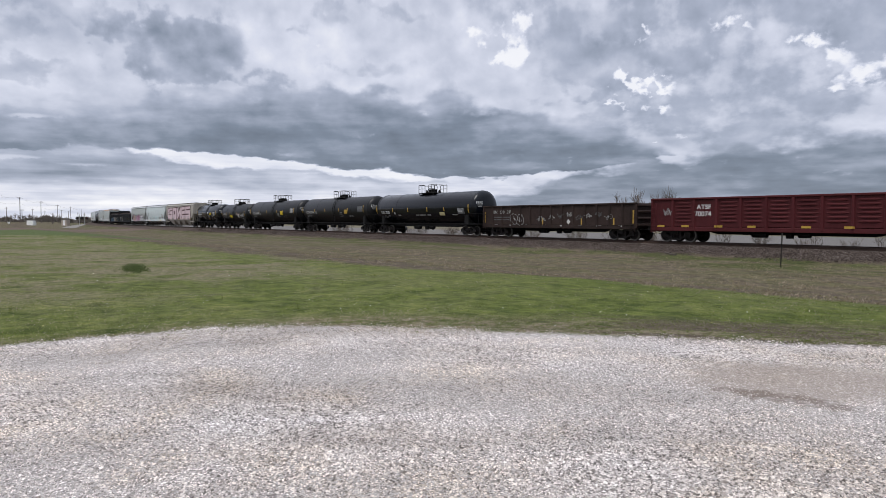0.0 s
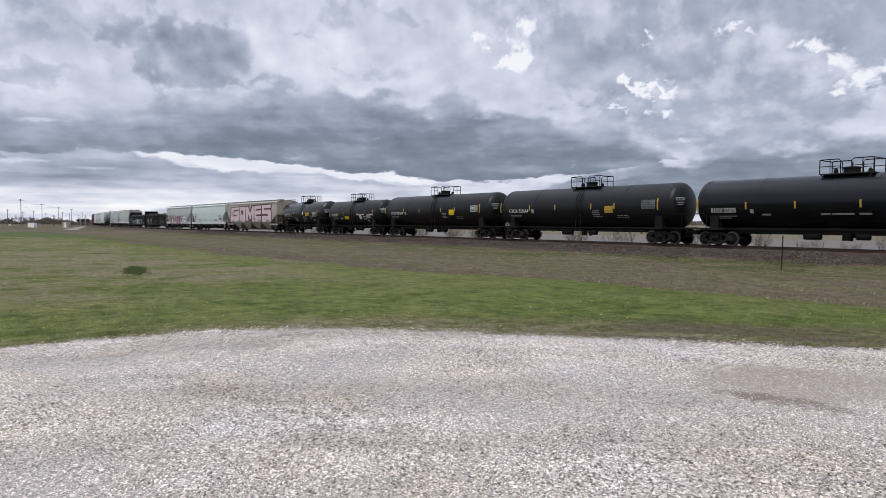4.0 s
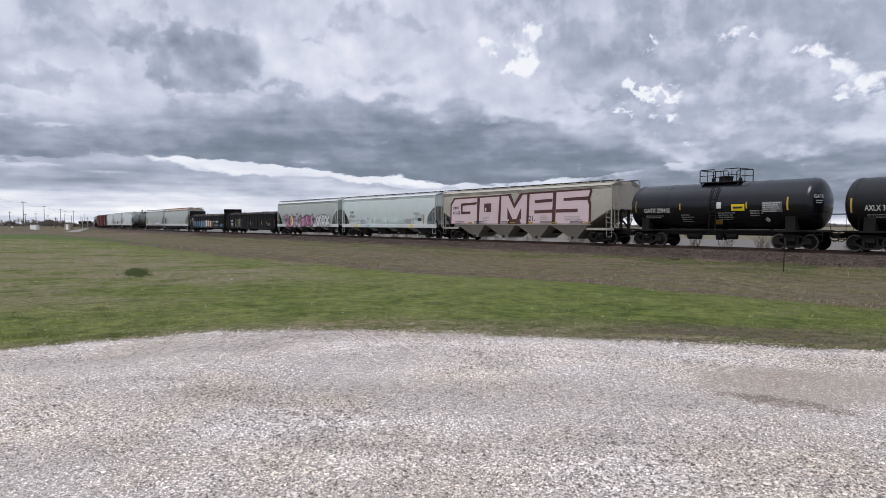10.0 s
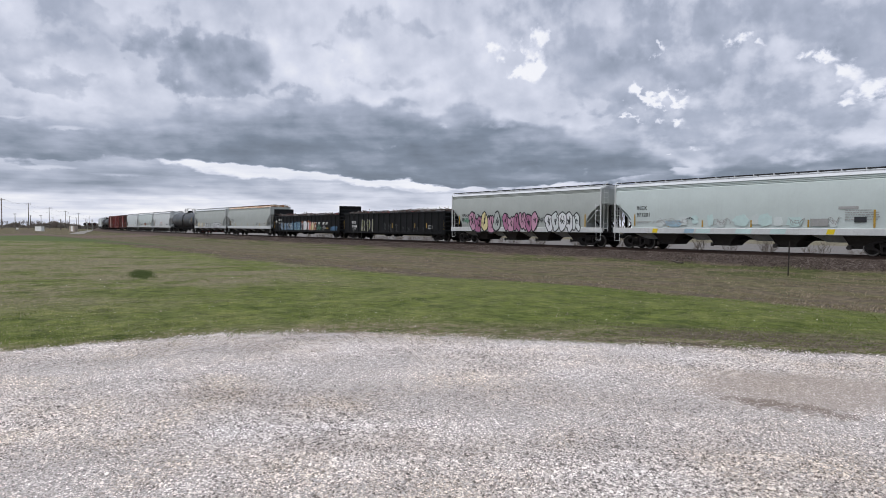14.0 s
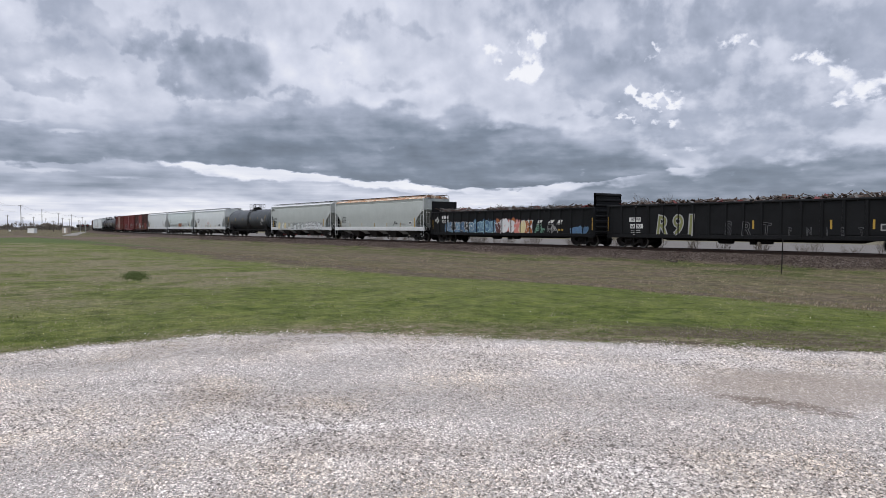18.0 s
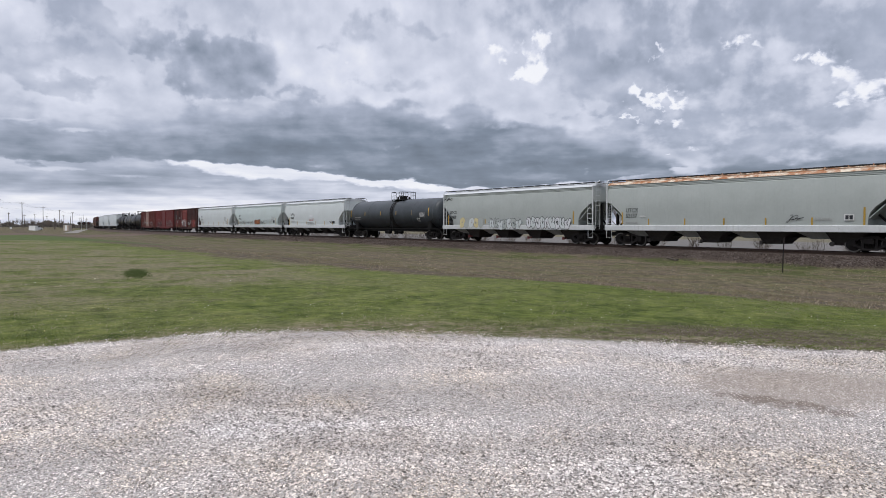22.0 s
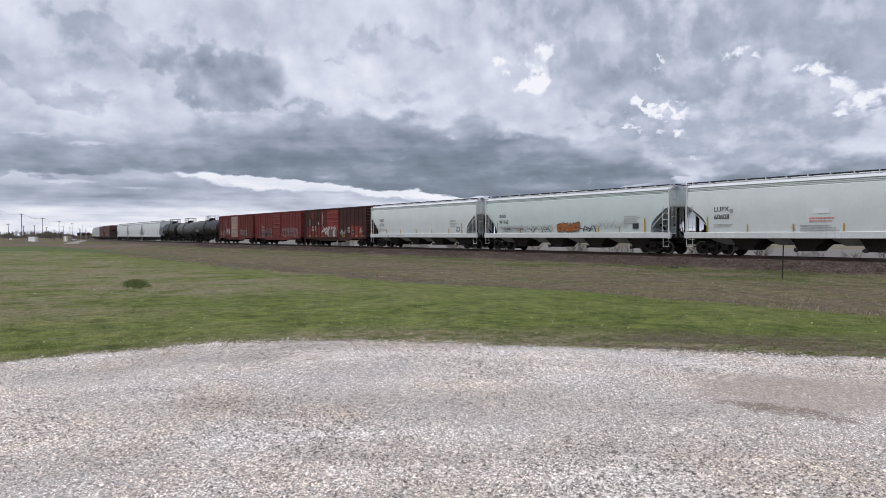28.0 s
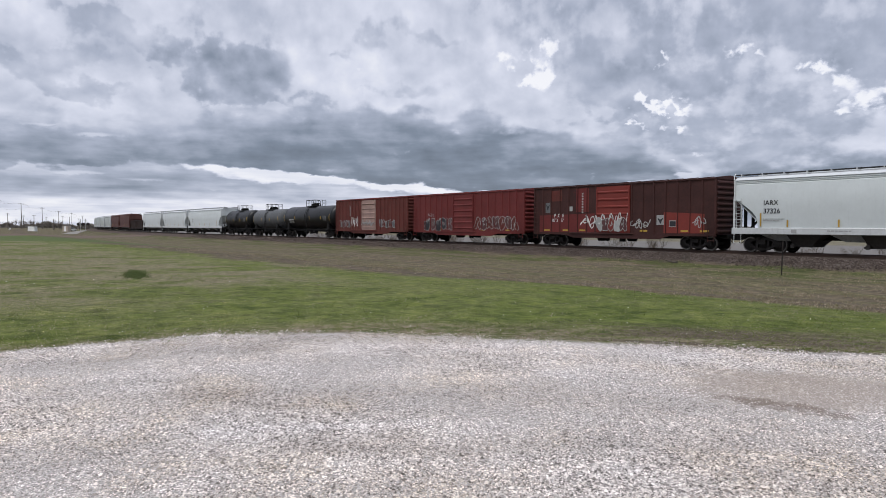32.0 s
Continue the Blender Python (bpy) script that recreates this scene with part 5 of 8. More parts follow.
    if side_ladder:
        def strips():
            b = Build()
            for s in (-1, 1):
                for x in (-0.22, 0.22):
                    pts = [(x, s * (radius + 0.1) * math.sin(a), zc + (radius + 0.1) * math.cos(a)) for a in [0.75 + 0.12 * k for k in range(11)]]
                    pts.append((x, s * (radius + 0.08), 0.85))
                    b.tube(pts, 0.03, 5)
                for k in range(8):
                    a = 0.8 + 0.17 * k
                    b.tube([(-0.22, s * (radius + 0.1) * math.sin(a), zc + (radius + 0.1) * math.cos(a)), (0.22, s * (radius + 0.1) * math.sin(a), zc + (radius + 0.1) * math.cos(a))], 0.018, 4)
            return b

        part("side_ladder", strips, "under_black", car, key="sl%.2f" % radius, at=at)

    def outlet():
        b = Build()
        b.lathe([(0.2, 0.62), (0.2, 1.2)], "z", 14)
        b.lathe([(0.1, 0.45), (0.1, 0.66)], "z", 10)
        return b

    part("bottom_outlet", outlet, "under_black", car, key="outlet", at=pose(0.2, 0, 0))
    under_gear(car, length, 1.0)
    add_trucks(car, reach)
    add_couplers(car, length)
    side = Side(car, 0, radius, zc)
    return car, side, half


def gondola_car(label, length, paint, z0, z1, posts, kind="plain", ends=0.0, group="gondola cars"):
    car = thing("gondola_car", label, "gondola", group)
    half, w = length / 2 - 0.62, 1.5
    key = "g%.2f%s%s" % (length, paint, kind)
    for s in (-1, 1):
        y0, y1 = sorted((s * w, s * (w - 0.06)))
        part("side_sheet", lambda: Build().box(-half, half, y0, y1, z0, z1), paint, car, key="%sss%d" % (key, s))
        y0, y1 = sorted((s * (w + 0.1), s * (w - 0.06)))
        part("top_chord", lambda: Build().box(-half - 0.02, half + 0.02, y0, y1, z1 - 0.04, z1 + 0.09, 0.025), paint, car, key="%stc%d" % (key, s))
        part("side_sill", lambda: Build().box(-half, half, min(s * (w + 0.06), s * (w - 0.1)), max(s * (w + 0.06), s * (w - 0.1)), z0 - 0.1, z0 + 0.16, 0.02), paint, car, key="%ssi%d" % (key, s))
        for k in range(posts):
            x = -half + 0.06 + (2 * half - 0.12) * k / (posts - 1)
            ya, yb = sorted((s * (w + 0.085), s * w))
            part("side_post", lambda: Build().prism([(-0.07, ya if s < 0 else yb), (0.07, ya if s < 0 else yb), (0.11, yb if s < 0 else ya), (-0.11, yb if s < 0 else ya)], "z", z0, z1 - 0.03), paint, car, key="%ssp%d" % (key, s), at=pose(x, 0, 0))
        if kind == "louvre":
            for k in range(posts - 1):
                if k not in (0, 2):
                    x0 = -half + 0.06 + (2 * half - 0.12) * k / (posts - 1) + 0.16
                    wd = (2 * half - 0.12) / (posts - 1) - 0.32

                    def slats():
                        b = Build()
                        n = 6
                        yy = s * w
                        for i in range(n):
                            z = z0 + 0.55 + i * (z1 - z0 - 0.8) / (n - 1)
                            # a pressed rib, full in the middle and tapering out at both ends
                            rings = []
                            for x, h, d in ((0.02, 0.01, 0.003), (0.14, 0.055, 0.03), (0.3, 0.075, 0.055), (wd - 0.3, 0.075, 0.055), (wd - 0.14, 0.055, 0.03), (wd - 0.02, 0.01, 0.003)):
                                rings.append([(x, yy - s * 0.01, z - h), (x, yy + s * d, z - h * 0.55), (x, yy + s * d, z + h * 0.3), (x, yy - s * 0.01, z + h)])
                            b.loft(rings)
                        return b

                    part("panel_ribs", slats, paint, car, key="%spr%d" % (key, s), at=pose(x0, 0, 0))
    ze = ends or z1
    for e in (-1, 1):
        x0, x1 = sorted((e * half, e * (half - 0.07)))
        o = part("end_wall", lambda: Build().box(x0, x1, -w, w, z0, ze + 0.05), paint, car, key="%sew%d" % (key, e))

        def ribs():
            b = Build()
            n = int((ze - z0) / 0.36)
            for i in range(n):
                z = z0 + 0.22 + i * (ze - z0 - 0.3) / max(n - 1, 1)
                b.prism([(e * half, z - 0.1), (e * (half + 0.1), z - 0.05), (e * (half + 0.1), z + 0.05), (e * half, z + 0.1)], "y", -w + 0.05, w - 0.05)
            return b

        part("end_ribs", ribs, paint, o, key="%ser%d" % (key, e))
        if ends:
            for s in (-1, 1):
                part("end_wing", lambda: Build().prism([(e * half, z1), (e * half, ze + 0.05), (e * (half - 0.12), ze + 0.05), (e * (half - 0.12), z1)], "y", min(s * w, s * (w - 0.12)), max(s * w, s * (w - 0.12))), paint, car, key="%swing%d%d" % (key, e, s))
        part("grab_irons", lambda: ladder(Build(), min(e * (half - 0.05), e * (half - 0.45)), max(e * (half - 0.05), e * (half - 0.45)), -w - 0.14, z0 - 0.25, z1 - 0.3, 0.4), paint, car, key="%sgi%d" % (key, e))
    part("floor", lambda: Build().box(-half, half, -w, w, z0 + 0.1, z0 + 0.2), "under_black", car, key=key + "fl")
    part("centre_sill", lambda: Build().prism([(-half - 0.1, 0.78), (-half + 3.2, 0.78), (-half + 4.2, 0.55), (half - 4.2, 0.55), (half - 3.2, 0.78), (half + 0.1, 0.78), (half + 0.1, z0 + 0.1), (-half - 0.1, z0 + 0.1)], "y", -0.3, 0.3), "under_black", car, key=key + "cs")
    under_gear(car, length, 0.9)
    add_trucks(car, half - 1.6)
    add_couplers(car, length)
    spots = [-half + 0.06 + (2 * half - 0.12) * k / (posts - 1) for k in range(posts)]
    return car, Side(car, w, posts=spots, post_y=w + 0.085), half


def scrap_heap(half, z0, z1, seed, label, amount=700):
    """Loose scrap lying in an open car: a thing of its own that rides along."""
    ob = thing("scrap_load", label, "scrap", "scrap loads")
    rnd = random.Random(seed)
    top = lambda x, y: z1 + 0.08 + 0.3 * (noise.noise((x * 0.35, y * 0.4, seed)) + 0.25) * (1 - abs(y) / 1.9) + 0.12 * noise.noise((x * 1.4, y, seed + 5))
    b = Build()
    nx, ny = 60, 8
    v = [(-half + 0.2 + (2 * half - 0.4) * i / nx, -1.4 + 2.8 * j / ny, 0) for j in range(ny + 1) for i in range(nx + 1)]
    v = [(x, y, top(x, y) - 0.12 + rnd.uniform(-0.06, 0.06)) for x, y, _ in v]
    f = [(j * (nx + 1) + i, j * (nx + 1) + i + 1, (j + 1) * (nx + 1) + i + 1, (j + 1) * (nx + 1) + i) for j in range(ny) for i in range(nx)]
    b.add(v, f)
    part("heap", b, "scrap_rust", ob)["kind"] = "stuff"
    for mat, share, label2 in (("scrap_rust", 0.62, "rusty plates and bars"), ("scrap_grey", 0.33, "bent grey steel pieces"), ("scrap_bits", 0.05, "faded red bits")):
        b = Build()
        for _ in range(int(amount * share)):
            x, y = rnd.uniform(-half + 0.4, half - 0.4), rnd.uniform(-1.3, 1.3)
            z = top(x, y)
            m = Matrix.Translation((x, y, z)) @ Euler((rnd.uniform(-0.7, 0.7), rnd.uniform(-0.7, 0.7), rnd.uniform(0, 6.3))).to_matrix().to_4x4()
            k = len(b.v)
            c = rnd.random()
            if c < 0.45:
                l, q, t = rnd.uniform(0.2, 0.9), rnd.uniform(0.05, 0.3), rnd.uniform(0.01, 0.06)
                b.box(-l / 2, l / 2, -q / 2, q / 2, -t, t)
            elif c < 0.8:
                l = rnd.uniform(0.3, 1.1)
                b.tube([(-l / 2, 0, 0), (0, rnd.uniform(-0.15, 0.15), rnd.uniform(-0.1, 0.2)), (l / 2, 0, rnd.uniform(-0.1, 0.25))], rnd.uniform(0.015, 0.045), 5)
            else:
                r = rnd.uniform(0.1, 0.28)
                pts = [(r * math.cos(a), r * math.sin(a), 0) for a in [k2 * 0.7 for k2 in range(rnd.randint(5, 9))]]
                b.tube(pts, rnd.uniform(0.015, 0.05), 5)
            for i in range(k, len(b.v)):
                b.v[i] = tuple(m @ Vector(b.v[i]))
        part("scrap", b, mat, ob, label2)["kind"] = "stuff"
    return ob


def box_car(label, length, paint, door, roofpaint, ribs=8, door_at=0.0, door_w=3.0, group="boxcars"):
    car = thing("boxcar", label, "boxcar", group)
    half, w, z0, z1 = length / 2 - 0.6, 1.5, 1.02, 4.55
    key = "b%.2f%s%.1f" % (length, paint, door_at)
    part("body", lambda: Build().box(-half, half, -w, w, z0, z1), paint, car, key=key + "body")

    def roof():
        b = Build()
        b.prism([(-w - 0.07, z1 - 0.02), (w + 0.07, z1 - 0.02), (w + 0.07, z1 + 0.05), (0, z1 + 0.2), (-w - 0.07, z1 + 0.05)], "x", -half - 0.05, half + 0.05)
        n = 14
        for k in range(n + 1):
            x = -half + 2 * half * k / n
            b.prism([(-w - 0.08, z1 + 0.05), (0, z1 + 0.2), (w + 0.08, z1 + 0.05), (w + 0.08, z1 + 0.09), (0, z1 + 0.25), (-w - 0.08, z1 + 0.09)], "x", x - 0.05, x + 0.05)
        return b

    part("roof", roof, roofpaint, car, key=key + "roof")
    d0, d1 = door_at - door_w / 2, door_at + door_w / 2
    spots = []
    for s in (-1, 1):
        o0, o1 = sorted((s * w, s * (w + 0.07)))
        for lo, hi in ((-half + 0.05, d0 - 0.1), (d1 + 0.1, half - 0.05)):
            n = max(int(round((hi - lo) / (2 * half - door_w) * ribs * 2)), 2)
            for k in range(n + 1):
                x = lo + (hi - lo) * k / n
                if s < 0:
                    spots.append(x)
                part("side_post", lambda: Build().prism([(-0.05, o0 if s < 0 else o1), (0.05, o0 if s < 0 else o1), (0.08, o1 if s < 0 else o0), (-0.08, o1 if s < 0 else o0)], "z", z0 + 0.05, z1 - 0.06), paint, car, key="%spost%d" % (key, s), at=pose(x, 0, 0))
        a0, a1 = sorted((s * (w + 0.02), s * (w + 0.11)))
        dd = part("door", lambda: Build().box(d0, d1, a0, a1, z0 + 0.08, z1 - 0.12, 0.015), door, car, "ribbed sliding door", key="%sdoor%d%s" % (key, s, door))

        def dribs():
            b = Build()
            yy = s * (w + 0.105)
            for k in range(6):
                z = z0 + 0.35 + k * 0.53
                b.prism([(yy, z - 0.09), (yy + s * 0.05, z - 0.04), (yy + s * 0.05, z + 0.04), (yy, z + 0.09)], "x", d0 + 0.12, d1 - 0.12)
            b.box(d0 + 0.03, d0 + 0.1, min(yy, yy + s * 0.06), max(yy, yy + s * 0.06), z0 + 0.2, z1 - 0.25)
            b.box(d1 - 0.1, d1 - 0.03, min(yy, yy + s * 0.06), max(yy, yy + s * 0.06), z0 + 0.2, z1 - 0.25)
            return b

        part("door_ribs", dribs, door, dd, key="%sdr%d%s" % (key, s, door))
        g0, g1 = sorted((s * (w - 0.1), s * (w + 0.06)))
        part("side_sill", lambda: Build().prism([(-half, z0 + 0.06), (-half, z0 - 0.1), (-half + 3.4, z0 - 0.12), (-half + 4.2, z0 - 0.34), (half - 4.2, z0 - 0.34), (half - 3.4, z0 - 0.12), (half, z0 - 0.1), (half, z0 + 0.06)], "y", g0, g1), paint, car, key="%ssill%d" % (key, s))
        part("door_track", lambda: Build().box(d0 - 2.6, d1 + 0.3, min(s * (w + 0.05), s * (w + 0.14)), max(s * (w + 0.05), s * (w + 0.14)), z0 - 0.04, z0 + 0.06, 0.015), paint, car, key="%strk%d" % (key, s))
    for e in (-1, 1):
        def ribs_end():
            b = Build()
            for k in range(10):
                z = z0 + 0.2 + k * 0.345
                b.prism([(e * half, z - 0.13), (e * (half + 0.09), z - 0.04), (e * (half + 0.09), z + 0.04), (e * half, z + 0.13)], "y", -w + 0.06, w - 0.06)
            return b

        part("end_ribs", ribs_end, paint, car, key="%send%d" % (key, e))
        part("ladder", lambda: ladder(Build(), min(e * (half - 0.06), e * (half - 0.5)), max(e * (half - 0.06), e * (half - 0.5)), -w - 0.13, 0.55, 1.9 if e > 0 else 3.6, 0.4), paint, car, key="%slad%d" % (key, e))
    part("centre_sill", lambda: Build().box(-half - 0.1, half + 0.1, -0.3, 0.3, 0.74, 1.02, 0.03), "under_black", car, key=key + "cs")
    under_gear(car, length, 0.95)
    add_trucks(car, half - 1.65)
    add_couplers(car, length)
    return car, Side(car, w, posts=spots, post_y=w + 0.07, post_w=0.05), half


# ---- the train, front to rear: joints between cars, metres down the line at the start ----
JOINTS = [39.2, 57.8, 75.4, 94.0, 112.6, 131.4, 145.0, 159.0, 180.6, 200.8, 220.2, 241.9, 263.7, 283.6, 303.3, 321.9, 340.4, 360.4,
          380.1, 397.3, 414.6, 431.4, 447.4, 459.4, 471.6, 492.6, 513.2, 533.8, 552.0, 571.5, 591.0, 610.5, 630.0, 649.5, 669.0]


def travelled(t):
    """Metres run since the start: about 9.7 m/s, rising to 10.8."""
    u = (t - 16) / 16
    return 10.256 * t + 4.312 * (u * u - 1) + 0.225 * (u ** 3 - u)


TRAIN = []


def couple(index, made):
    car = made[0]
    TRAIN.append((car, (JOINTS[index] + JOINTS[index + 1]) / 2 - 29.2))
    return made


def size(i):
    return JOINTS[i + 1] - JOINTS[i]


def reflectors(side, xs, z, h=0.42, w=0.1, mat="yellow"):
    for x in xs:
        side.plate("reflector", x, z, w, h, mat)


def hopper_marks(side, xs, z=1.72, tall=None, mark="", number="", x=0.0, z1=2.7, z2=2.25, h=0.27):
    reflectors(side, xs, z, 0.42, 0.09)
    if tall is not None:
        side.plate("reflector", tall, z + 0.25, 0.1, 0.95, "yellow")
    if mark:
        side.text(mark, x, z1, h, "letter_black")
    if number:
        side.text(number, x, z2, h, "letter_black")
        side.small_print(x, z2 - 0.35, 1.3, 2, "letter_grey")


def tank_marks(side, xs, z, h, mark="", number="", x=0.0, zt=2.25, size_t=0.3, squeeze=1.0):
    reflectors(side, xs[1:-1], z, h)
    for e in (xs[0], xs[-1]):
        side.plate("reflector", e, z + 0.05, 0.1, h * 1.9, "yellow")
    if mark or number:
        side.text((mark + " " + number).strip(), x, zt, size_t, "letter_white", squeeze=squeeze)
        side.small_print(x + 0.1, zt - 0.25, 1.6, 2, "letter_grey", 0.12)


def placard(side, x, z, r, mat):
    side.shape("placard", [[(x - r, z), (x, z - r), (x + r, z), (x, z + r)]], mat, lift=0.014)


def info_block(side, x, z, w, h, seed):
    rnd = random.Random(seed)
    side.plate("data_panel", x, z, w, h, "data_grey", lift=0.006)
    side.small_print(x - w / 2 + 0.05, z + h / 2 - 0.1, w - 0.1, int(h / 0.12), "letter_black" if seed % 2 else "letter_white", 0.12, rnd)


def slab_word(side):
    """Huge pink block letters with dark maroon outlines, filling the whole side."""
    blocks = [
        [(-8.8, 1.52), (-5.08, 1.52), (-4.98, 3.82), (-8.2, 3.78), (-8.75, 3.25)],
        [(-4.75, 1.52), (-2.2, 1.52), (-1.98, 3.86), (-4.6, 3.82)],
        [(-1.85, 1.52), (1.33, 1.52), (1.45, 3.92), (-1.72, 3.87)],
        [(1.62, 1.52), (4.22, 1.52), (4.38, 3.96), (1.75, 3.93)],
        [(4.62, 1.52), (8.0, 1.52), (8.05, 2.9), (7.9, 3.2), (8.15, 4.02), (4.75, 3.97)],
    ]
    slots = [
        [[(-7.3, 3.16), (-5.1, 3.24), (-5.0, 3.46), (-7.35, 3.38)], [(-7.35, 2.4), (-7.1, 2.4), (-7.1, 3.2), (-7.35, 3.2)], [(-7.1, 2.4), (-5.95, 2.4), (-5.95, 2.63), (-7.1, 2.63)]],
        [[(-4.02, 2.55), (-3.1, 2.55), (-3.06, 3.3), (-4.0, 3.3)]],
        [[(-0.95, 1.52), (0.72, 1.52), (0.55, 1.9), (-0.72, 1.9)], [(-0.95, 1.88), (-0.3, 1.88), (-0.95, 2.85)], [(0.15, 1.88), (0.74, 1.88), (0.74, 2.85)], [(-0.85, 3.89), (-0.1, 2.78), (0.95, 3.91)]],
        [[(2.35, 3.18), (4.3, 3.25), (4.33, 3.5), (2.35, 3.42)], [(2.3, 2.34), (4.3, 2.38), (4.3, 2.64), (2.3, 2.6)]],
        [[(5.5, 3.28), (8.0, 3.3), (8.03, 3.56), (5.5, 3.5)], [(4.7, 2.38), (6.95, 2.4), (6.95, 2.66), (4.7, 2.64)]],
    ]
    for i, (block, cut) in enumerate(zip(blocks, slots)):
        cx = sum(p[0] for p in block) / len(block)
        back = [(a + (0.2 if a > cx else -0.2), b + (0.14 if b > 2.5 else -0.03)) for a, b in block]
        side.shape("graffiti", [back], "spray_maroon", "dark maroon letter outline", lift=0.012 + 0.002 * i)
        side.shape("graffiti", [block], "spray_pink", "pale pink block letter", lift=0.026)
        for bar in cut:
            side.shape("graffiti_stroke", [bar], "spray_maroon", lift=0.034)
    side.shape("graffiti_stroke", [[(-0.5, 4.0), (-0.08, 3.2), (0.58, 4.02)]], "hopper_beige", lift=0.04)
    side.shape("graffiti_stroke", [[(-3.9, 2.6), (-3.72, 2.6), (-3.72, 2.92), (-3.9, 2.92)]], "spray_pink", lift=0.04)
    for k, (x, z) in enumerate(((-6.6, 2.0), (-2.6, 1.9), (0.95, 2.4), (3.2, 1.85), (6.4, 1.95))):
        side.tag(x, z, 0.5, 0.35, "spray_rose", 500 + k, 3, thick=0.02)


def build_train():
    # red gondola
    car, side, half = couple(0, gondola_car("dark red ribbed steel gondola with faded white lettering", size(0), "gon_red", 0.85, 2.82, 12, "louvre"))
    side.text("ATSF", -5.3, 2.17, 0.28, "letter_white", squeeze=1.15)
    side.text("70074", -5.45, 1.72, 0.3, "letter_white", squeeze=1.1)
    for x in (-7.93, -6.1, -3.77, -1.64, 1.52, 3.76):
        side.plate("reflector", x, 1.07, 0.5, 0.13, "yellow", lift=0.07)
    side.tag(-7.7, 1.72, 0.6, 0.55, "letter_grey", 3, 4, thick=0.03)
    # brown gondola
    car, side, half = couple(1, gondola_car("weathered brown steel gondola with chalky scrawls", size(1), "gon_brown", 0.9, 2.6, 15))
    side.text("BN   500   217", -6.9, 2.02, 0.25, "letter_grey", squeeze=1.1)
    side.bubbles(-4.6, 1.05, 1.5, 0.95, ["gon_brown"], "letter_grey", 5, 2, label="chalky outlined tag", edge=0.035)
    side.tag(-4.3, 1.15, 0.9, 0.7, "letter_white", 5, 2, thick=0.03)
    side.tag(-1.4, 1.3, 0.7, 0.5, "letter_grey", 6, 3)
    for k in range(7):
        side.tag(-0.2 + k * 0.95, 1.45 + 0.1 * (k % 3), 0.55, 0.45, "data_grey" if k % 2 else "letter_grey", 20 + k, 2 + k % 3, thick=0.022)
    reflectors(side, (-0.91, 3.16, 6.2), 1.35, 0.5, 0.11)
    reflectors(side, (-8.0, 7.9), 1.7, 0.95, 0.12)
    placard(side, 1.85, 1.32, 0.2, "letter_white")
    for k in range(8):
        side.plate("stencil", -6.5 + k * 1.9, 1.02, 0.4, 0.1, "letter_grey", lift=0.012)
    side.small_print(-6.8, 1.65, 3.2, 2, "data_grey", 0.2)
    # blue-black tank
    car, side, half = couple(2, tank_car("long glossy blue-black tank car with white markings", size(2), 1.52, "tank_blue", plat=1.75, plat_at=0.15, side_ladder=False))
    tank_marks(side, (-8.3, -5.1, -2.2, 1.2, 4.0, 7.7), 2.5, 0.42, "KLRX", "23305", -7.4, 2.1, 0.28, 0.8)
    side.plate("mark_box", -4.75, 2.16, 0.22, 0.24, "letter_grey")
    head_marks(car, half, 1.52, 2.66, "KLRX")
    side.plate("placard", 3.6, 2.05, 0.8, 0.32, "spray_cream")
    info_block(side, 6.6, 2.3, 1.0, 0.5, 2)
    for x, w in ((-3.9, 0.5), (-0.6, 0.5), (0.3, 1.1), (1.4, 0.6), (5.6, 0.8)):
        side.plate("stencil", x, 1.95, w, 0.1, "letter_grey")
    # two matt black tanks
    for i, number in ((3, "727664"), (4, "727649")):
        car, side, half = couple(i, tank_car("matt black tank car with white lettering and yellow marks" if i == 3 else "matt black tank car with a square yellow placard", size(i), 1.53, "tank_black", plat=1.8, plat_at=0.3))
        tank_marks(side, (-8.5, -5.0, -2.15, 1.5, 3.65, 7.3), 2.66, 0.42, "CTCX", number, -7.45, 2.28, 0.27)
        head_marks(car, half, 1.53, 2.66, "CTCX")
        side.plate("placard", 3.15, 2.42, 0.75, 0.5, "placard_yellow" if i == 4 else "yellow", skew=0.1)
        info_block(side, 6.55, 2.72, 1.1, 0.62, i)
        side.plate("mark_box", -4.65, 2.38, 0.26, 0.3, "letter_grey")
        side.small_print(1.6, 2.3, 0.9, 4, "letter_grey", 0.14)
        side.small_print(3.8, 1.95, 1.4, 2, "letter_grey", 0.14)
    # short black tanks
    car, side, half = couple(5, tank_car("short black tank car with bold white lettering", size(5), 1.45, "tank_black", zc=2.56, plat=1.75, plat_at=0.1))
    tank_marks(side, (-5.6, -3.25, -2.05, 1.3, 3.1, 4.75), 2.44, 0.4, "AXLX", "3522", -4.95, 2.2, 0.29, 0.72)
    head_marks(car, half, 1.45, 2.56, "AXLX 3522")
    side.plate("placard", -1.3, 2.0, 0.95, 0.36, "placard_yellow")
    side.plate("warning_card", 2.0, 2.12, 0.5, 0.62, "letter_white")
    side.plate("warning_card", 2.0, 2.37, 0.5, 0.12, "spray_coral", lift=0.013)
    side.plate("data_card", 2.98, 1.96, 0.55, 0.36, "letter_white")
    side.plate("data_card", 2.98, 1.98, 0.42, 0.22, "letter_black", lift=0.013)
    info_block(side, 3.85, 2.16, 1.0, 0.55, 4)
    for x, w in ((1.6, 1.0), (2.5, 0.6), (4.3, 0.7), (-2.5, 0.45)):
        side.plate("stencil", x, 2.36 if x > 0 else 1.92, w, 0.1, "letter_white")
    placard(side, 3.55, 1.62, 0.17, "letter_white")
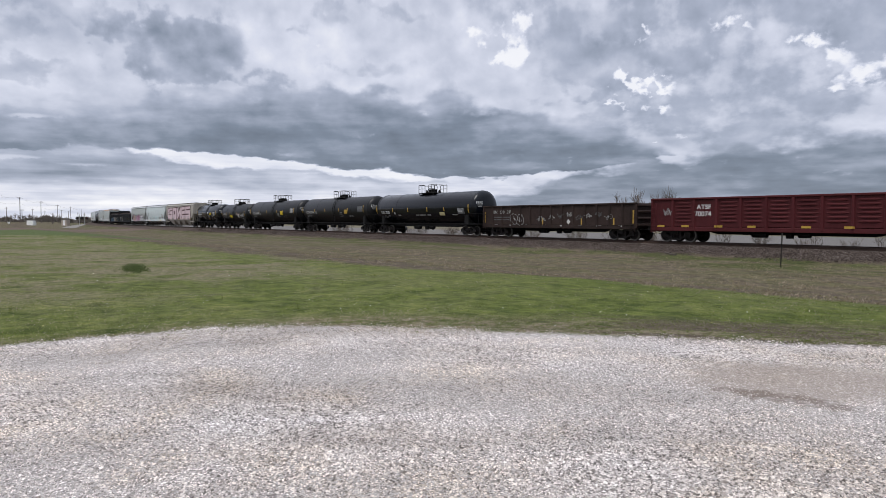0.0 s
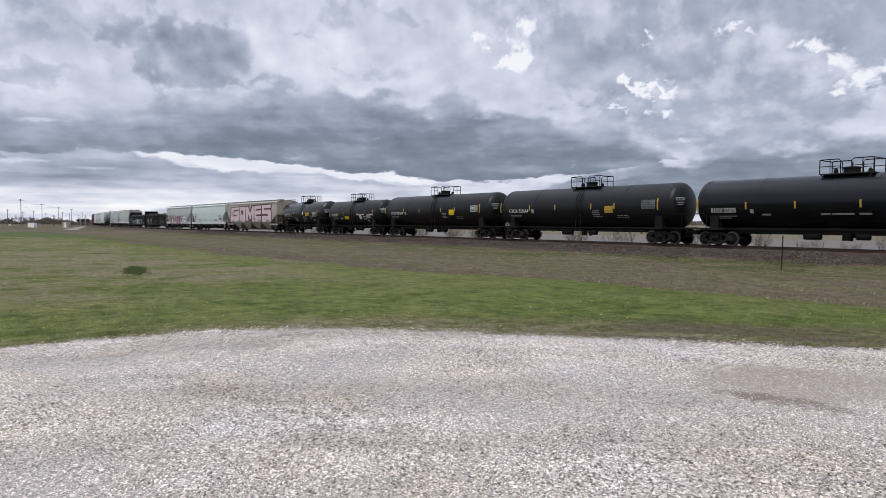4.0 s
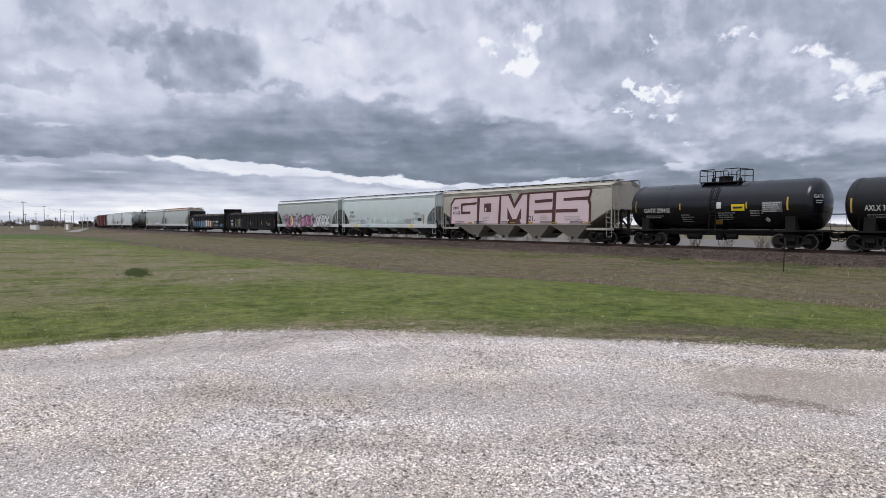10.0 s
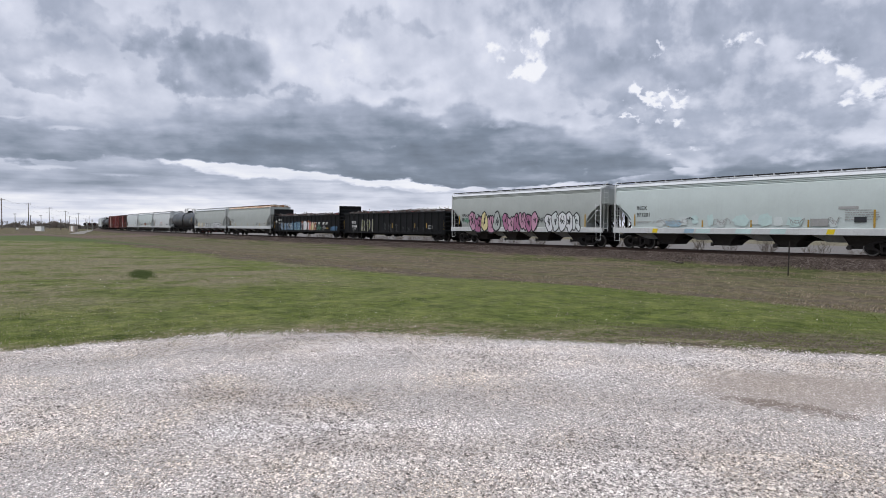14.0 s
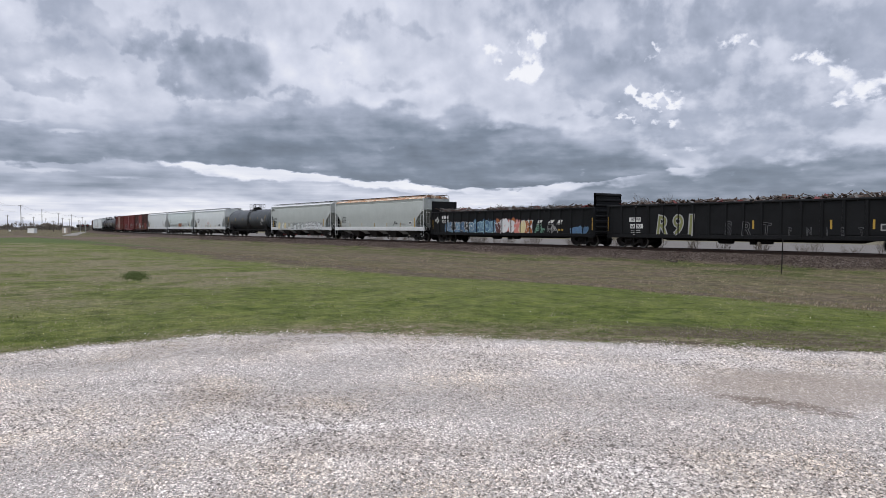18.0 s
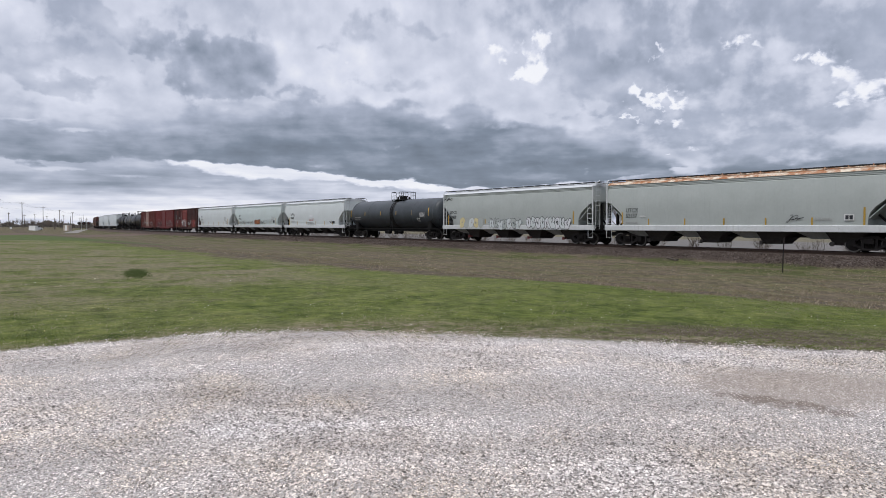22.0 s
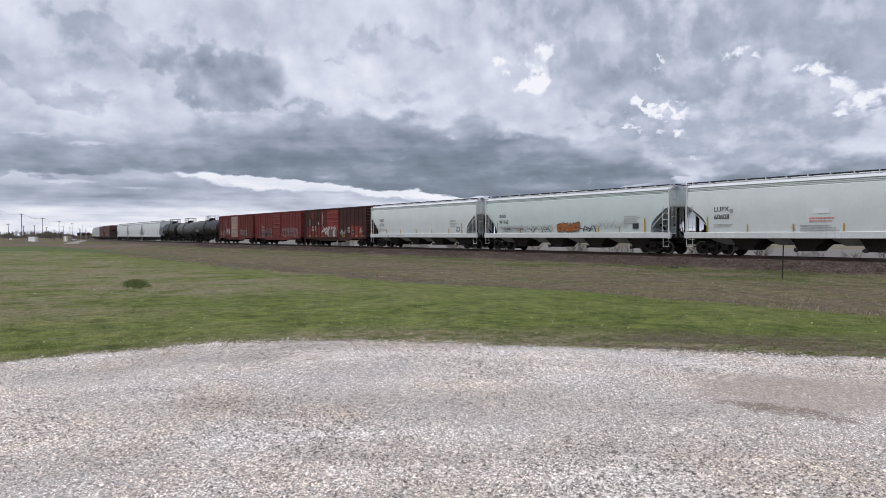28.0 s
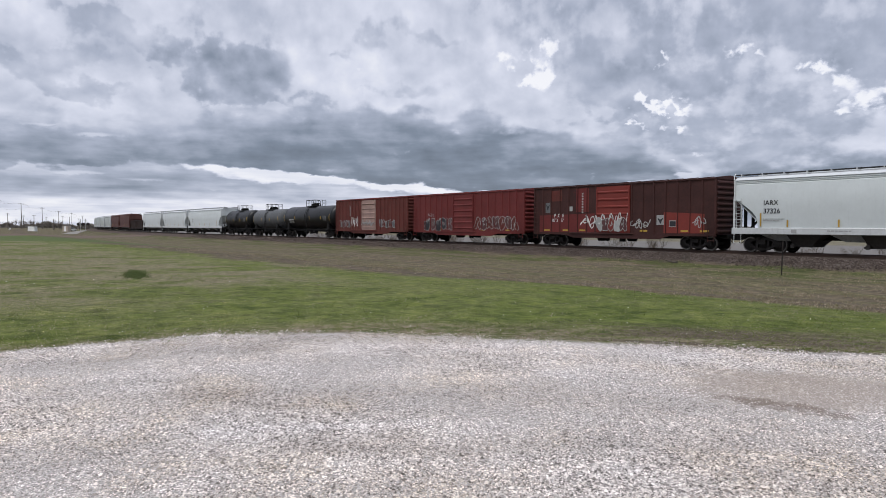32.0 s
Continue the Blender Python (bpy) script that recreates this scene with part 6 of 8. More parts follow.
    car, side, half = couple(6, tank_car("short glossy black tank car with yellow placards", size(6), 1.5, "tank_gloss", plat=1.75, plat_at=0.2))
    tank_marks(side, (-5.65, -2.15, 2.4, 4.85), 2.62, 0.4, "GATX", "229462", -4.95, 2.26, 0.28, 0.86)
    head_marks(car, half, 1.5, 2.66, "GATX")
    side.plate("placard", 0.6, 2.66, 0.3, 0.4, "letter_white")
    side.plate("placard", 1.85, 2.5, 0.85, 0.4, "placard_yellow")
    side.plate("placard", 1.85, 2.5, 0.6, 0.12, "letter_black", lift=0.014)
    side.plate("placard", 0.4, 1.62, 0.5, 0.3, "yellow", skew=0.8)
    info_block(side, 3.95, 2.5, 1.2, 0.6, 6)
    side.small_print(-2.1, 2.05, 0.9, 4, "letter_grey", 0.14)
    side.small_print(2.6, 2.25, 0.9, 3, "letter_grey", 0.14)
    side.small_print(0.5, 2.15, 1.2, 4, "letter_grey", 0.13)
    placard(side, 3.6, 1.75, 0.17, "letter_white")
    # beige hopper with the huge word
    car, side, half = couple(7, hopper_car("beige covered hopper with huge pale pink block graffiti", size(7), "hopper_beige", "hopper_beige", "hopper_beige", "hopper_beige", 4, "ribbed"))
    slab_word(side)
    over = Side(car, side.y0 + 0.036)
    over.text("CBFX", -8.55, 2.85, 0.26, "letter_black")
    over.text("471625", -8.55, 2.4, 0.26, "letter_black")
    over.text("21.", 1.65, 1.75, 0.42, "letter_black")
    for x in (-8.2, -5.4, -1.7, 3.0, 6.2):
        over.small_print(x, 1.68, 1.7, 2, "letter_black", 0.12)
    over.small_print(-4.2, 2.05, 0.9, 3, "letter_grey", 0.13)
    over.small_print(3.0, 2.1, 1.0, 3, "letter_grey", 0.13)
    over.small_print(5.6, 2.05, 1.8, 3, "letter_grey", 0.13)
    for x in (-6.0, -0.3, 1.9, 4.6, 7.9):
        over.plate("reflector", x, 1.6, 0.55, 0.1, "yellow")
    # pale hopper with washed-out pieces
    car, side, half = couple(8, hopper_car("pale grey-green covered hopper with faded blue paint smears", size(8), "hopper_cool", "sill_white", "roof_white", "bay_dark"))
    hopper_marks(side, (-4.98, -2.47, 0.76, 4.09), 1.74, 7.42, "INEX", "971201", -7.55, 2.7, 2.24)
    side.plate("reflector", -7.7, 2.0, 0.09, 0.8, "yellow")
    side.plate("panel", 4.67, 1.8, 0.95, 0.42, "letter_grey")
    side.plate("panel", 6.15, 2.58, 1.0, 0.16, "letter_grey")
    side.small_print(6.0, 2.42, 1.7, 5, "letter_grey", 0.12)
    side.plate("data_card", 6.75, 1.95, 0.6, 0.3, "letter_black")
    rnd = random.Random(77)
    for x, z, w, h, mat in ((-5.6, 1.8, 0.7, 0.5, "spray_haze"), (-4.6, 1.75, 1.2, 0.5, "spray_sky_thin"), (-3.9, 1.9, 0.7, 0.6, "spray_haze"), (-3.0, 2.0, 0.5, 0.5, "spray_mint_thin"), (-1.9, 1.95, 0.45, 0.75, "spray_mint_thin"),
                            (-1.2, 1.75, 0.6, 0.5, "spray_haze"), (0.1, 1.95, 1.0, 0.7, "spray_mint_thin"), (1.0, 1.95, 0.5, 0.7, "spray_haze"), (1.6, 1.95, 0.8, 0.75, "spray_mint_thin"), (2.4, 1.85, 0.5, 0.5, "spray_haze"), (3.3, 1.85, 0.9, 0.6, "spray_mint_thin"), (5.4, 1.75, 0.5, 0.4, "spray_haze")):
        ring = []
        for k in range(14):
            a = 2 * math.pi * k / 14
            q = rnd.uniform(0.75, 1.15)
            ring.append((x + w / 2 * q * math.copysign(abs(math.cos(a)) ** 0.6, math.cos(a)), z + h / 2 * q * math.copysign(abs(math.sin(a)) ** 0.6, math.sin(a))))
        side.shape("paint_smear", [ring], mat, "thin washed-out spray paint", lift=0.006 + rnd.uniform(0, 0.003))
    for x, w, seed in ((-6.0, 1.2, 401), (-4.9, 1.3, 402), (-1.6, 0.9, 403), (3.0, 0.9, 404), (5.1, 0.6, 405)):
        side.tag(x, 1.6, w, 0.55, "letter_grey", seed, 3, thick=0.025)
    side.tag(-3.6, 1.95, 0.5, 0.25, "letter_black", 406, 3, thick=0.02)
    sill = Side(car, 1.648)
    for x, w, mat in ((-3.4, 0.7, "spray_sky_thin"), (-2.4, 1.0, "spray_mint_thin"), (0.3, 1.0, "spray_mint_thin"), (-6.0, 0.4, "placard_yellow"), (5.3, 0.4, "placard_yellow"), (2.4, 0.9, "spray_mint_thin")):
        sill.plate("paint_smear", x, 1.28, w, 0.28, mat, skew=0.3, lift=0.003)
    # grey hopper with the pink piece
    car, side, half = couple(9, hopper_car("grey covered hopper with pink bubble-letter graffiti", size(9), "hopper_grey", "sill_white", "roof_white", "bay_dark"))
    hopper_marks(side, (), 1.74, 7.54, "NAHX", "581231", -7.55, 2.42, 2.02)
    side.plate("reflector", -7.9, 2.15, 0.1, 0.8, "yellow")
    wide = Side(car, 1.655)
    wide.bubbles(-6.3, 1.05, 4.2, 1.75, ["spray_rose", "spray_magenta", "spray_cream", "spray_rose", "hopper_grey"], "spray_black", 31, 5, label="pink and cream bubble letter", edge=0.13)
    wide.bubbles(-1.7, 1.1, 4.2, 1.55, ["spray_magenta", "spray_rose"], "spray_black", 12, 6, label="magenta bubble letter", edge=0.12)
    wide.bubbles(3.4, 1.05, 3.7, 1.55, ["spray_white", "hopper_pale", "spray_white"], "letter_black", 17, 5, label="white bubble letter", edge=0.1)
    side.tag(-7.2, 1.75, 0.9, 0.6, "spray_green", 41, 4, thick=0.07)
    side.tag(-2.3, 2.0, 0.7, 0.5, "spray_green", 42, 4)
    side.tag(2.5, 1.85, 0.8, 0.5, "letter_black", 43, 4)
    # scrap gondolas
    car, side, half = couple(10, gondola_car("black gondola with yellowish tags, heaped with scrap", size(10), "gon_black", 0.82, 2.93, 19))
    load_a = scrap_heap(half, 0.9, 2.93, 3, "heap of rusty scrap metal lying in the gondola")
    TRAIN.append((load_a, TRAIN[-1][1]))
    side.plate("mark_box", -7.9, 1.98, 0.95, 0.3, "letter_white")
    side.text("ATW", -8.25, 1.87, 0.24, "letter_black", lift=0.012)
    side.plate("mark_box", -7.75, 1.52, 1.05, 0.3, "letter_white")
    side.text("64193", -8.2, 1.41, 0.23, "letter_black", lift=0.012)
    side.small_print(-8.2, 1.2, 1.0, 3, "letter_grey", 0.14)
    for body, lx, turn, sq in (("R", -6.2, -8, 0.85), ("9", -4.95, -6, 0.9), ("1", -4.1, -3, 1.2)):
        side.letter(body, lx, 1.0, 1.3, "spray_lime", "letter_grey", 0.085, sq, turn, "yellow-green sprayed figure")
    for body, lx, lh, sq in (("S", -1.15, 0.85, 0.7), ("R", -0.1, 0.8, 0.85), ("T", 1.15, 0.75, 0.8)):
        side.letter(body, lx, 1.0, lh, "gon_black", "data_grey", 0.035, sq, -6, "chalky outlined letter")
    for body, lx in (("P", 2.7), ("N", 3.7), ("J", 4.75), ("E", 5.5), ("T", 6.4)):
        side.letter(body, lx, 1.0, 0.42, "gon_black", "data_grey", 0.02, 0.7, 5)
    reflectors(side, (0.62, 5.0, 7.1), 1.6, 0.5, 0.11)
    reflectors(side, (-10.2, 10.1), 1.7, 1.0, 0.12)
    side.plate("mark_box", 7.76, 1.44, 0.7, 0.36, "letter_grey")
    side.plate("mark_box", 7.76, 1.44, 0.55, 0.22, "letter_black", lift=0.014)
    car, side, half = couple(11, gondola_car("black high-ended gondola with colourful graffiti, full of scrap", size(11), "gon_black", 0.82, 2.85, 19, "tall", 3.95))
    load_b = scrap_heap(half, 0.9, 2.85, 8, "heap of mixed rusty and grey scrap in the gondola")
    TRAIN.append((load_b, TRAIN[-1][1]))
    side.text("523252", -8.6, 1.85, 0.27, "letter_white")
    for k in range(4):
        side.plate("mark", -8.5 + k * 0.27, 2.4, 0.18, 0.3, "letter_white")
    side.tag(-9.6, 1.8, 0.6, 0.7, "letter_white", 81, 3, thick=0.06)
    side.bubbles(-8.0, 0.95, 4.3, 1.0, ["spray_blue", "spray_sky", "spray_blue", "spray_black"], "spray_sky", 83, 6, label="blue bubble letter", edge=0.05)
    side.bubbles(-7.7, 1.1, 3.9, 0.85, ["spray_blue", "spray_black", "spray_sky"], "letter_white", 183, 6, label="white-edged blue bubble letter", lift=0.026, edge=0.03)
    side.bubbles(-3.9, 0.9, 3.2, 1.25, ["spray_sky", "spray_blue", "spray_sky"], "spray_blue", 84, 5, label="pale blue block letter", edge=0.06)
    side.bubbles(-3.8, 0.95, 3.0, 1.1, ["spray_blue", "spray_sky"], "spray_mint", 184, 4, lift=0.026, edge=0.03)
    side.bubbles(-0.9, 0.9, 4.6, 1.3, ["spray_orange", "spray_white", "spray_coral", "spray_orange", "spray_coral"], "spray_maroon", 85, 7, label="orange and coral bubble letter", edge=0.06)
    side.bubbles(-0.8, 0.9, 1.6, 1.2, ["spray_maroon", "spray_white"], "spray_white", 185, 2, label="white-edged bubble letter", lift=0.026, edge=0.05)
    side.bubbles(0.9, 0.85, 2.8, 1.2, ["spray_white", "spray_coral", "spray_cream", "spray_orange"], "spray_white", 186, 4, label="white, coral and cream bubble letter", lift=0.026, edge=0.03)
    for k, mat in enumerate(("spray_white", "spray_black", "spray_mint", "spray_black", "letter_grey", "spray_white", "spray_black", "spray_coral")):
        side.tag(-7.9 + k * 1.4, 0.92, 1.5, 1.0, mat, 300 + k, 6, thick=0.035)
    for x in (3.55, 4.6, 5.9, 6.8):
        side.shape("railroad_mark", [[(x - 0.3, 1.78), (x + 0.1, 1.78), (x + 0.3, 2.02), (x - 0.1, 2.02)]], "letter_white", lift=0.012)
        side.plate("underline", x - 0.1, 1.7, 0.55, 0.04, "letter_white", lift=0.012)
    side.tag(4.1, 0.9, 1.0, 0.8, "spray_green", 87, 4, thick=0.06)
    side.tag(5.5, 0.9, 0.9, 0.8, "letter_grey", 88, 4, thick=0.04)
    side.bubbles(8.0, 0.95, 1.6, 0.6, ["spray_blue"], "spray_sky", 89, 3, edge=0.03)
    reflectors(side, (6.85,), 1.25, 0.12, 0.55)
    reflectors(side, (-10.05, 10.05), 1.7, 0.9, 0.12)
    # rusty-roofed hopper and its neighbour
    car, side, half = couple(12, hopper_car("grey covered hopper with a rust-stained roof", size(12), "hopper_grey", "sill_white", "roof_rust", "bay_dark"))
    hopper_marks(side, (5.06, 2.44, -0.18, -2.91, -5.69), 1.7, 7.7, "UTCX", "52137", -7.6, 2.38, 2.0)
    side.plate("reflector", -7.9, 1.95, 0.1, 0.85, "yellow")
    side.tag(3.7, 1.58, 0.8, 0.55, "letter_black", 91, 2, thick=0.03)
    side.plate("data_card", 6.96, 1.9, 0.5, 0.34, "letter_white")
    side.plate("data_card", 6.86, 1.9, 0.16, 0.22, "letter_black", lift=0.014)
    side.plate("data_card", 7.06, 1.9, 0.16, 0.22, "letter_black", lift=0.014)
    side.small_print(5.2, 1.85, 1.1, 2, "letter_grey", 0.1)
    side.tag(-6.35, 1.98, 0.4, 0.2, "letter_white", 192, 3, thick=0.03)
    car, side, half = couple(13, hopper_car("grey covered hopper with black-outlined bubble graffiti", size(13), "hopper_grey", "sill_white", "roof_white", "bay_dark", low_bay="bay_red"))
    hopper_marks(side, (-5.49, -3.07, 0.1, 4.9), 1.8, 7.3, "UTCX", "49880", -8.2, 2.52, 2.08)
    side.plate("reflector", -8.45, 1.95, 0.1, 0.85, "yellow")
    side.tag(-9.1, 3.72, 1.2, 0.36, "letter_black", 92, 5, thick=0.04)
    wide = Side(car, 1.655)
    wide.bubbles(-6.6, 1.15, 3.3, 1.0, ["spray_cream", "hopper_grey", "hopper_pale"], "hopper_beige", 93, 5, label="cream bubble letter", edge=0.03)
    wide.tag(-6.5, 1.15, 3.2, 0.9, "letter_grey", 193, 8, thick=0.02)
    wide.bubbles(-2.4, 1.12, 3.9, 0.95, ["hopper_pale", "hopper_grey"], "letter_black", 94, 7, label="black-outlined bubble letter", edge=0.035)
    wide.tag(-2.4, 1.15, 3.9, 0.9, "spray_sky", 194, 9, thick=0.02)
    wide.bubbles(2.2, 1.12, 4.8, 1.0, ["spray_white", "hopper_pale"], "letter_black", 95, 9, label="black-outlined bubble letter", edge=0.05)
    # grey tank
    car, side, half = couple(14, tank_car("plain dark grey tank car with a dark ladder band", size(14), 1.55, "tank_grey", plat=1.5, plat_at=0.55))
    tank_marks(side, (-8.3, -5.09, -1.73, 1.39, 4.33, 7.3), 2.74, 0.42, "", "", -7.5, 2.24)
    side.small_print(-7.5, 2.3, 1.9, 2, "letter_grey", 0.2)
    info_block(side, 6.2, 2.5, 1.0, 0.5, 8)
    side.plate("data_card", 5.45, 2.02, 0.42, 0.34, "letter_white")
    side.plate("data_card", 5.45, 2.02, 0.32, 0.22, "letter_black", lift=0.014)
    b = Build()
    b.lathe([(1.545, 0.0), (1.57, 0.03), (1.57, 0.62), (1.545, 0.65)], "x", 48, (0.22, 0, 2.66))
    part("ladder_band", b, "tank_black", car, "dark stained band", smooth=30)
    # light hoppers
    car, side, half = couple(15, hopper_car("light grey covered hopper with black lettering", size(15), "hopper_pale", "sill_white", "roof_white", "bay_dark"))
    hopper_marks(side, (-4.47, -1.76, 0.9, 3.5, 5.6), 1.72, -7.1, "LUPX", "60608", -6.65, 2.76, 2.29, 0.29)
    side.plate("mark_box", -5.5, 2.76, 0.22, 0.26, "letter_grey")
    side.plate("mark_card", -0.3, 2.62, 0.85, 0.28, "spray_white")
    side.small_print(-0.9, 2.2, 1.6, 2, "spray_coral", 0.16)
    side.small_print(-1.4, 1.8, 2.2, 3, "letter_grey", 0.14)
    side.plate("data_card", 5.9, 1.8, 0.6, 0.28, "letter_black")
    side.tag(5.0, 1.62, 0.8, 0.4, "letter_black", 96, 3)
    car, side, half = couple(16, hopper_car("light grey covered hopper with black scrawls and a rust-coloured tag", size(16), "hopper_cool", "sill_white", "roof_white", "bay_dark"))
    hopper_marks(side, (-4.9, -2.4, 0.3, 3.4, 5.3), 1.72, 7.45, "INEX", "971162", -7.5, 2.8, 2.31)
    side.plate("reflector", -7.75, 2.0, 0.09, 0.8, "yellow")
    for k in range(5):
        side.tag(-7.3 + k * 1.25, 1.5, 1.2, 0.75, "letter_grey", 100 + k, 4, thick=0.025)
    for k in range(4):
        side.tag(-6.9 + k * 1.5, 1.5, 1.0, 0.6, "letter_black", 110 + k, 3, thick=0.022)
    side.bubbles(-0.7, 1.55, 2.3, 0.75, ["spray_orange"], "letter_black", 105, 6, label="rust-coloured tag", edge=0.05)
    side.tag(1.85, 1.5, 1.2, 0.55, "letter_black", 106, 4, thick=0.04)
    for k in range(3):
        side.tag(2.9 + k * 1.1, 1.7, 1.0, 0.7, "letter_grey", 120 + k, 3, thick=0.02)
    side.small_print(5.7, 2.6, 1.4, 5, "letter_grey", 0.13)
    side.plate("data_card", 6.69, 1.94, 0.5, 0.36, "letter_black")
    car, side, half = couple(17, hopper_car("clean light grey covered hopper", size(17), "hopper_pale", "sill_white", "roof_white", "bay_dark"))
    hopper_marks(side, (-5.98, -3.24, -0.35, 2.36, 5.12), 1.72, 7.08, "IARX", "37326", -7.4, 2.8, 2.32, 0.28)
    side.plate("reflector", -7.55, 1.95, 0.09, 0.8, "yellow")
    side.small_print(5.3, 2.7, 1.2, 5, "letter_grey", 0.14)
    side.plate("data_card", 6.5, 1.9, 0.55, 0.42, "letter_black")
    side.plate("data_card", 6.4, 1.9, 0.16, 0.3, "letter_white", lift=0.013)
    side.plate("data_card", 6.63, 1.9, 0.16, 0.3, "letter_white", lift=0.013)
    sill = Side(car, 1.648)
    sill.small_print(-3.8, 1.28, 1.7, 1, "letter_grey", 0.14)
    sill.plate("stencil", -5.6, 1.28, 0.3, 0.2, "letter_grey")
    # boxcars
    car, side, half = couple(18, box_car("patched brown and red boxcar with an orange-red door", size(18), "box_brown", "box_door", "box_brown", 7))
    side.shape("repaint_patch", [[(-7.4, 1.1), (-1.75, 1.1), (-1.75, 2.5), (-7.4, 2.4)]], "box_red", "faded red repainted panel", lift=0.01)
    side.shape("repaint_patch", [[(-3.5, 2.62), (-2.3, 2.62), (-2.3, 4.4), (-3.5, 4.4)]], "box_red", "faded red repainted panel", lift=0.01)
    side.shape("repaint_patch", [[(4.2, 1.1), (7.2, 1.1), (7.2, 2.35), (4.2, 2.5)]], "box_door", "brighter red repainted panel", lift=0.01)
    side.shape("repaint_patch", [[(-6.1, 3.5), (-5.0, 3.5), (-5.0, 4.35), (-6.1, 4.3)]], "box_rust", lift=0.01)
    side.text("F  X  E", -5.8, 2.25, 0.26, "letter_white", lift=0.02)
    side.text("07 21 17", -6.0, 1.9, 0.24, "letter_white", lift=0.02)
    for k in range(8):
        side.plate("faded_mark", -2.9, 2.6 + k * 0.2, 0.15, 0.12, "letter_grey", lift=0.02)
    side.plate("emblem", -6.5, 3.0, 0.5, 0.8, "data_grey", lift=0.014)
    side.shape("emblem", [[(-6.72, 3.3), (-6.5, 2.75), (-6.28, 3.3), (-6.5, 3.1)]], "letter_black", lift=0.02)
    side.plate("emblem", 3.95, 1.98, 0.6, 0.66, "letter_grey", lift=0.016)
    side.shape("emblem", [[(3.7, 2.15), (3.95, 1.7), (4.2, 2.15), (3.95, 2.0)]], "letter_black", lift=0.022)
    side.plate("data_card", 4.9, 1.72, 0.52, 0.44, "letter_grey", lift=0.018)
    side.plate("data_card", 4.9, 1.72, 0.45, 0.34, "letter_black", lift=0.024)
    side.plate("card", -4.05, 2.88, 0.3, 0.36, "letter_grey", lift=0.018)
    for x in (-6.6, -4.6, -2.9, 2.6, 5.8, 7.2):
        side.plate("reflector", x, 1.24, 0.6, 0.12, "yellow", lift=0.014)
    dside = Side(car, 1.67)
    dside.tag(-1.4, 1.3, 2.6, 1.3, "letter_white", 131, 9, thick=0.05)
    dside.bubbles(-1.4, 1.2, 2.7, 1.05, ["letter_grey", "spray_maroon", "box_door"], "letter_grey", 132, 5, label="white outlined tag", edge=0.05)
    side.tag(-2.9, 1.3, 1.3, 1.2, "letter_white", 133, 3, thick=0.06)
    side.tag(1.7, 1.3, 1.3, 0.8, "letter_grey", 134, 4, thick=0.06)
    side.tag(6.5, 1.4, 0.7, 0.9, "letter_grey", 135, 3, thick=0.06)
    car, side, half = couple(19, box_car("faded red boxcar with white outlined graffiti", size(19), "box_red", "box_red", "box_red", 7))
    side.text("F  E  E", -5.6, 2.5, 0.24, "letter_white")
    for k in range(3):
        side.plate("faded_mark", -5.45 + k * 0.9, 2.2, 0.25, 0.2, "letter_grey", lift=0.012)
    side.bubbles(-6.2, 1.1, 4.4, 1.25, ["spray_black", "spray_maroon", "spray_black"], "letter_grey", 141, 5, label="dark letter with a pale outline", edge=0.04)
    side.bubbles(1.7, 1.2, 5.6, 1.2, ["box_rust", "spray_maroon"], "letter_grey", 142, 7, label="white outlined bubble letter", edge=0.05)
    for x in (-3.6, -0.8, 2.8, 6.0):
        side.plate("reflector", x, 1.2, 0.5, 0.1, "yellow", lift=0.014)
    car, side, half = couple(20, box_car("rusty red boxcar with a pale pinkish door", size(20), "box_rust", "box_pinkdoor", "box_red", 8))
    side.bubbles(-7.0, 1.35, 2.6, 0.9, ["box_rust", "data_grey"], "letter_grey", 151, 6, edge=0.04)
    side.tag(-4.0, 1.4, 1.5, 1.3, "letter_white", 152, 6, thick=0.06)
    side.bubbles(2.2, 1.4, 3.2, 0.9, ["data_grey", "box_rust"], "letter_grey", 153, 5, edge=0.04)
    dside = Side(car, 1.67)
    dside.tag(-1.4, 1.5, 2.6, 0.7, "letter_grey", 154, 6, thick=0.07)
    side.plate("faded_mark", -4.4, 3.3, 0.12, 1.2, "letter_grey", lift=0.014)
    # tanks and hoppers further back
    car, side, half = couple(21, tank_car("black tank car with white lettering", size(21), 1.5, "tank_black", plat=1.7))
    tank_marks(side, (-7.0, -3.5, 1.0, 4.2, 6.6), 2.6, 0.42, "", "", 0)
    side.small_print(-5.4, 2.3, 2.0, 2, "letter_white", 0.3)
    info_block(side, 5.3, 2.5, 0.9, 0.6, 3)
    car, side, half = couple(22, tank_car("short grey tank car streaked with dirt", size(22), 1.42, "tank_pale", zc=2.55, plat=1.6))
    tank_marks(side, (-4.8, -1.5, 1.5, 4.6), 2.5, 0.4, "", "", 0)
    car, side, half = couple(23, tank_car("short black tank car with pale panels", size(23), 1.45, "tank_black", zc=2.58, plat=1.6))
    tank_marks(side, (-4.8, -1.5, 1.5, 4.6), 2.5, 0.4, "", "", 0)
    info_block(side, 3.4, 2.5, 0.9, 0.6, 5)
    for k in (24, 25, 26):
        car, side, half = couple(k, hopper_car("white covered hopper with plain clean sides", size(k), "hopper_pale", "sill_white", "roof_white", "bay_dark"))
        hopper_marks(side, (-5.5, -2.5, 0.5, 3.5), 1.72, 7.2)
        side.small_print(-7.3, 2.6, 0.9, 2, "letter_grey", 0.4)
    couple(27, gondola_car("low dark brown gondola, weathered", size(27), "gon_brown", 0.85, 2.75, 15))
